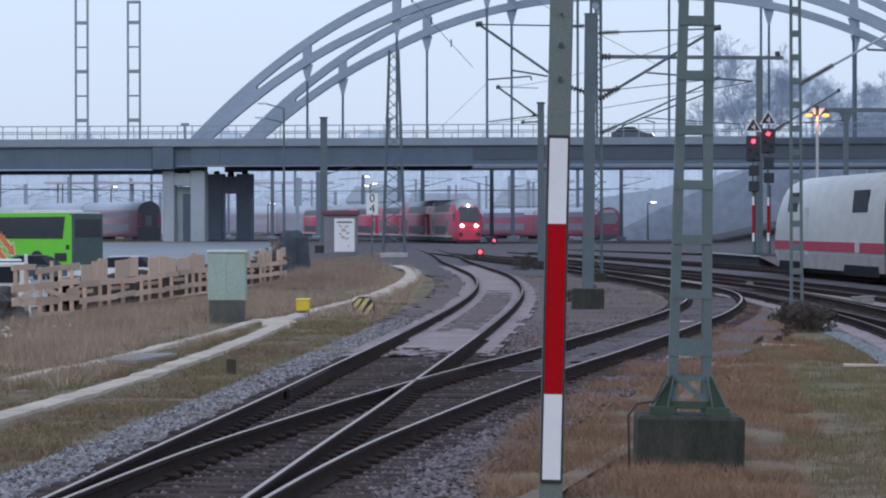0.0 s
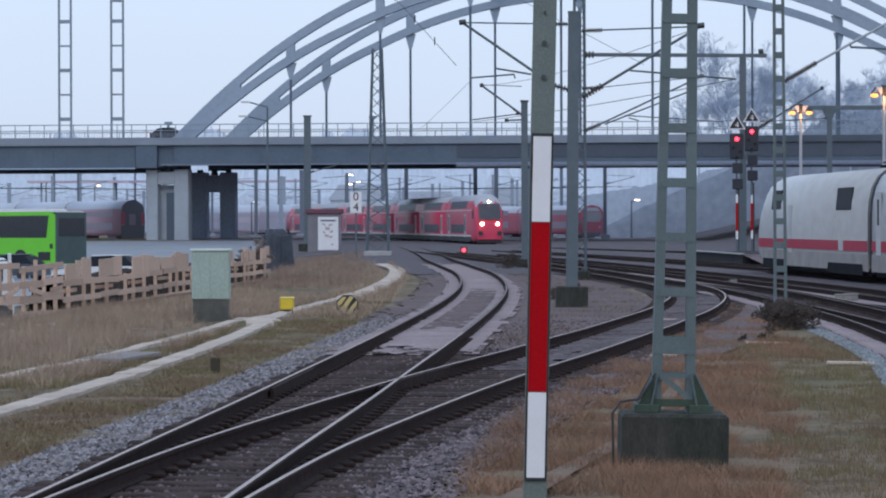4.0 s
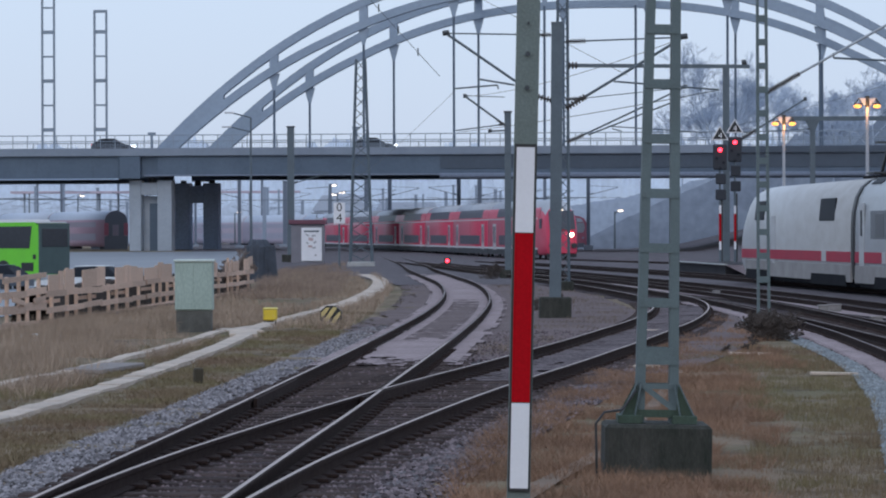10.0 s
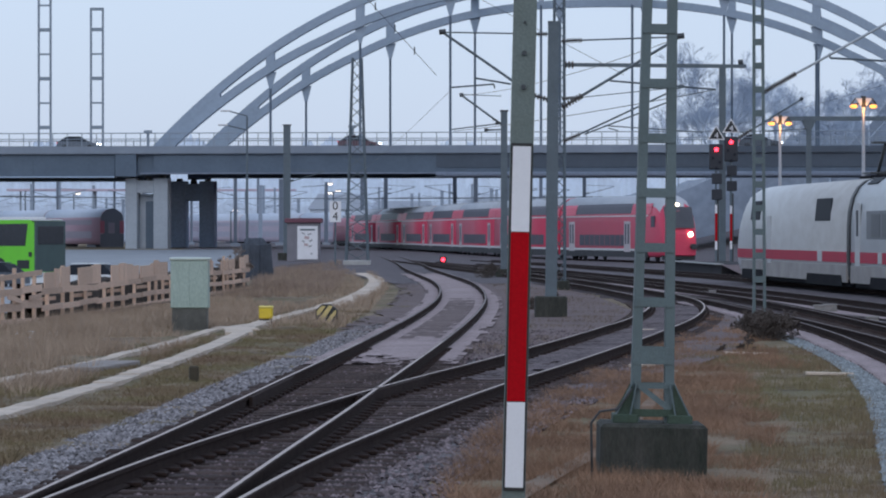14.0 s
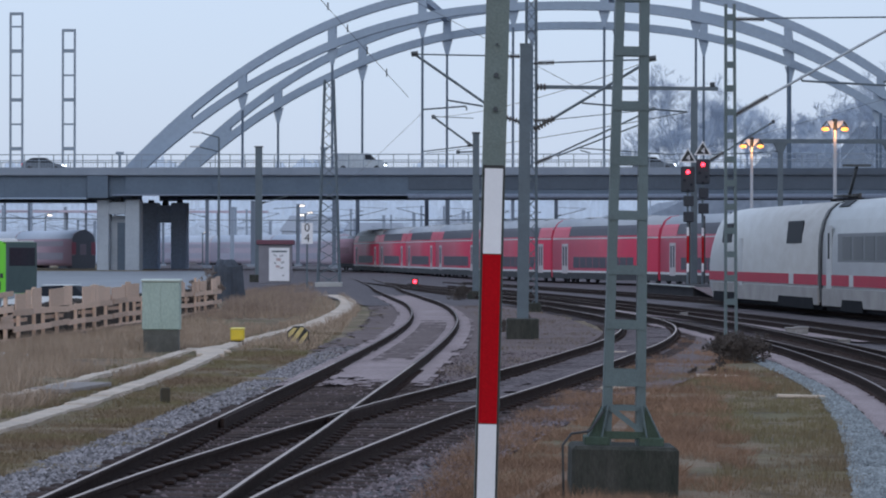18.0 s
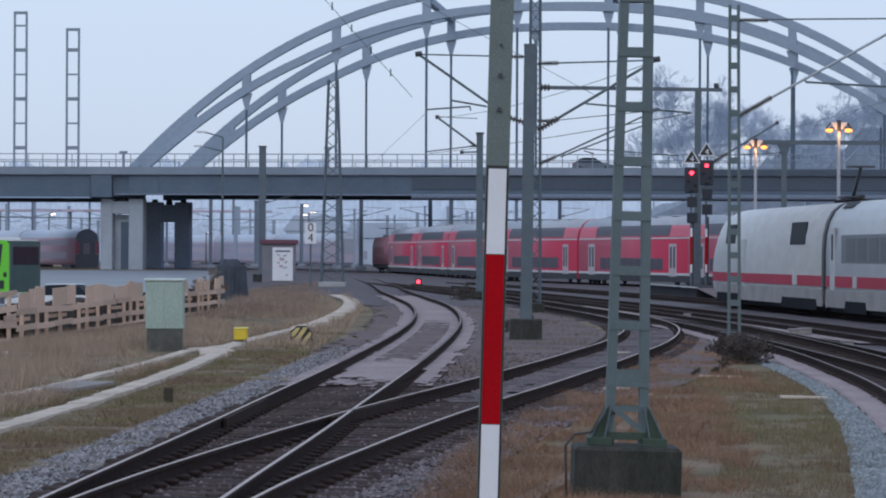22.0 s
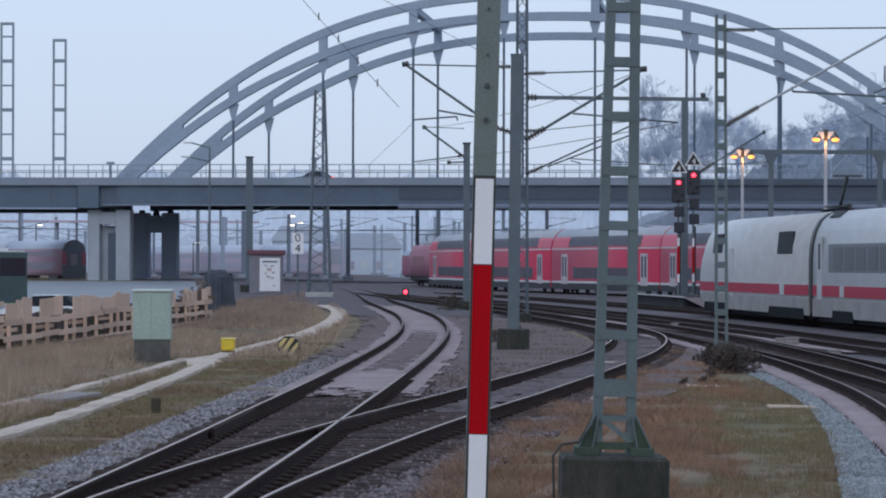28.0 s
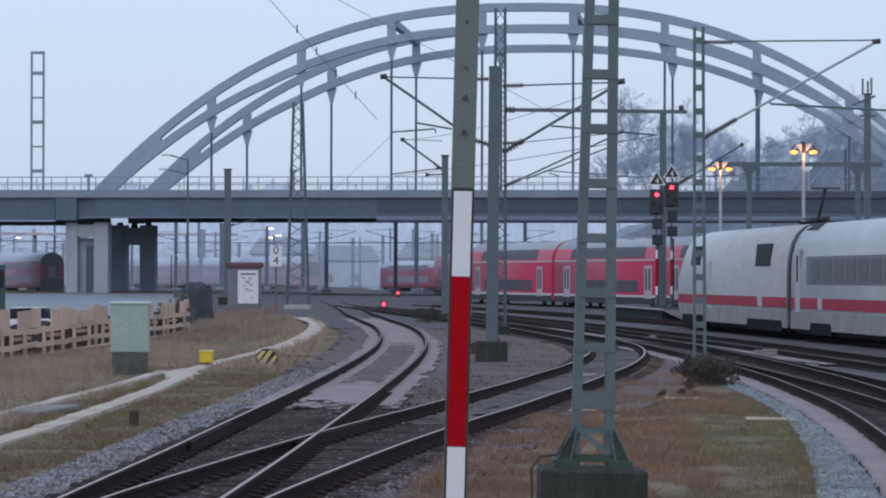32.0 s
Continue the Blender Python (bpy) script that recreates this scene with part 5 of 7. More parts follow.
def lids(name, points, width, length, label, every=1):
    ob = thing(name, pose(0, 0, 0), label, "cable duct", kind="structure")
    fine = curve_at(points, 0.05)
    me = mesh_of("lid", box(B(), 0, 0, 0, width, length - 0.014, 0.09, bevel=0.01), LID)
    wide = mesh_of("lid", box(B(), 0, 0, 0, width * 2.1, length - 0.025, 0.09, bevel=0.012), LID)
    run = 0.0
    for p, q in zip(fine, fine[1:]):
        run += math.dist(p, q)
        if run >= length:
            run -= length
            turn = math.degrees(math.atan2(q[1] - p[1], q[0] - p[0])) - 90
            z = -0.205 + random.uniform(-0.008, 0.01)
            part("lid", wide if p[1] > 105 else me, LID, ob, m=pose(p[0], p[1], z, random.uniform(-0.5, 0.5), random.uniform(-0.6, 0.6), turn + random.uniform(-0.8, 0.8)))
    return ob


lids("cable_duct", [(30, -6.05), (43, -5.38), (47, -5.12), (52.2, -4.9), (60.1, -4.65), (70.8, -4.42), (76.6, -4.40), (82, -4.45), (87.7, -4.36), (96.5, -3.9), (110.8, -3.12), (127.4, -2.79), (148.2, -2.74), (170.2, -3.2), (188, -4.3)],
     0.34, 1.0, "winding row of pale concrete cable duct lids in the grass")
lids("cable_duct", [(50, -6.75), (53, -6.5), (58, -6.02), (63.4, -5.78), (69.6, -5.46), (76, -5.25), (80.3, -5.1), (82.5, -4.75)], 0.24, 1.0, "narrow side row of concrete duct lids half sunk in grass")


def inspection_cover():
    ob = thing("inspection_cover", pose(-5.66, 58.2, -0.2, 0, 0, -8), "flat grey concrete inspection slab in the grass", "slab")
    for k in range(2):
        part("slab", box(B(), 0, -0.75 + 1.5 * k, 0.02, 0.72, 1.46, 0.08, bevel=0.012), mat("grey_slab", (0.27, 0.24, 0.228), 0.95, 0, (0.19, 0.168, 0.16), 2, 0.6, 0.3, 30), ob)


inspection_cover()
for x, y, w, d, r in ((-4.5, 78.4, 0.62, 1.9, 4), (-4.72, 80.9, 0.8, 2.2, 12), (-4.5, 83.4, 0.6, 2.0, -8)):
    solid("duct_slab", box(B(), 0, 0, 0, w, d, 0.08, bevel=0.012), LID, "broad pale concrete slab where the two ducts meet", "slab", "duct slabs", m=pose(x, y, -0.2, 0, 0, r))


def stump():
    ob = thing("marker_stone", pose(-3.72, 53, -0.25, 0, 0, 12), "small dark brown weathered marker stone", "marker")
    part("stone", box(B(), 0, 0, 0.13, 0.14, 0.13, 0.28, bevel=0.02), mat("dark_brown_stone", (0.055, 0.045, 0.03), 0.9), ob)


stump()


# ---- rough timber fence ----
def fence():
    rnd = random.Random(5)
    a, b = Vector((-10.55, 79.0, 0)), Vector((-7.55, 138, 0))
    n = 19
    d = (b - a) / n
    turn = math.degrees(math.atan2(d.y, d.x))
    L = d.length
    for i in range(n):
        p = a + d * i
        z = ground_height(p.x, p.y)
        ob = thing("pallet_fence", pose(p.x, p.y, z, 0, 0, turn + rnd.uniform(-0.7, 0.7)), "raw timber pallet fence panel with gaps between boards", "fence", "fence panels")
        top = 1.30 + rnd.uniform(-0.04, 0.05)
        def board(name, x, y, zz, w, h, deep=0.03, tilt=0.6):
            m = Matrix.Translation((x, y, zz)) @ Matrix.Rotation(radians(rnd.uniform(-tilt, tilt)), 4, "Y")
            part(name, box(B(), 0, 0, 0, w, deep, h, m), WOOD, ob)
        if i >= 3:
            # stood-up pallets: two rails with dark gaps, boards of uneven length along the top
            board("rail_board", L / 2, -0.05, 0.38 + rnd.uniform(-0.02, 0.02), L - 0.02, 0.15)
            board("rail_board", L / 2, -0.05, 0.79 + rnd.uniform(-0.02, 0.02), L - 0.02, 0.16)
            board("rail_board", L / 2, -0.05, 0.06, L - 0.02, 0.11)
            x = 0.0
            while x < L - 0.3:
                w = min(rnd.choice((0.7, 1.1, 1.6, 2.4)), L - x)
                if rnd.random() < 0.9:
                    h = top - 0.86 + rnd.uniform(-0.07, 0.05)
                    board("top_board", x + w / 2, rnd.uniform(-0.02, 0.03), 0.86 + h / 2, w - 0.025, h, tilt=0.9)
                x += w
            n_up = 1 + (i % 3 == 1)
            for k in range(n_up):
                x = L * (k + 0.5) / n_up + rnd.uniform(-0.5, 0.5)
                hh = 0.88 if rnd.random() < 0.8 else top + rnd.uniform(0.0, 0.14)
                part("upright", box(B(), x, 0.02, hh / 2, rnd.uniform(0.10, 0.17), 0.09, hh, bevel=0.008), WOOD, ob)
            if i % 2:
                board("back_board", L / 2, 0.12, 0.58, L - 0.1, 0.10, 0.025)
        else:
            for zz, h in ((0.10, 0.16), (0.5, 0.2), (0.86, 0.17), (top - 0.05, 0.13)):
                board("rail_board", L / 2, -0.05, zz + rnd.uniform(-0.03, 0.03), L - 0.03, h, tilt=0.9)
            for k in range(2):
                x = L * (k + 0.5) / 2 + rnd.uniform(-0.15, 0.15)
                hh = top + rnd.uniform(-0.05, 0.16)
                part("upright", box(B(), x, 0.02, hh / 2, rnd.uniform(0.12, 0.24), 0.08, hh, bevel=0.008), WOOD, ob)
            board("loose_board", L * 0.6, -0.09, 0.68, L * 0.55, 0.12, tilt=5)


fence()
# Dark backing is added so that the gaps in the fence read dark.
GAP_BACKING = stone_mat("fence_gap_dark", (0.075, 0.062, 0.055), (0.025, 0.02, 0.018), 6)
bed("earth_strip", [(79, -10.3), (112, -8.75), (138, -7.4)], 0.42, -0.185, stone_mat("trodden_brown_earth", (0.16, 0.12, 0.10), (0.06, 0.045, 0.037), 9), "dark trodden earth along the foot of the fence", slope=0.15, lumps=0.03, foot=-0.4, ragged=0.7, step=0.2)
bed("fence_backing", [(91, -10.75), (112, -9.6), (139, -8.2)], 0.3, 0.62, GAP_BACKING, "dark backing added behind the timber fence gaps", slope=0.35, lumps=0.12, foot=-0.5)


# ---- coach park ----
def coach_bus():
    ax = Vector((-0.73, 0.683, 0))
    turn = math.degrees(math.atan2(ax.y, ax.x))
    ob = thing("coach_bus", pose(-24.55, 229.6, -0.93, 0, 0, turn), "bright green touring coach parked behind the fence", "coach")
    # local x runs from the rear to the front, the near side at y = 0 .. 2.55
    prof = [(0.0, 0.35), (12.6, 0.35), (12.9, 1.2), (12.75, 3.2), (12.2, 3.72), (0.55, 3.76), (0.12, 3.5), (0.0, 1.6)]
    m = Matrix.Translation((0, 1.275, 0))
    part("body", extrude_outline(B(), prof, 2.55, m), BUS_GREEN, ob)
    for y in (-0.008, 2.558):
        part("side_window", extrude_outline(B(), [(1.0, 2.05), (12.3, 2.05), (12.2, 3.45), (0.75, 3.5)], 0.02, Matrix.Translation((0, y, 0))), BUS_GLASS, ob, "long dark side window")
        part("engine_grille", box(B(), 1.2, y, 0.85, 1.2, 0.03, 0.55), BLACK, ob)
        part("locker_flap", box(B(), 0.5, y, 1.5, 0.3, 0.03, 0.3), BLACK, ob)
        part("wheel_arch", rod(B(), (3.6, y - 0.02, 0.55), (3.6, y + 0.02, 0.55), 0.72, n=24), BLACK, ob)
        part("wheel", rod(B(), (3.6, y - 0.03, 0.5), (3.6, y + 0.05, 0.5), 0.5, n=20), TRAIN_BLACK, ob)
        part("wheel", rod(B(), (10.2, y - 0.03, 0.5), (10.2, y + 0.05, 0.5), 0.5, n=20), TRAIN_BLACK, ob)
    part("rear_panel", box(B(), 0.03, 1.275, 2.03, 0.16, 2.57, 3.3, bevel=0.03), BUS_REAR, ob, "dark rear panel")
    part("rear_window", box(B(), -0.06, 1.275, 2.75, 0.04, 2.2, 1.2, bevel=0.02), BUS_GLASS, ob)
    part("roof", box(B(), 6.2, 1.275, 3.74, 12.0, 2.5, 0.1, bevel=0.03), TRAIN_WHITE, ob, "pale roof skin")
    part("roof_unit", box(B(), 4.0, 1.275, 3.84, 5.0, 1.9, 0.2, bevel=0.05), TRAIN_WHITE, ob, "white roof unit")
    PALE_PRINT = mat("cream_print", (0.70, 0.68, 0.50), 0.5)
    ORANGE = mat("orange_print", (0.75, 0.20, 0.05), 0.5)
    for x, z, r in ((6.6, 1.6, -40), (7.2, 0.9, 140)):
        part("arrow_edge", extrude_outline(B(), [(-1.15, -0.3), (0.25, -0.3), (0.25, -0.62), (1.15, 0.0), (0.25, 0.62), (0.25, 0.3), (-1.15, 0.3)], 0.012,
             Matrix.Translation((x, 2.562, z)) @ Matrix.Rotation(radians(r + 180), 4, "Y")), PALE_PRINT, ob)
        part("printed_arrow", extrude_outline(B(), [(-1.05, -0.2), (0.33, -0.2), (0.33, -0.45), (0.97, 0.0), (0.33, 0.45), (0.33, 0.2), (-1.05, 0.2)], 0.012,
             Matrix.Translation((x, 2.572, z)) @ Matrix.Rotation(radians(r + 180), 4, "Y")), ORANGE, ob)


coach_bus()


def motor_car(name, m, paint, label, group="", tall=0.0, length=4.4, lit=False):
    """A car in side profile, tapered upwards; it faces along x and stands with its middle at the origin."""
    ob = thing(name, m, label, "car", group)
    h = length / 2
    if tall:
        low = [(-h, 0.35), (h, 0.35), (h, 0.95), (h - 0.25, 1.15), (h - 1.0, 1.25), (-h, 1.25)]
        cab = [(-h + 0.05, 1.2), (h - 1.0, 1.2), (h - 1.65, 1.45 + tall), (-h + 0.1, 1.5 + tall)]
    else:
        low = [(-h, 0.35), (h, 0.32), (h, 0.62), (h - 0.15, 0.78), (h - 1.2, 0.94), (-h + 0.6, 0.98), (-h + 0.05, 0.92)]
        cab = [(-h + 0.25, 0.94), (h - 1.15, 0.92), (h - 1.95, 1.42), (-h + 1.5, 1.47), (-h + 0.8, 1.40)]
    part("body", extrude_outline(B(), low, 1.76), paint, ob)
    bm = extrude_outline(B(), cab, 1.6)
    top = max(v.co.z for v in bm.verts)
    for v in bm.verts:
        if v.co.z > top - 0.2:
            v.co.y *= 0.84
    cb = part("cabin", bm, TRAIN_GLASS, ob, "dark glazed cabin")
    rf = B()
    x0, x1 = (-h + 0.1, h - 1.7) if tall else (-h + 1.0, h - 1.95)
    box(rf, (x0 + x1) / 2, 0, top + 0.005, x1 - x0, 1.34, 0.05, bevel=0.015)
    part("roof", rf, paint, ob)
    if tall:
        for s in (-1, 1):
            part("side_panel", box(B(), -h * 0.35, s * 0.78, 1.45, length * 0.55, 0.06, 0.9), paint, ob)
        part("rear_door", box(B(), -h + 0.02, 0, 1.12, 0.1, 1.62, 1.2, bevel=0.03), paint, ob)
        part("rear_window", box(B(), -h - 0.04, 0, 1.42, 0.03, 1.2, 0.4), TRAIN_GLASS, ob)
    for x in (-h + 0.85, h - 0.8):
        for s in (-1, 1):
            part("wheel", rod(B(), (x, s * 0.70, 0.32), (x, s * 0.89, 0.32), 0.32, n=16), TRAIN_BLACK, ob)
    for s in (-1, 1):
        part("headlight", box(B(), h - 0.02, s * 0.62, 0.68, 0.1, 0.34, 0.16, bevel=0.02), LAMP_CAR if lit else TRAIN_WHITE, ob, "lit headlight" if lit else "")
        part("tail_light", box(B(), -h, s * 0.66, 0.82, 0.06, 0.26, 0.16), LAMP_TAIL if lit else RED, ob)
    return ob


LAMP_CAR = mat("lit_car_lamp", (1, 1, 1), 0.4, glow=(0.85, 0.93, 1.0), power=7)
LAMP_TAIL = mat("lit_tail_lamp", (0.6, 0.02, 0.02), 0.4, glow=(1.0, 0.05, 0.05), power=1.2)
PAINT_WHITE = mat("white_car_paint", (0.72, 0.74, 0.76), 0.3)
PAINT_GREY = mat("grey_car_paint", (0.13, 0.155, 0.19), 0.35)
PAINT_DARK = mat("dark_car_paint", (0.07, 0.085, 0.11), 0.35)
PAINT_SILVER = mat("silver_car_paint", (0.48, 0.53, 0.58), 0.35)
motor_car("parked_car", pose(-16.9, 165, -0.93, 0, 0, 165), PAINT_WHITE, "white car parked behind the timber fence", "parked cars")
motor_car("parked_car", pose(-24.6, 190, -1.1, 0, 0, 160), PAINT_DARK, "dark car parked before the green coach", "parked cars")
motor_car("parked_van", pose(-12.2, 88.5, -0.60, 0, 0, 98), PAINT_WHITE, "white van parked behind the end of the fence", "parked cars", 0.25, 4.8)


def earth_mound():
    bm = B()
    bmesh.ops.create_icosphere(bm, subdivisions=4, radius=1)
    for v in bm.verts:
        n = noise.noise(v.co * 1.7) * 0.35 + noise.noise(v.co * 5.0) * 0.16
        v.co = Vector((v.co.x * 1.5, v.co.y * 1.6, max(-0.2, v.co.z) * 0.95)) * (1 + n)
    solid("earth_mound", bm, mat("dark_earth", (0.085, 0.08, 0.08), 0.95, 0, (0.05, 0.047, 0.045), 2, 0.7, 0.8, 12), "dark mound of rough earth beside the fence", "mound", m=pose(-11.6, 79.5, -0.3))
    rnd = random.Random(3)
    for k in range(14):
        b2 = box(B(), 0, 0, 0.02, rnd.uniform(0.08, 0.25), rnd.uniform(0.06, 0.18), 0.05, bevel=0.012)
        solid("litter", b2, PAINT_WHITE, "scrap of white litter lying in the grass", "litter", "litter in the grass", m=pose(rnd.uniform(-10.9, -8.2), rnd.uniform(66, 78), -0.19, rnd.uniform(-15, 15), rnd.uniform(-15, 15), rnd.uniform(0, 180)))


earth_mound()


def covered_heap():
    bm = B()
    bmesh.ops.create_icosphere(bm, subdivisions=4, radius=1)
    for v in bm.verts:
        n = noise.noise(v.co * 1.5 + Vector((4, 1, 0))) * 0.3 + noise.noise(v.co * 5.0) * 0.12
        p = v.co.copy()
        v.co = Vector((p.x * 0.85, p.y * 1.5, max(-0.1, p.z) * 2.2)) * (1 + n)
        if p.z > 0 and abs(p.x) < 0.85:
            v.co.z = max(v.co.z, 1.85 + 0.3 * n) if v.co.z < 2.15 else 2.15 + 0.3 * n
    solid("tarpaulin_cover", bm, mat("dark_blue_cover", (0.06, 0.072, 0.095), 0.8, 0, (0.035, 0.042, 0.058), 1.2, 0.8, 0.5, 8), "dark blue-grey tarpaulin over stacked goods beside the hut", "tarpaulin", m=pose(-9.3, 177, -0.45))


covered_heap()


# ---- brackets and wires of the overhead line ----
BRACKETS = [
    # left bracket of column mast
    [
        ('tube', (2.87, 92.5, 7.27), (0.04, 92.5, 7.32), 0.02),
        ('tube', (2.48, 92.5, 5.65), (0.07, 92.5, 7.32), 0.035),
        ('ins', (2.87, 92.5, 5.54), (2.48, 92.5, 5.65), 0.075),
        ('ins', (2.84, 92.5, 7.27), (2.45, 92.5, 7.27), 0.06),
        ('tube', (0.93, 92.5, 6.11), (1.88, 92.5, 5.95), 0.025),
        ('tube', (0.28, 92.5, 5.86), (1.43, 92.5, 5.95), 0.022),
        ('tube', (1.43, 92.5, 5.95), (1.45, 92.5, 5.84), 0.02),
    ],
    # right bracket of column mast
    [
        ('ins', (3.22, 92.5, 7.09), (3.76, 92.5, 7.11), 0.06),
        ('tube', (3.76, 92.5, 7.11), (6.39, 92.5, 7.2), 0.022),
        ('ins', (3.22, 92.5, 5.33), (3.76, 92.5, 5.65), 0.085),
        ('tube', (3.76, 92.5, 5.65), (6.36, 92.5, 7.21), 0.038),
        ('tube', (4.49, 92.5, 6.04), (7.28, 92.5, 5.81), 0.025),
        ('ins', (3.22, 92.5, 5.57), (3.73, 92.5, 5.6), 0.05),
        ('tube', (3.73, 92.5, 5.6), (6.06, 92.5, 5.84), 0.012),
    ],
    # far bracket
    [
        ('ins', (4.74, 134.8, 5.53), (5.39, 134.8, 5.81), 0.085),
        ('tube', (5.39, 134.8, 5.81), (9.3, 134.8, 7.64), 0.035),
        ('tube', (5.57, 134.8, 5.81), (8.91, 134.8, 7.09), 0.03),
        ('tube', (6.33, 134.8, 6.14), (10.13, 134.8, 5.88), 0.022),
        ('tube', (6.48, 134.8, 6.05), (6.87, 134.8, 5.94), 0.022),
    ],
    # arm beam
    [
        ('beam', (4.78, 134.8, 8.48), (11.78, 134.8, 8.42), 0.14),
        ('ins', (4.78, 134.8, 8.48), (5.17, 134.8, 8.48), 0.13),
        ('tube', (11.7, 134.8, 8.42), (11.57, 134.8, 8.57), 0.05),
    ],
    # bracket of ladder mast
    [
        ('ins', (7.3, 79.0, 5.2), (8.03, 79.0, 5.62), 0.06),
        ('pale', (8.03, 79.0, 5.62), (11.2, 79.0, 7.38), 0.03),
        ('ins', (7.24, 79.0, 7.36), (7.95, 79.0, 7.36), 0.05),
        ('tube', (7.95, 79.0, 7.38), (11.3, 79.0, 7.42), 0.018),
        ('tube', (8.8, 79.0, 5.97), (11.67, 79.0, 5.82), 0.025),
        ('tube', (8.8, 79.0, 5.97), (8.79, 79.0, 6.08), 0.02),
    ],
    # far right bracket
    [
        ('ins', (18.61, 221.4, 7.84), (19.68, 221.4, 8.48), 0.14),
        ('tube', (19.68, 221.4, 8.48), (22.86, 221.4, 10.44), 0.06),
        ('tube', (18.79, 221.4, 8.34), (23.07, 221.4, 8.55), 0.03),
    ],
    # bracket of hidden mast
    [
        ('tube', (3.03, 172.2, 8.72), (1.0, 172.2, 8.8), 0.02),
        ('tube', (3.03, 172.2, 7.33), (1.06, 172.2, 8.77), 0.05),
        ('tube', (3.03, 172.2, 7.08), (2.28, 172.2, 7.05), 0.04),
        ('tube', (0.58, 172.2, 7.08), (2.81, 172.2, 7.36), 0.03),
        ('ins', (3.03, 172.2, 7.33), (2.61, 172.2, 7.61), 0.07),
    ],
]
BRACKET_LABELS = ["insulated wire bracket of the grey column mast"] * 2 + ["insulated wire bracket of the slim lattice mast", "long horizontal arm of the slim lattice mast",
                  "long insulated bracket of the ladder mast", "insulated wire bracket over the platform", "insulated wire bracket of a mast by the curve"]


# Paler paint stands in for sky mirrored along this one tube.
PALE_TUBE = mat("sky_pale_tube", (0.36, 0.40, 0.44), 0.45, 0.2, (0.28, 0.31, 0.35), 2, 0.5)


def ribbed(bm, a, b, r):
    a, b = Vector(a), Vector(b)
    rod(bm, a, b, r * 0.4)
    n = max(3, int((b - a).length / (r * 1.0)))
    for k in range(n):
        p = a.lerp(b, (k + 0.5) / n)
        d = (b - a).normalized() * r * 0.28
        rod(bm, p - d, p + d, r, n=10)
    return bm


for pieces, label in zip(BRACKETS, BRACKET_LABELS):
    o = Vector(pieces[0][1])
    ob = thing("wire_bracket", Matrix.Translation(o), label, "wire bracket", "wire brackets")
    for kind_, p, q, r in pieces:
        p, q = Vector(p) - o, Vector(q) - o
        if kind_ == "ins":
            part("insulator", ribbed(B(), p, q, r), CERAMIC, ob, "ribbed dark insulator")
        elif kind_ == "beam":
            part("arm", beam(B(), p, q, r, r), GREY_STEEL, ob)
        else:
            part("tube", rod(B(), p, q, r), PALE_TUBE if kind_ == "pale" else GREY_STEEL, ob)
            if r >= 0.03:
                part("clamp", rod(B(), q - Vector((0.09, 0, 0)), q + Vector((0.09, 0, 0.02)), r * 2.0), DARK_STEEL, ob)


def wire(name, a, b, sag, r, label, droppers=None):
    a, b = Vector(a), Vector(b)
    pts = [a.lerp(b, k / 24) - Vector((0, 0, sag * 4 * (k / 24) * (1 - k / 24))) for k in range(25)]
    up = Vector((1, 0.01, 0)) if abs((b - a).normalized().z) > 0.9 else Vector((0, 0, 1))
    bm = sweep(B(), pts, [(r * math.cos(t), r * math.sin(t)) for t in (0, 1.26, 2.51, 3.77, 5.03)], up=up)
    ob = thing(name, pose(0, 0, 0), label, "overhead wire", "overhead wires")
    part("strand", bm, WIRE, ob)
    if droppers:
        for k in range(3, 24, 4):
            p = pts[k]
            part("dropper", rod(B(), p, p - Vector((0, 0, droppers)), r * 0.7, n=5), WIRE, ob)
    return ob


wire("contact_wire", (0.3, 92.5, 5.8), (-5.2, 231, 6.0), 0.1, 0.006, "contact wire over the curve")
wire("contact_wire", (7.25, 92.5, 5.8), (0.7, 172.2, 7.0), 0.1, 0.013, "contact wire over the branching track")
wire("messenger_wire", (6.37, 92.5, 7.2), (1.02, 172.2, 8.75), 0.3, 0.011, "sagging messenger wire over the branching track")
wire("contact_wire", (11.6, 79, 5.85), (10.1, 134.8, 5.9), 0.1, 0.005, "contact wire over the station track")
wire("stay_wire", (-6.2, 100, 13.4), (-0.1, 100.2, 6.53), 0.05, 0.009, "slanting stay wire with small clamps")
wire("stay_wire", (-6.5, 100, 12.73), (5.26, 100.3, 6.55), 0.0, 0.008, "thin slanting stay wire")
for k in range(4):
    x, z = -2.4 + 0.56 * k, 9.12 - 0.63 * k
    solid("wire_clamp", rod(B(), (x, 100, z - 0.12), (x, 100.02, z + 0.1), 0.022, n=6), DARK_STEEL, "small dark clamp on the stay wire", "clamp", "wire clamps")


# Footing concrete with distance haze put into its colour.
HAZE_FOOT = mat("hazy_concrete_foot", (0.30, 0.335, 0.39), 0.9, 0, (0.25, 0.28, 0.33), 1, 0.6)


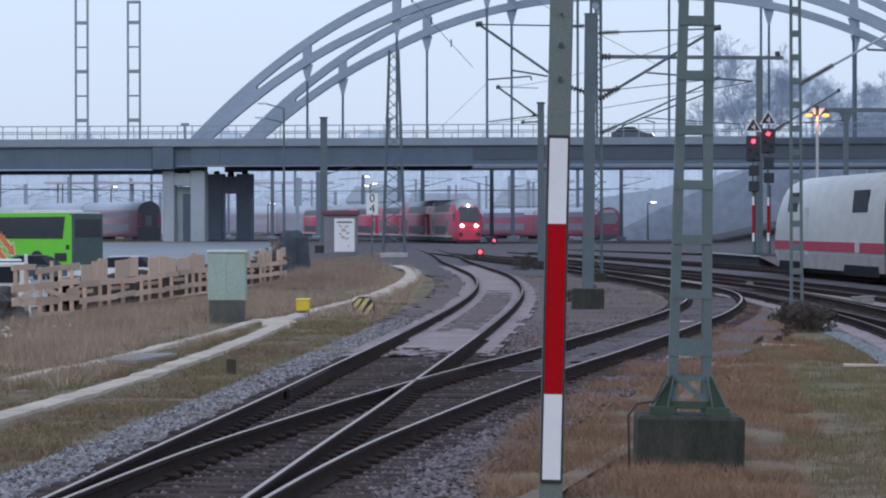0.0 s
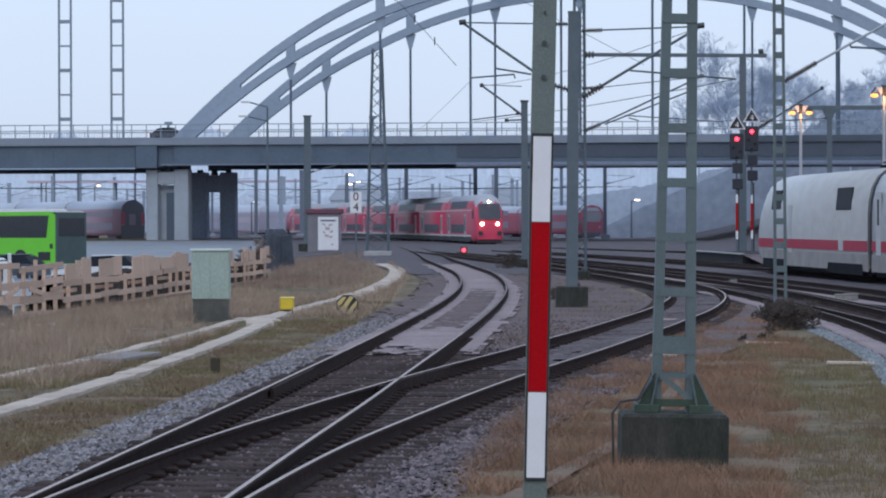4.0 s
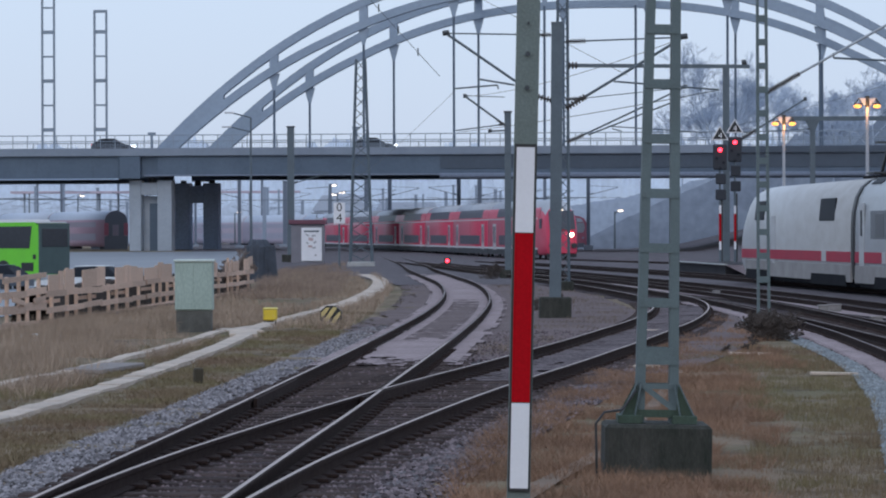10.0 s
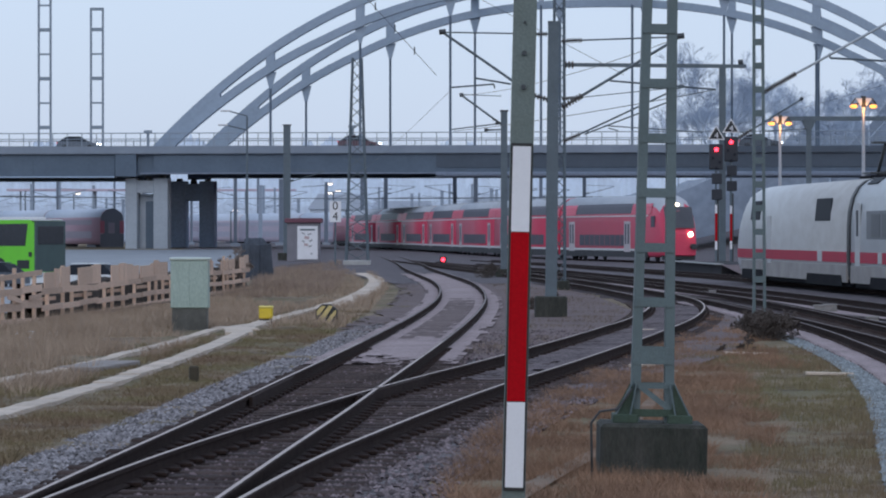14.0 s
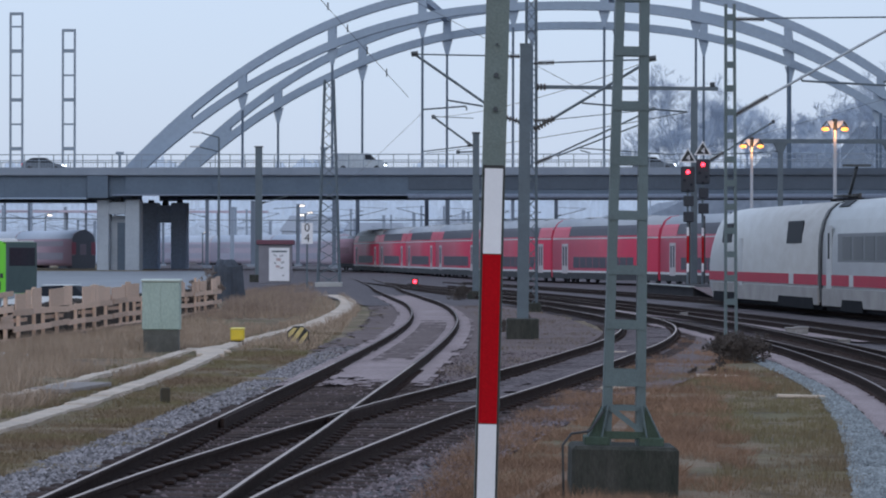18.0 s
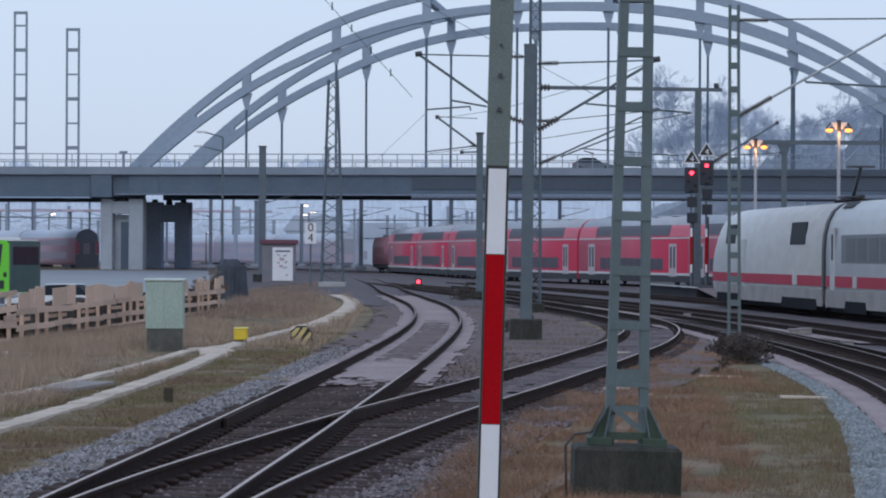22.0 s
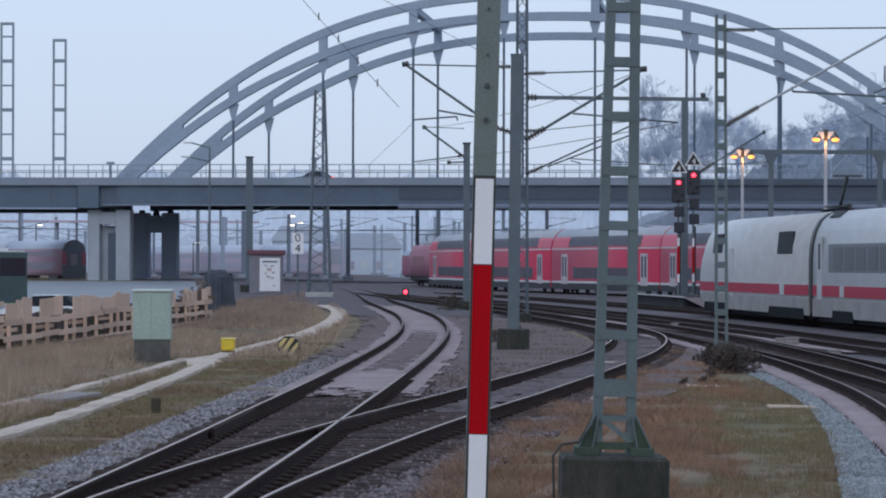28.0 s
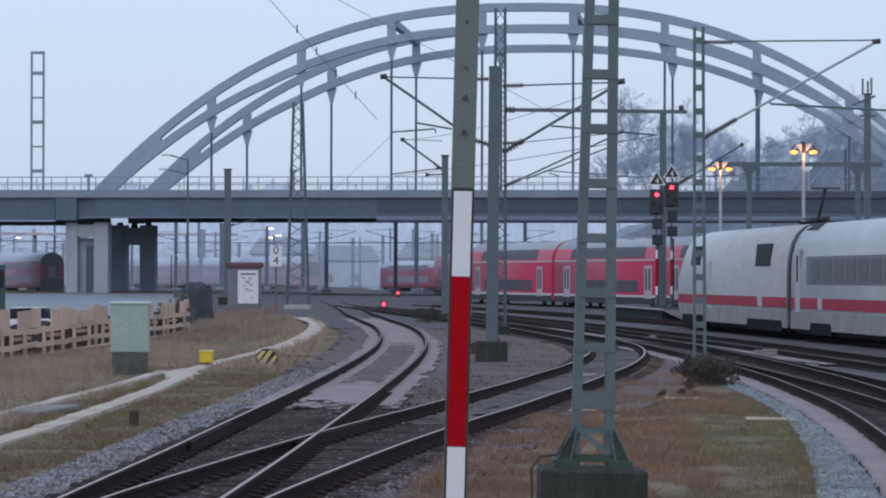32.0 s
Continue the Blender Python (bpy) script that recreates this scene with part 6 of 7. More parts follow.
def plain_mast(x, y, z, top, w, label, arms=(), steel=GREY_STEEL):
    ob = thing("catenary_mast", pose(x, y, z), label, "catenary mast", "catenary masts")
    part("column", box(B(), 0, 0, (top - z) / 2, w, w, top - z), steel, ob)
    part("cap", box(B(), 0, 0, top - z + 0.04, w * 1.25, w * 1.25, 0.09), DARK_STEEL if steel is GREY_STEEL else steel, ob)
    part("footing", box(B(), 0, 0, 0.15, w * 2.6, w * 2.6, 0.6, bevel=0.03), MOSSY if steel is GREY_STEEL else HAZE_FOOT, ob)
    for side, zz, L in arms:
        part("arm", beam(B(), (0, 0, zz - z), (side * L, 0, zz - z + 0.9), 0.07, 0.07), steel, ob)
        part("stay", beam(B(), (0, 0, zz - z + 1.1), (side * L, 0, zz - z + 0.95), 0.045, 0.045), steel, ob)
        part("insulator", ribbed(B(), (side * 0.1, 0, zz - z + 0.05), (side * 0.55, 0, zz - z + 0.24), 0.09), CERAMIC if steel is GREY_STEEL else steel, ob)
        part("steady_arm", beam(B(), (side * L * 0.4, 0, zz - z - 0.35), (side * L * 1.1, 0, zz - z - 0.2), 0.045, 0.045), steel, ob)
    return ob


plain_mast(3.16, 172.2, -0.22, 7.95, 0.32, "dark catenary mast by the curve")
edge_mast = plain_mast(27.85, 200, 0.2, 12.5, 0.36, "tall grey mast with insulators beside the street lamps")
for s, h in ((-0.28, 0.9), (0.02, 0.75), (0.22, 0.95)):
    part("insulator", ribbed(B(), (s, 0, 12.35), (s, 0, 12.35 + h), 0.075), CERAMIC, edge_mast, "ribbed dark insulator")
part("crossarm", beam(B(), (-0.9, 0, 11.7), (0.45, 0, 12.25), 0.12, 0.12), GREY_STEEL, edge_mast)
part("crossarm", beam(B(), (-0.45, 0, 11.1), (0.5, 0, 11.1), 0.12, 0.12), GREY_STEEL, edge_mast)
plain_mast(17.34, 215, -0.2, 12.17, 0.39, "tall grey mast beside the signals")
plain_mast(-12.3, 282, -0.1, 10.6, 0.55, "broad grey mast before the bridge", ((1, 6.0, 3.0),))
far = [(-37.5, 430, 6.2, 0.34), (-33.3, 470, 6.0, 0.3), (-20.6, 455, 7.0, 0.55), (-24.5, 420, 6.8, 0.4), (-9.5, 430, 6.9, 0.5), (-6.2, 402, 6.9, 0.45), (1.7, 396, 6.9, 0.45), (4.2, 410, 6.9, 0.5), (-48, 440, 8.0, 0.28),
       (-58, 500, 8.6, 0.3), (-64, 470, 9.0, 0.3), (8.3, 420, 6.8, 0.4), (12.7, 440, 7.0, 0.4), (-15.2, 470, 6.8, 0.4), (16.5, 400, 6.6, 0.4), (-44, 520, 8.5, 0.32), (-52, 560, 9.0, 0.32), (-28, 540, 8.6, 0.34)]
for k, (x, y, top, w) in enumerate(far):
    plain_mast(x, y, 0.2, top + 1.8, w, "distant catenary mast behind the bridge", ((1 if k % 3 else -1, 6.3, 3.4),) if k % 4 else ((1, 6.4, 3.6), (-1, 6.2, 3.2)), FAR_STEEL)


# Steel of the far yard, washed with painted haze.
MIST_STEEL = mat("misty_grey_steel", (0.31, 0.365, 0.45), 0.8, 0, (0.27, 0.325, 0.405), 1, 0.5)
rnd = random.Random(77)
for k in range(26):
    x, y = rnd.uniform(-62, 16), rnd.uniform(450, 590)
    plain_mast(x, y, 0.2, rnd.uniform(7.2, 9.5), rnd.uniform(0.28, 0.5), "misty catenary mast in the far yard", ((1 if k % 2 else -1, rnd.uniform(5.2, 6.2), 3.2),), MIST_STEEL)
for k in range(5):
    wire("messenger_wire", (-70, 440 + k * 30, 6.6 + 0.3 * k), (20, 430 + k * 30, 6.4 + 0.25 * k), 0.3, 0.022, "cross-span wire over the far yard")


def yard_lamp(x, y, top, arm, label, lit):
    ob = thing("yard_lamp", pose(x, y, 0.1), label, "lamp post", "yard lamps")
    part("post", rod(B(), (0, 0, 0), (0, 0, top), 0.13, 0.08, 8), GREY_STEEL, ob)
    for L, dz in arm:
        part("arm", rod(B(), (0, 0, top + dz), (L, 0, top + dz + 0.45), 0.06), GREY_STEEL, ob)
        hd = part("lamp_head", box(B(), L * 1.12, 0, top + dz + 0.45, 0.85, 0.35, 0.16, bevel=0.04), TRAIN_WHITE, ob)
        if lit:
            part("lit_glass", box(B(), L * 1.12, 0, top + dz + 0.34, 0.6, 0.3, 0.1), lit, hd)


yard_lamp(-17.05, 310, 12.2, ((-1.7, 0.0), (-1.9, -1.25)), "unlit grey street lamp with two arms before the bridge", None)
for x, y, top, mt in ((-65.6, 563, 8.5, LAMP_COOL), (-58.8, 563, 8.0, LAMP_COOL), (-66.6, 563, 8.6, LAMP_COOL), (-15.6, 477, 8.4, LAMP_COOL), (-14.9, 490, 7.6, LAMP_COOL), (-16.4, 500, 7.4, LAMP_COOL), (-31.0, 520, 5.0, LAMP_COOL), (20.5, 420, 4.5, LAMP_COOL), (-45.0, 560, 4.5, LAMP_COOL)):
    yard_lamp(x, y, top, ((0.6, -0.3),), "distant lit yard lamp in the haze", mt)


# ---- ladder pylons on the bridge ----
# Pale railing grey on the pylons stands in for haze.
def ladder_pylon(u, w, top, label):
    ob = thing("ladder_pylon", BRIDGE @ pose(u, w, 10.6), label, "pylon", "ladder pylons")
    for s in (-1, 1):
        part("leg", box(B(), s * 0.68, 0, (top - 10.6) / 2, 0.22, 0.22, top - 10.6), RAIL_GREY, ob)
    for k, z in enumerate(np.arange(3.2, top - 10.6 + 0.1, 2.75)):
        part("rung", box(B(), 0, 0, z, 1.2, 0.18, 0.2 if k % 2 else 0.4), RAIL_GREY, ob)
    part("head", box(B(), 0, 0, top - 10.6, 1.55, 0.25, 0.32), RAIL_GREY, ob)


ladder_pylon(-47.85, 25.6, 29.0, "tall ladder-shaped steel pylon on the bridge")
ladder_pylon(-41.85, 25.6, 27.1, "ladder-shaped steel pylon on the bridge")
for u, h in ((-36.0, 13.4), (-12.8, 13.9)):
    ob = thing("junction_post", BRIDGE @ pose(u, 25.5, 10.6), "small grey post with fittings on the bridge", "post")
    part("post", rod(B(), (0, 0, 0), (0, 0, h - 10.6), 0.16, n=8), RAIL_GREY, ob)
    part("crown", box(B(), 0, 0, h - 10.7, 0.9, 0.3, 0.3, bevel=0.05), RAIL_GREY, ob)


# ---- platform, gantry and far right ----
def platform():
    left = [(14.3, 178), (13.75, 190), (13.2, 199)]
    right = [(24.6, 181), (22.6, 192), (21.2, 199)]
    ob = thing("platform", pose(0, 0, 0), "low station platform with a dark wall and pale edge", "platform", kind="structure")
    bm = B()
    va = [bm.verts.new((x, y, 0.36)) for x, y in left] + [bm.verts.new((x, y, 0.36)) for x, y in reversed(right)]
    f = bm.faces.new(va)
    ex = bmesh.ops.extrude_face_region(bm, geom=[f])
    for v in ex["geom"]:
        if isinstance(v, bmesh.types.BMVert):
            v.co.z = -0.3
    bmesh.ops.recalc_face_normals(bm, faces=bm.faces)
    part("paving", bm, mat("dirty_platform_paving", (0.06, 0.06, 0.066), 0.95, 0, (0.04, 0.04, 0.044), 0.8, 0.7, spec=0.05), ob)
    part("pale_edge", sweep(B(), [(x - 0.04, y, 0.40) for x, y in left], [(-0.15, -0.03), (0.15, -0.03), (0.15, 0.03), (-0.15, 0.03)]), CONCRETE, ob, "pale edge stones")
    # the end slopes down to the tracks
    bm = B()
    v = [bm.verts.new(p) for p in ((14.3, 178, 0.38), (24.6, 181, 0.38), (22.5, 168, -0.2), (14.9, 168, -0.2))]
    bm.faces.new(v)
    bmesh.ops.solidify(bm, geom=bm.faces[:], thickness=0.12)
    part("end_ramp", bm, PALE, ob, "pale gravel ramp at the end")
    return ob


platform()


def gantry():
    ob = thing("gantry", pose(28.0, 282, 0.2), "grey steel gantry beam on flared posts", "gantry")
    part("beam", box(B(), 6, 0, 10.97, 13, 0.5, 0.34), GREY_STEEL, ob)
    for x in (1.7, 10.5):
        part("post", box(B(), x, 0, 5.0, 0.4, 0.36, 10.0), GREY_STEEL, ob)
        part("flare", extrude_outline(B(), [(x - 0.2, 10.0), (x + 0.2, 10.0), (x + 0.55, 10.8), (x - 0.55, 10.8)], 0.42), GREY_STEEL, ob)


gantry()


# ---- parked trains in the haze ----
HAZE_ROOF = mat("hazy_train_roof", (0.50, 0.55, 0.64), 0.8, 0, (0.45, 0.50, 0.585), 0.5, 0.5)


# Coach colours here are washed out to carry painted haze.
HAZE_BLACK = mat("hazed_underframe", (0.165, 0.182, 0.222), 0.9, 0, (0.135, 0.15, 0.187), 0.5, 0.5)
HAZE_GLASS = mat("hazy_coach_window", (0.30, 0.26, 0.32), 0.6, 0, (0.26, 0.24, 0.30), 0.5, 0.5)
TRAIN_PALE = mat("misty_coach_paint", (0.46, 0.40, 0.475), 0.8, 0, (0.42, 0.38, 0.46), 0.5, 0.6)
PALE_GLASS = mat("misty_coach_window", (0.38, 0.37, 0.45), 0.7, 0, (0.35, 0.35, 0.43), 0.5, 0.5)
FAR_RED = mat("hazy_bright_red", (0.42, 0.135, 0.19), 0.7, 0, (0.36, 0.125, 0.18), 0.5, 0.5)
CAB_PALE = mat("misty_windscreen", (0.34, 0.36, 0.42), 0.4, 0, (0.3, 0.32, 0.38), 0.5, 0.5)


def parked_rake(p, q, end_label, n, paint, glass, dark_end, top=4.62):
    a, b = Vector((*p, 0.1)), Vector((*q, 0.1))
    d = (b - a).normalized()
    turn = math.degrees(math.atan2(d.y, d.x))
    sec = side_outline(1.41, [(0.0, 0.5), (0.95, 0.5), (1.0, 1.0), (1.0, 3.0), (0.95, 3.6), (0.80, 4.15), (0.45, 4.5), (0.0, 4.62)])
    sec = [(y, 0.5 + (z - 0.5) * (top - 0.5) / 4.12) for y, z in sec]
    for k in range(n):
        c = a + d * (13.3 + 26.8 * k)
        ob = thing("parked_coach", pose(c.x, c.y, 0.1, 0, 0, turn), end_label, "train coach", "parked coaches")
        hull("body", [(-13.2, sec), (13.2, sec)], paint, HAZE_ROOF, 3.7 * top / 4.62, ob)
        for s in (-1, 1):
            part("window_band", box(B(), 0, s * 1.412, 1.6, 19, 0.02, 0.8), glass, ob)
            part("window_band", box(B(), 0, s * 1.405, 3.05, 19, 0.02, 0.6), glass, ob)
            part("underframe", box(B(), s * 8.5, 0, 0.45, 4.0, 2.4, 0.7, bevel=0.05), HAZE_BLACK, ob)
            to_end = Matrix.Translation((s * 13.27, 0, 0)) @ Matrix.Rotation(radians(90), 4, "Z")
            if dark_end:
                part("end_gangway", extrude_outline(B(), [(-1.0, 1.7), (1.0, 1.7), (1.02, 3.2), (1.33, 3.25), (1.28, 3.75), (1.0, 4.2), (0.5, 4.55), (0, 4.64), (-0.5, 4.55), (-1.0, 4.2), (-1.28, 3.75), (-1.33, 3.25), (-1.02, 3.2)], 0.12, to_end), HAZE_BLACK, ob, "dark arched gangway end")
                part("end_sill", extrude_outline(B(), [(-1.36, 0.2), (1.36, 0.2), (1.36, 1.7), (-1.36, 1.7)], 0.12, to_end), HAZE_BLACK, ob)
                part("end_door", extrude_outline(B(), [(-0.3, 1.75), (0.45, 1.75), (0.45, 3.0), (-0.3, 3.0)], 0.2, to_end), HAZE_GLASS, ob)
                for w in (-1.2, 1.2):
                    part("end_panel", box(B(), s * 13.3, w * 0.96, 2.5, 0.1, 0.5, 1.4), FAR_RED, ob, "red end panel")
            else:
                part("cab_end", extrude_outline(B(), [(-1.05, 0.55), (1.05, 0.55), (1.34, 1.2), (1.36, 2.5), (1.12, top - 0.6), (0.6, top - 0.2), (-0.6, top - 0.2), (-1.12, top - 0.6), (-1.36, 2.5), (-1.34, 1.2)], 0.3, to_end), paint, ob)
                part("end_window", extrude_outline(B(), [(-0.85, 1.95), (0.85, 1.95), (1.1, 2.5), (0.95, top - 0.8), (-0.95, top - 0.8), (-1.1, 2.5)], 0.36, to_end), CAB_PALE, ob, "pale windscreen")
                part("cab_brow", extrude_outline(B(), [(-0.9, top - 0.72), (0.9, top - 0.72), (0.55, top - 0.3), (-0.55, top - 0.3)], 0.4, to_end), HAZE_ROOF, ob)
                part("cab_skirt", extrude_outline(B(), [(-0.95, 0.25), (0.95, 0.25), (1.05, 0.75), (-1.05, 0.75)], 0.34, to_end), HAZE_BLACK, ob)
                for w in (-0.85, 0.85):
                    part("end_lamp", rod(B(), (s * 13.4, w, 1.35), (s * 13.46, w, 1.35), 0.13, n=10), CAB_PALE, ob)


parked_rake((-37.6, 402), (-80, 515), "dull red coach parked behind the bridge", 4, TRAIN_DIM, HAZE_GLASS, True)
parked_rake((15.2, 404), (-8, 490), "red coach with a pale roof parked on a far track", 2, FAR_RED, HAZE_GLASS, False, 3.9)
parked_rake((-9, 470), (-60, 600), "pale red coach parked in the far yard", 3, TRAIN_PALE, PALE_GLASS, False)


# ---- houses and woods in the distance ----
# Woods step paler and bluer with distance: haze is put into their colours.
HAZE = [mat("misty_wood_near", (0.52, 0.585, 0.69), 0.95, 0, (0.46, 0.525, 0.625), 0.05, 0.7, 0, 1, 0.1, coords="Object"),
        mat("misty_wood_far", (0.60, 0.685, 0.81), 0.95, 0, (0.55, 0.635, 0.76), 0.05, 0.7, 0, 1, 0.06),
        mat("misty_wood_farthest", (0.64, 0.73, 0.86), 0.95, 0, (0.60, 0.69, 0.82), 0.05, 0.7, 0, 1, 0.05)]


def treeline(y, x0, x1, h, material, seed, rough=0.35, z0=-2, ramp=26):
    verts, faces = [], []
    n = int((x1 - x0) / 0.6)
    for i in range(n + 1):
        x = x0 + (x1 - x0) * i / n
        t = h * (1 + rough * noise.noise(Vector((x * 0.05, seed, 0))) + rough * 0.6 * noise.noise(Vector((x * 0.28, seed, 5))) + rough * 0.35 * noise.noise(Vector((x * 1.1, seed, 9))))
        t = z0 + (t - z0) * max(0.0, min(1.0, (x - x0) / ramp, (x1 - x) / ramp)) ** 0.7
        verts += [(x, y, z0), (x, y + noise.noise(Vector((x * 0.1, seed, 2))) * 1.5, t), (x, y + 14, t * 0.9)]
    for i in range(n):
        a = i * 3
        faces += [(a, a + 3, a + 4, a + 1), (a + 1, a + 4, a + 5, a + 2)]
    me = bpy.data.meshes.new("backdrop")
    me.from_pydata(verts, [], faces)
    me.materials.append(material)
    for p in me.polygons:
        p.use_smooth = True
    tagged(new("backdrop", me), "hazy distant line of woods", "woods", kind="structure")


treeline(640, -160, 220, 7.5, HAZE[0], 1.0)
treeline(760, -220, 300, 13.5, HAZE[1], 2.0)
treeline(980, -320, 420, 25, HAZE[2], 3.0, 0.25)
# Slate-blue bank tones, with the haze before them mixed into the colour.
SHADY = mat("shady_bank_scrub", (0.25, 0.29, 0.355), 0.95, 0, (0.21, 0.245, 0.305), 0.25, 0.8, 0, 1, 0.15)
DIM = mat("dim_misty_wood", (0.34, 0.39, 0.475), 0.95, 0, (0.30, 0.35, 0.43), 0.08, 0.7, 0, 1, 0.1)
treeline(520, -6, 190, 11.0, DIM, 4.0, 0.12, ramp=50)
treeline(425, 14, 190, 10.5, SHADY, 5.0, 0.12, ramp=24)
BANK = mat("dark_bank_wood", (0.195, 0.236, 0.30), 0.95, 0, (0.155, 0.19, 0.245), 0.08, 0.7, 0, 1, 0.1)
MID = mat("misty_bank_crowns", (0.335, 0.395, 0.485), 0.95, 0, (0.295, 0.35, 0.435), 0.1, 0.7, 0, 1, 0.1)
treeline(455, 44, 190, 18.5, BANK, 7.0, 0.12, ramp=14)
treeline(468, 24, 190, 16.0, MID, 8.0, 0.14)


def house(x, y, w, h, turn, label):
    ob = thing("distant_house", pose(x, y, 0.2, 0, 0, turn), label, "house", "distant houses")
    # Painted haze washes walls, roofs and panes; pale panes stand for lit ones.
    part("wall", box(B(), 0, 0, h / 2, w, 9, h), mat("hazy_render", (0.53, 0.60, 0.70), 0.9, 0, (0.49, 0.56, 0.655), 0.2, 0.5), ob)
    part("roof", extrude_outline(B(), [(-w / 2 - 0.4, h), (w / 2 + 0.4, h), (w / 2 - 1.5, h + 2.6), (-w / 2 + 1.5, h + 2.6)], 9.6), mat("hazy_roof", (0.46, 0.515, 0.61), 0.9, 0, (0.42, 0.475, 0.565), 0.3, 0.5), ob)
    for k in range(int(w / 2.2)):
        for z in (1.6, 4.4):
            if z < h - 1:
                win = part("window", box(B(), -w / 2 + 1.3 + k * 2.2, -4.52, z, 1.1, 0.08, 1.4), mat("pale_far_window", (0.62, 0.68, 0.74), 0.4) if (k + int(z)) % 2 else PALE_GLASS, ob)
                part("pane_bar", box(B(), -w / 2 + 1.3 + k * 2.2, -4.58, z, 0.08, 0.05, 1.4), TRAIN_WHITE, win)


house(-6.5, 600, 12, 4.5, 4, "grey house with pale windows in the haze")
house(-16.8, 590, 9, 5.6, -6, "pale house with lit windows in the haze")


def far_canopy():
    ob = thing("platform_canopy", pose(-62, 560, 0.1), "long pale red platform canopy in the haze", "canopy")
    # Canopy red is paled by painted haze.
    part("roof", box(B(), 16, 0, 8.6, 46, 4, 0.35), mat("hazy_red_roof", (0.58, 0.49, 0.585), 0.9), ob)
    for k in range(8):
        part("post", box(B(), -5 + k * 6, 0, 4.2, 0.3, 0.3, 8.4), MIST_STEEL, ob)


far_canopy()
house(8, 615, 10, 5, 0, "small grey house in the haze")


# ---- bare winter trees ----
def bare_tree(m, height, spread, seed, label, material, thin=0.022, depth=6, trunk=0.018):
    rnd = random.Random(seed)
    ob = thing("bare_tree", m, label, "tree", "bare trees")
    segs = []
    def grow(p, d, L, r, depth):
        q = p + d * L
        segs.append((p, q, r, r * 0.62))
        if depth == 0:
            return
        for k in range(3):
            nd = (d + Vector((rnd.gauss(0, 0.5), rnd.gauss(0, 0.5), rnd.gauss(0.12, 0.3))) * spread).normalized()
            grow(p.lerp(q, rnd.uniform(0.55, 1.0)), nd, L * rnd.uniform(0.55, 0.82), r * 0.58, depth - 1)
    grow(Vector((0, 0, 0)), Vector((0, 0, 1)), height * 0.34, height * trunk, depth)
    def cone(list_, n):
        verts, faces = [], []
        for p, q, r0, r1 in list_:
            d = (q - p).normalized()
            a = d.orthogonal().normalized()
            b = d.cross(a)
            base = len(verts)
            for c, r in ((p, r0), (q, r1)):
                for j in range(n):
                    t = 2 * math.pi * j / n
                    verts.append(tuple(c + (a * math.cos(t) + b * math.sin(t)) * max(r, thin)))
            for j in range(n):
                faces.append((base + j, base + (j + 1) % n, base + n + (j + 1) % n, base + n + j))
        me = bpy.data.meshes.new("limbs")
        me.from_pydata(verts, [], faces)
        me.materials.append(material)
        return me
    part("trunk", cone(segs[:1], 8), material, ob)
    part("crown", cone(segs[1:], 3), material, ob, "bare branching crown")
    return ob


# Bark is washed pale blue to paint haze over the crowns.
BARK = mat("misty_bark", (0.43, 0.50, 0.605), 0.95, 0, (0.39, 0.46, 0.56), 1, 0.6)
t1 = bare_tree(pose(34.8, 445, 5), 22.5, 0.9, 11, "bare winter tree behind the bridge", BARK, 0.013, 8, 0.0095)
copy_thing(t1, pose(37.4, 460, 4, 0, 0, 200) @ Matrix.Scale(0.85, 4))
# Paler bark again, for more painted haze on the bank trees.
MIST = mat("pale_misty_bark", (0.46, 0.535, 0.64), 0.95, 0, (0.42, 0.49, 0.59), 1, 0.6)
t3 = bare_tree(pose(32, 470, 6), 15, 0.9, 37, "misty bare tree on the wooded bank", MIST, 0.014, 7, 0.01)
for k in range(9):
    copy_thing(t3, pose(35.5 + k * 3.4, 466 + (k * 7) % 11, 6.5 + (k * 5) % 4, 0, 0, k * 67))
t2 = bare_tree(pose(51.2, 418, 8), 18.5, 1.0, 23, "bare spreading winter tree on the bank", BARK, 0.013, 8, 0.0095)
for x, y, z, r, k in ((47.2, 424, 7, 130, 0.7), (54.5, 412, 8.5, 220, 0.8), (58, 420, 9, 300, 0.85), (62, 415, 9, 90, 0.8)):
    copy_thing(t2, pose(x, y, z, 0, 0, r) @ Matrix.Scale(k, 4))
BUSHBARK = mat("dark_twigs", (0.095, 0.075, 0.066), 0.95, 0, (0.055, 0.045, 0.04), 2, 0.5)
for x, y, h, s in ((6.7, 73.2, 1.0, 3), (6.9, 73.8, 0.95, 4), (6.5, 73.0, 0.8, 5), (6.8, 72.4, 1.05, 15), (6.65, 72.0, 1.0, 16), (6.9, 73.0, 1.15, 17), (7.05, 73.4, 1.1, 18), (6.6, 73.6, 1.15, 19), (7.0, 72.6, 1.0, 20), (2.6, 101, 1.0, 6), (3.35, 103, 0.9, 7), (2.0, 168, 1.6, 8), (2.6, 170, 1.5, 9), (3.9, 170.5, 1.4, 10), (5.85, 66.5, 0.45, 12), (5.2, 64.8, 0.3, 14)):
    b = bare_tree(pose(x, y, -0.25 - 0.3 * h), h * 1.1, 1.25, s, "low tangle of dark leafless twigs", BUSHBARK, 0.008)
    tagged(b, category="bush", group="leafless bushes")
    b.name = "leafless_bush"
BRUSHWOOD = mat("pale_brown_brushwood", (0.24, 0.19, 0.165), 0.95, 0, (0.17, 0.135, 0.118), 1, 0.6)
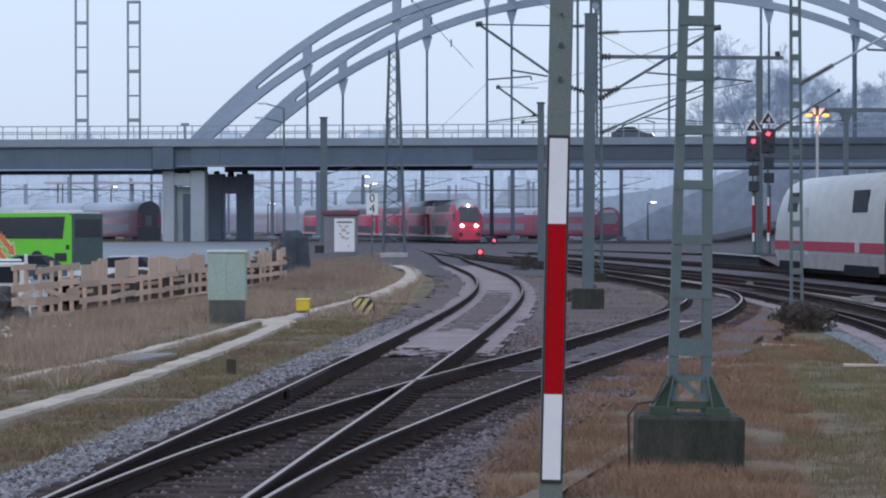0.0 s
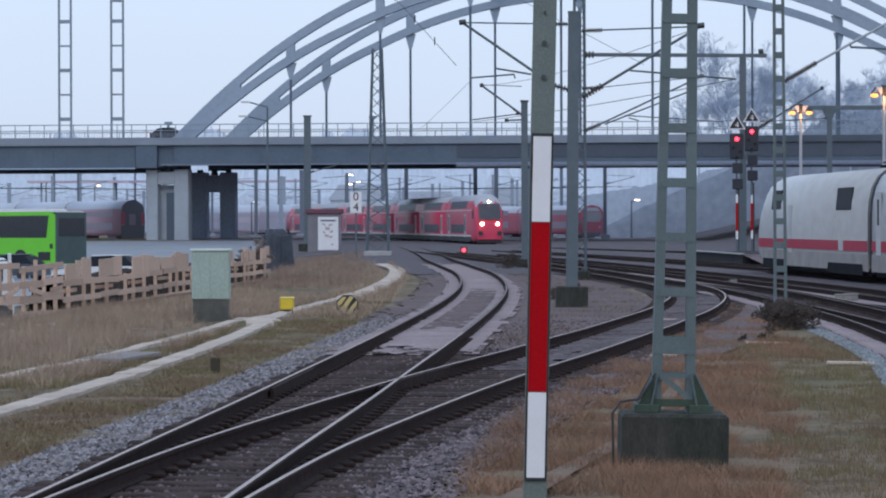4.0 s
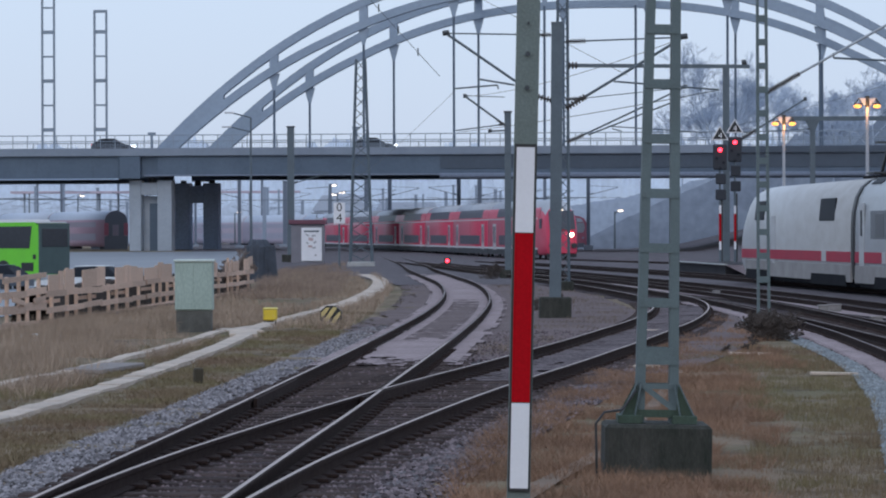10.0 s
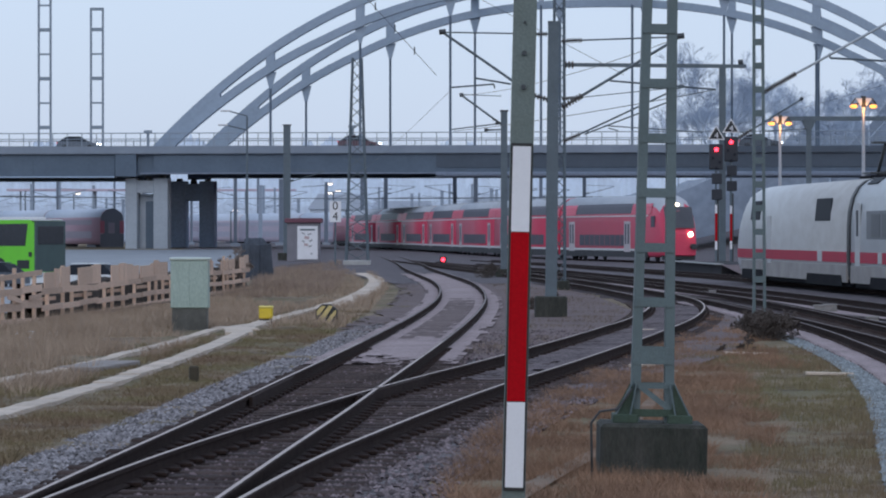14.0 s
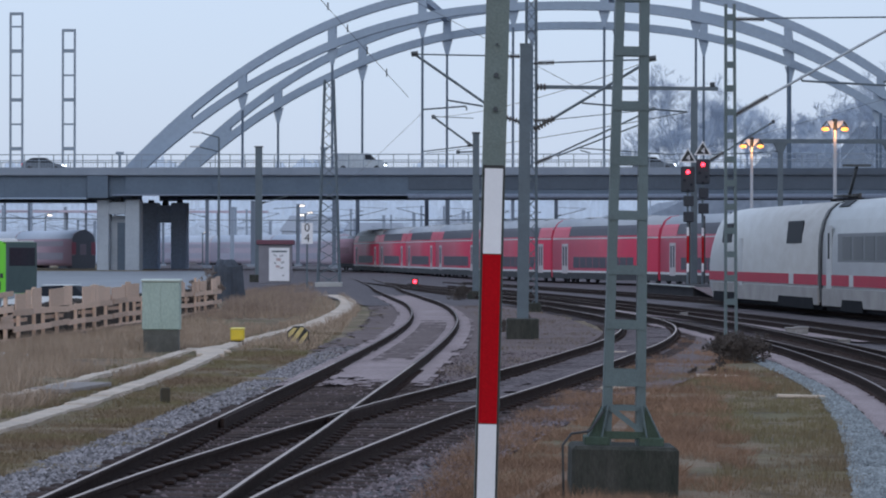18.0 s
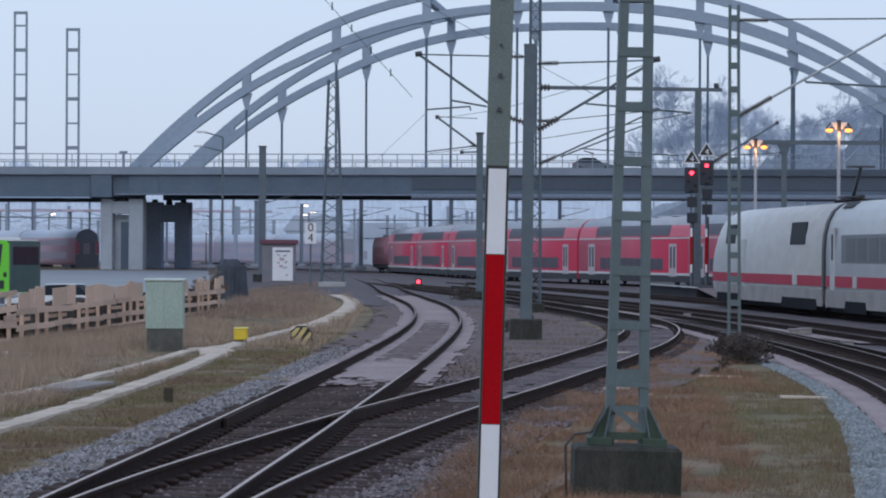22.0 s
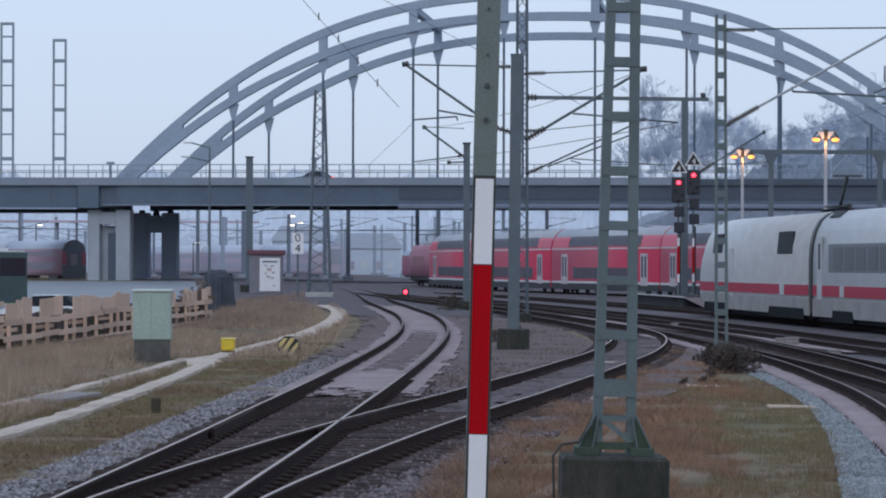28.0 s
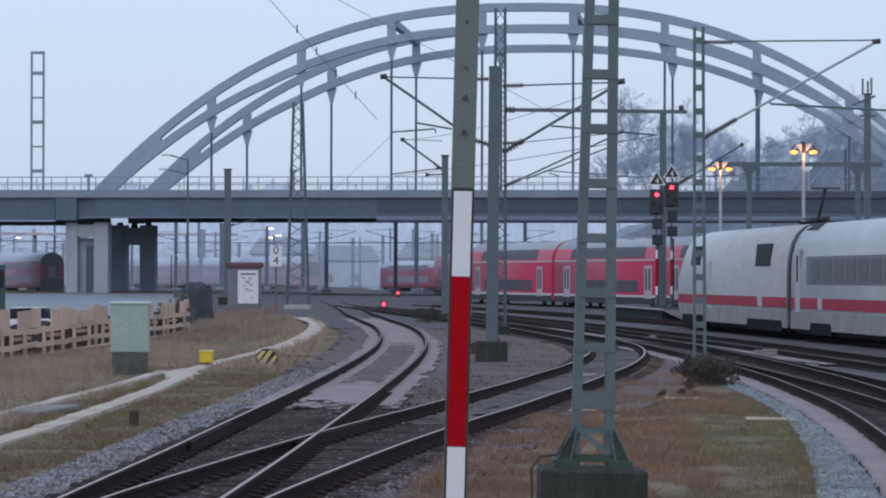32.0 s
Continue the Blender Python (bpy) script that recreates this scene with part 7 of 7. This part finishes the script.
for x, y, h, s in ((-8.7, 126, 1.5, 26), (-8.4, 131, 1.6, 27), (-8.2, 137, 1.5, 28), (-8.6, 143, 1.7, 29), (-8.9, 150, 1.7, 30)):
    b = bare_tree(pose(x, y, -0.6), h * 1.15, 1.3, s, "tangled pale brown brushwood behind the fence", BRUSHWOOD, 0.009, 7, 0.008)
    tagged(b, category="bush", group="brushwood")
    b.name = "brushwood"


draped("dirt_trail", [(26, -0.05, 0.28), (31, 0.78, 1.0), (36, 1.62, 1.8), (44, 2.5, 2.68), (52, 3.3, 3.44), (56, 3.7, 3.82)], 1.0, 0.06, mat("pale_trodden_dirt", (0.25, 0.188, 0.145), 0.95, 0, (0.17, 0.127, 0.098), 1.6, 0.9, 0.5, 25, spec=0.1), "faint pale trail of trodden dirt through the grass", "trail")
# ---- small things at the right-hand tracks ----
WEATHERED = mat("weathered_grey_concrete", (0.27, 0.255, 0.25), 0.9, 0, (0.17, 0.16, 0.155), 4, 0.8, 0.4, 30)
for x, y, w in ((9.3, 119.5, 0.24), (10.35, 95.5, 0.3), (10.75, 96.5, 0.36), (10.2, 82.6, 0.3), (4.1, 215, 0.5), (5.0, 140, 0.3), (4.5, 205, 0.4)):
    ob = thing("track_box", pose(x, y, -0.2), "small pale concrete track-side box", "track box", "track-side boxes")
    part("body", box(B(), 0, 0, 0.12, w, w * 0.8, 0.2, bevel=0.03), WEATHERED, ob)
    part("cover", box(B(), 0, 0, 0.24, w * 1.08, w * 0.88, 0.05, bevel=0.01), WEATHERED, ob)
for x, y, w, r in ((6.1, 54.8, 0.75, 3), (5.6, 64.0, 0.8, 2), (3.35, 58, 0.5, 40), (4.9, 79, 1.0, 4)):
    solid("plank", box(B(), 0, 0, 0.03, w, 0.14, 0.05, bevel=0.01), LID, "pale weathered plank lying in the grass", "plank", "planks in the grass", m=pose(x, y, -0.2, 0, 1.5, r))
draped("pale_gravel", [(88, 11.2, 12.6), (104, 9.9, 11.4), (118, 9.0, 10.7), (134, 7.8, 10.0), (150, 6.8, 8.6)], 1.0, 0.08, PALE, "pale gravel strip between the tracks", "gravel")


# ---- grass ----
def grass(name, spots, tall, wide, material, label, seed, lean=0.5, blades=5):
    """Tufts of thin blades, one triangle each, standing on the ground."""
    rng = np.random.default_rng(seed)
    n = len(spots)
    base = np.repeat(np.array(spots), blades, axis=0)
    k = n * blades
    ang = rng.uniform(0, 2 * np.pi, k)
    out = rng.uniform(0.0, 0.07, k)
    bx, by = base[:, 0] + out * np.cos(ang), base[:, 1] + out * np.sin(ang)
    bz = base[:, 2] - 0.02
    h = tall * base[:, 3] * rng.uniform(0.5, 1.15, k)
    tilt = rng.uniform(0.1, lean, k)
    tx, ty, tz = bx + h * tilt * np.cos(ang), by + h * tilt * np.sin(ang), bz + h
    w = wide * rng.uniform(0.6, 1.3, k)
    side = rng.uniform(0, 2 * np.pi, k)
    dx, dy = w * np.cos(side), w * np.sin(side)
    v = np.empty((k, 3, 3))
    v[:, 0] = np.c_[bx - dx, by - dy, bz]
    v[:, 1] = np.c_[bx + dx, by + dy, bz]
    v[:, 2] = np.c_[tx, ty, tz]
    me = bpy.data.meshes.new(name)
    me.from_pydata(v.reshape(-1, 3).tolist(), [], np.arange(k * 3).reshape(-1, 3).tolist())
    me.materials.append(material)
    return tagged(new(name, me), label, "grass", kind="stuff")


def x_of(points, y):
    return np.interp(y, [p[0] for p in points], [p[1] for p in points])


def scatter(n, x0, x1, y0, y1, keep, seed, patch=0.6, thresh=-0.2):
    rng = np.random.default_rng(seed)
    out = []
    # even in depth as seen from the platform: more near than far
    while len(out) < n:
        y = y0 * (y1 / y0) ** rng.uniform()
        x = rng.uniform(x0, x1)
        if not keep(x, y):
            continue
        c = noise.noise(Vector((x * patch, y * patch * 0.6, seed)))
        if c < thresh:
            continue
        out.append((x, y, ground_height(x, y), 0.65 + 0.7 * max(0, c + 0.35)))
    return out


STRAW = mat("dry_straw_grass", (0.335, 0.205, 0.138), 0.9, 0, (0.18, 0.113, 0.08), 0.55, 0.9, 0, 8, 0.15, island=0.15, spec=0.15)
STRAW_PALE = mat("pale_straw_grass", (0.42, 0.325, 0.25), 0.9, 0, (0.25, 0.185, 0.14), 0.45, 0.9, 0, 8, 0.15, island=0.15, spec=0.15)
GREEN = mat("winter_green_grass", (0.20, 0.175, 0.095), 0.9, 0, (0.205, 0.142, 0.10), 0.3, 1.0, 0, 8, 0.15, island=0.15, spec=0.15)
EDGE_L = [(22, -0.3), (28, -0.1), (33, 0.12), (39.6, 0.5), (47.7, 1.5), (58.8, 2.75), (76.6, 5.35), (90, 6.9)]
EDGE_R = [(22, 3.1), (31.5, 4.05), (36.8, 4.65), (41.2, 5.15), (45.2, 5.57), (49.1, 5.94), (53.9, 6.36), (59.1, 6.7), (64.5, 6.95), (70, 7.1), (74.6, 7.2), (90, 7.2)]
GREEN_L = [(22, 1.8), (31.5, 2.6), (40, 3.6), (46, 4.0), (57, 4.6), (60, 3.9), (66, 3.8), (90, 4.6)]


def in_right(x, y):
    return x_of(EDGE_L, y) < x < x_of(EDGE_R, y)


grass("dry_grass", scatter(9000, -0.6, 6.5, 22, 58, lambda x, y: in_right(x, y) and x < x_of(GREEN_L, y) + 0.3, 3, 0.8, -0.15), 0.17, 0.004, STRAW, "reddish brown dry grass round the mast", 31, 1.6, 8)
grass("dry_grass", scatter(1700, 1.0, 7.2, 58, 92, in_right, 5, 0.8, 0.05), 0.15, 0.008, STRAW, "low brown grass between the tracks", 32)
grass("green_grass", scatter(6000, 1.5, 7, 22, 68, lambda x, y: in_right(x, y) and x > x_of(GREEN_L, y), 7, 0.9, -0.5), 0.12, 0.006, GREEN, "short mossy winter grass", 33)
FENCE_X = [(30, -16), (78, -11.2), (80, -10.4), (138, -7.3), (200, -8.5)]
EDGE_A = [(30, -4.3), (35.6, -4.15), (39, -4.0), (46.2, -3.6), (58.8, -3.1), (76.6, -2.4), (100, -2.0), (124.5, -1.7), (150, -2.3), (200, -4)]
PATH_X = [(30, -6.05), (43, -5.38), (52.2, -4.9), (70.8, -4.42), (82, -4.45), (96.5, -3.9), (110.8, -3.12), (127.4, -2.79), (148.2, -2.74), (188, -4.3)]

SIDE_X = [(50, -6.75), (53, -6.5), (58, -6.02), (63.4, -5.78), (69.6, -5.46), (76, -5.25), (80.3, -5.1), (82.5, -4.75)]


def in_left(x, y):
    return x_of(FENCE_X, y) < x < x_of(EDGE_A, y) and abs(x - x_of(PATH_X, y)) > 0.36 and not (50 < y < 83 and abs(x - x_of(SIDE_X, y)) < 0.27)


grass("dry_grass", scatter(9000, -13, -4, 45, 100, lambda x, y: in_left(x, y) and x < x_of(PATH_X, y) - 0.5, 11, 0.45, -0.05), 0.26, 0.006, STRAW_PALE, "pale dry grass before the fence", 41, 1.2)
grass("dry_grass", scatter(420, -11, -5.6, 56, 84, lambda x, y: in_left(x, y) and x < x_of(PATH_X, y) - 0.9, 12, 0.8, 0.12), 0.42, 0.006, STRAW_PALE, "tall pale straw tufts before the fence", 46, 0.7, 14)
grass("dry_grass", scatter(1500, -11.5, -3.4, 120, 250, lambda x, y: x < x_of([(120, -3.6), (188, -5), (250, -7)], y) and x > x_of([(120, -8.0), (138, -7.4), (160, -8.6), (250, -11.5)], y), 14, 0.4, -0.1), 0.36, 0.010, mat("faded_brown_weeds", (0.33, 0.25, 0.205), 0.9, 0, (0.22, 0.165, 0.135), 0.4, 0.9, 0, 8, 0.15, island=0.25, spec=0.1), "tall brown weeds round the hut", 47, 0.9, 8)
grass("dry_grass", scatter(5000, -10, -2, 80, 195, in_left, 13, 0.3, -0.3), 0.28, 0.010, STRAW_PALE, "brown dry grass beside the curve", 42, 1.0)
grass("green_grass", scatter(7000, -8, -1.8, 32, 100, lambda x, y: in_left(x, y) and x > x_of(PATH_X, y) - 0.6, 17, 0.5, -0.6), 0.10, 0.008, GREEN, "short green grass along the ballast", 43, 1.5, 7)
grass("green_grass", scatter(3500, -11, -4, 36, 70, lambda x, y: in_left(x, y) and x < x_of(PATH_X, y), 19, 0.5, -0.1), 0.14, 0.008, GREEN, "short green grass by the duct lids", 44)


PATCH_L = [(62, 0.2), (72, 1.1), (84, 1.8), (100, 2.2), (125, 2.4), (150, 2.0)]
PATCH_R = [(62, 1.0), (72, 2.3), (84, 4.0), (100, 5.4), (125, 5.6), (150, 4.0)]
grass("dry_grass", scatter(1300, 0, 6, 64, 150, lambda x, y: x_of(PATCH_L, y) < x < x_of(PATCH_R, y), 23, 0.6, -0.05), 0.14, 0.009, mat("grey_dead_grass", (0.21, 0.165, 0.135), 0.9, 0, (0.15, 0.118, 0.098), 0.6, 0.8, 0, 8, 0.15, island=0.35, spec=0.1), "sparse dry grass on the trodden gravel", 45, 1.2)


# ---- loose stones ----
def stones(name, n, keep, x0, x1, y0, y1, size, z, material, label, seed):
    rng = np.random.default_rng(seed)
    octa = np.array([(1, 0, 0), (0, 1, 0), (-1, 0, 0), (0, -1, 0), (0, 0, 1), (0, 0, -1)], float)
    tri = np.array([(0, 1, 4), (1, 2, 4), (2, 3, 4), (3, 0, 4), (1, 0, 5), (2, 1, 5), (3, 2, 5), (0, 3, 5)])
    pts = []
    while len(pts) < n:
        y = y0 * (y1 / y0) ** rng.uniform()
        x = rng.uniform(x0, x1)
        if keep(x, y):
            pts.append((x, y, z(x, y)))
    p = np.array(pts)
    s = size * rng.uniform(0.6, 1.4, (n, 1, 1)) * rng.uniform(0.7, 1.3, (n, 6, 1))
    a = rng.uniform(0, 6.28, n)
    c, d = np.cos(a)[:, None], np.sin(a)[:, None]
    o = octa[None] * s * np.array([1, 0.8, 0.65])
    v = np.stack([o[..., 0] * c - o[..., 1] * d, o[..., 0] * d + o[..., 1] * c, o[..., 2] + 0.25 * o[..., 0] * np.sin(a * 3)[:, None]], -1) + p[:, None]
    f = (tri[None] + 6 * np.arange(n)[:, None, None]).reshape(-1, 3)
    me = bpy.data.meshes.new(name)
    me.from_pydata(v.reshape(-1, 3).tolist(), [], f.tolist())
    me.materials.append(material)
    return tagged(new(name, me), label, "stones", kind="stuff")


STONE = mat("ballast_stone", (0.245, 0.232, 0.245), 0.85, 0, (0.14, 0.13, 0.14), 1.4, 0.6, 0.2, 60, 0.15, island=0.6, spec=0.1)
STONE_DARK = mat("dusty_stone", (0.16, 0.125, 0.133), 0.95, 0, (0.07, 0.054, 0.058), 6, 0.6, 0.2, 60, 0.15, island=0.7, spec=0.1)
STONE_BLUE = mat("fresh_stone", (0.265, 0.29, 0.305), 0.9, 0, (0.165, 0.182, 0.195), 1.5, 0.7, 0.2, 60, 0.15, island=0.35, spec=0.1)
off_a = lambda x, y: x - x_of(LINE_A, y)
off_b = lambda x, y: x - x_of(LINE_B, y)
off_c = lambda x, y: x - x_of(LINE_C, y)
stones("ballast_stones", 18000, lambda x, y: -2.5 < off_a(x, y) < -0.85, -6, 1, 24, 85, 0.032, lambda x, y: -0.205 if off_a(x, y) > -1.95 else -0.205 - 0.2 * (-1.95 - off_a(x, y)), STONE, "loose grey ballast stones on the shoulder", 51)
stones("ballast_stones", 9000, lambda x, y: -0.68 < off_a(x, y) and off_b(x, y) < 1.25 and (abs(off_a(x, y)) < 0.68 or abs(off_b(x, y)) < 0.66 or off_b(x, y) > 0.86 or (off_a(x, y) > 0.84 and off_b(x, y) < -0.84)), -4, 5, 24, 80, 0.03,
       lambda x, y: -0.184, STONE_DARK, "dark dusty stones between the rails", 52)
stones("ballast_stones", 6000, lambda x, y: 0.86 < off_b(x, y) < 2.1, -4, 6, 24, 75, 0.034, lambda x, y: -0.19, mat("rust_tinted_stone", (0.18, 0.15, 0.16), 0.9, 0, (0.11, 0.09, 0.096), 6, 0.6, 0.2, 60, 0.15, island=0.6, spec=0.1), "loose grey stones beside the branching track", 54)
stones("ballast_stones", 10000, lambda x, y: -1.95 < off_c(x, y) < -1.3 and x > x_of(EDGE_R, y) - 0.05, 2, 9, 28, 85, 0.03, lambda x, y: -0.192, STONE_BLUE, "fresh blue-grey ballast stones", 53)


# ---- traffic on the bridge: car, place along the bridge (m) at a time (s), speed ----
TRAFFIC = []
for paint, label, u, t, v, lane, tall in (
        (PAINT_DARK, "dark car crossing the bridge with its lights on", 16.0, 0.0, 16.5, 3.5, 0),
        (PAINT_DARK, "dark car crossing the bridge", 1.8, 6.0, 16.5, 3.5, 0),
        (PAINT_GREY, "grey car crossing the bridge", -8.0, 10.0, 16.5, 6.0, 0),
        (PAINT_DARK, "dark car crossing the bridge with its lights on", -35.7, 10.0, 17.2, 3.5, 0),
        (mat("maroon_car_paint", (0.12, 0.06, 0.075), 0.35), "maroon car crossing the bridge with its lights on", -25.2, 13.0, 16.3, 3.5, 0),
        (PAINT_GREY, "grey car crossing the bridge", -39.0, 14.0, 16.0, 3.5, 0),
        (PAINT_GREY, "grey car crossing the bridge", -39.7, 18.0, 14.5, 3.5, 0),
        (PAINT_SILVER, "pale delivery van crossing the bridge", -5.8, 18.0, 16.5, 3.5, 0.4),
        (PAINT_GREY, "dark grey car crossing the bridge towards the town", -11.9, 28.0, -21.7, 17.5, 0)):
    ob = motor_car("motor_car" if not tall else "delivery_van", BRIDGE @ pose(u, lane, 10.66), paint, label, "cars on the bridge", tall, 4.4 if not tall else 5.2, True)
    TRAFFIC.append((ob, u, t, v, lane))


def motions():
    times = [0.0, 0.1, *[float(k) for k in range(1, 32)], 31.9, 32.0]
    for ob, back, reach in cars:
        walk(ob, [(float(t), car_pose(HEAD_START + SPEED * t - back, reach)) for t in times])
    for ob, u, t0, v, lane in TRAFFIC:
        walk(ob, [(t, BRIDGE @ pose(u + v * (t - t0), lane, 10.66, 0, 0, 0 if v > 0 else 180)) for t in times])


motions()
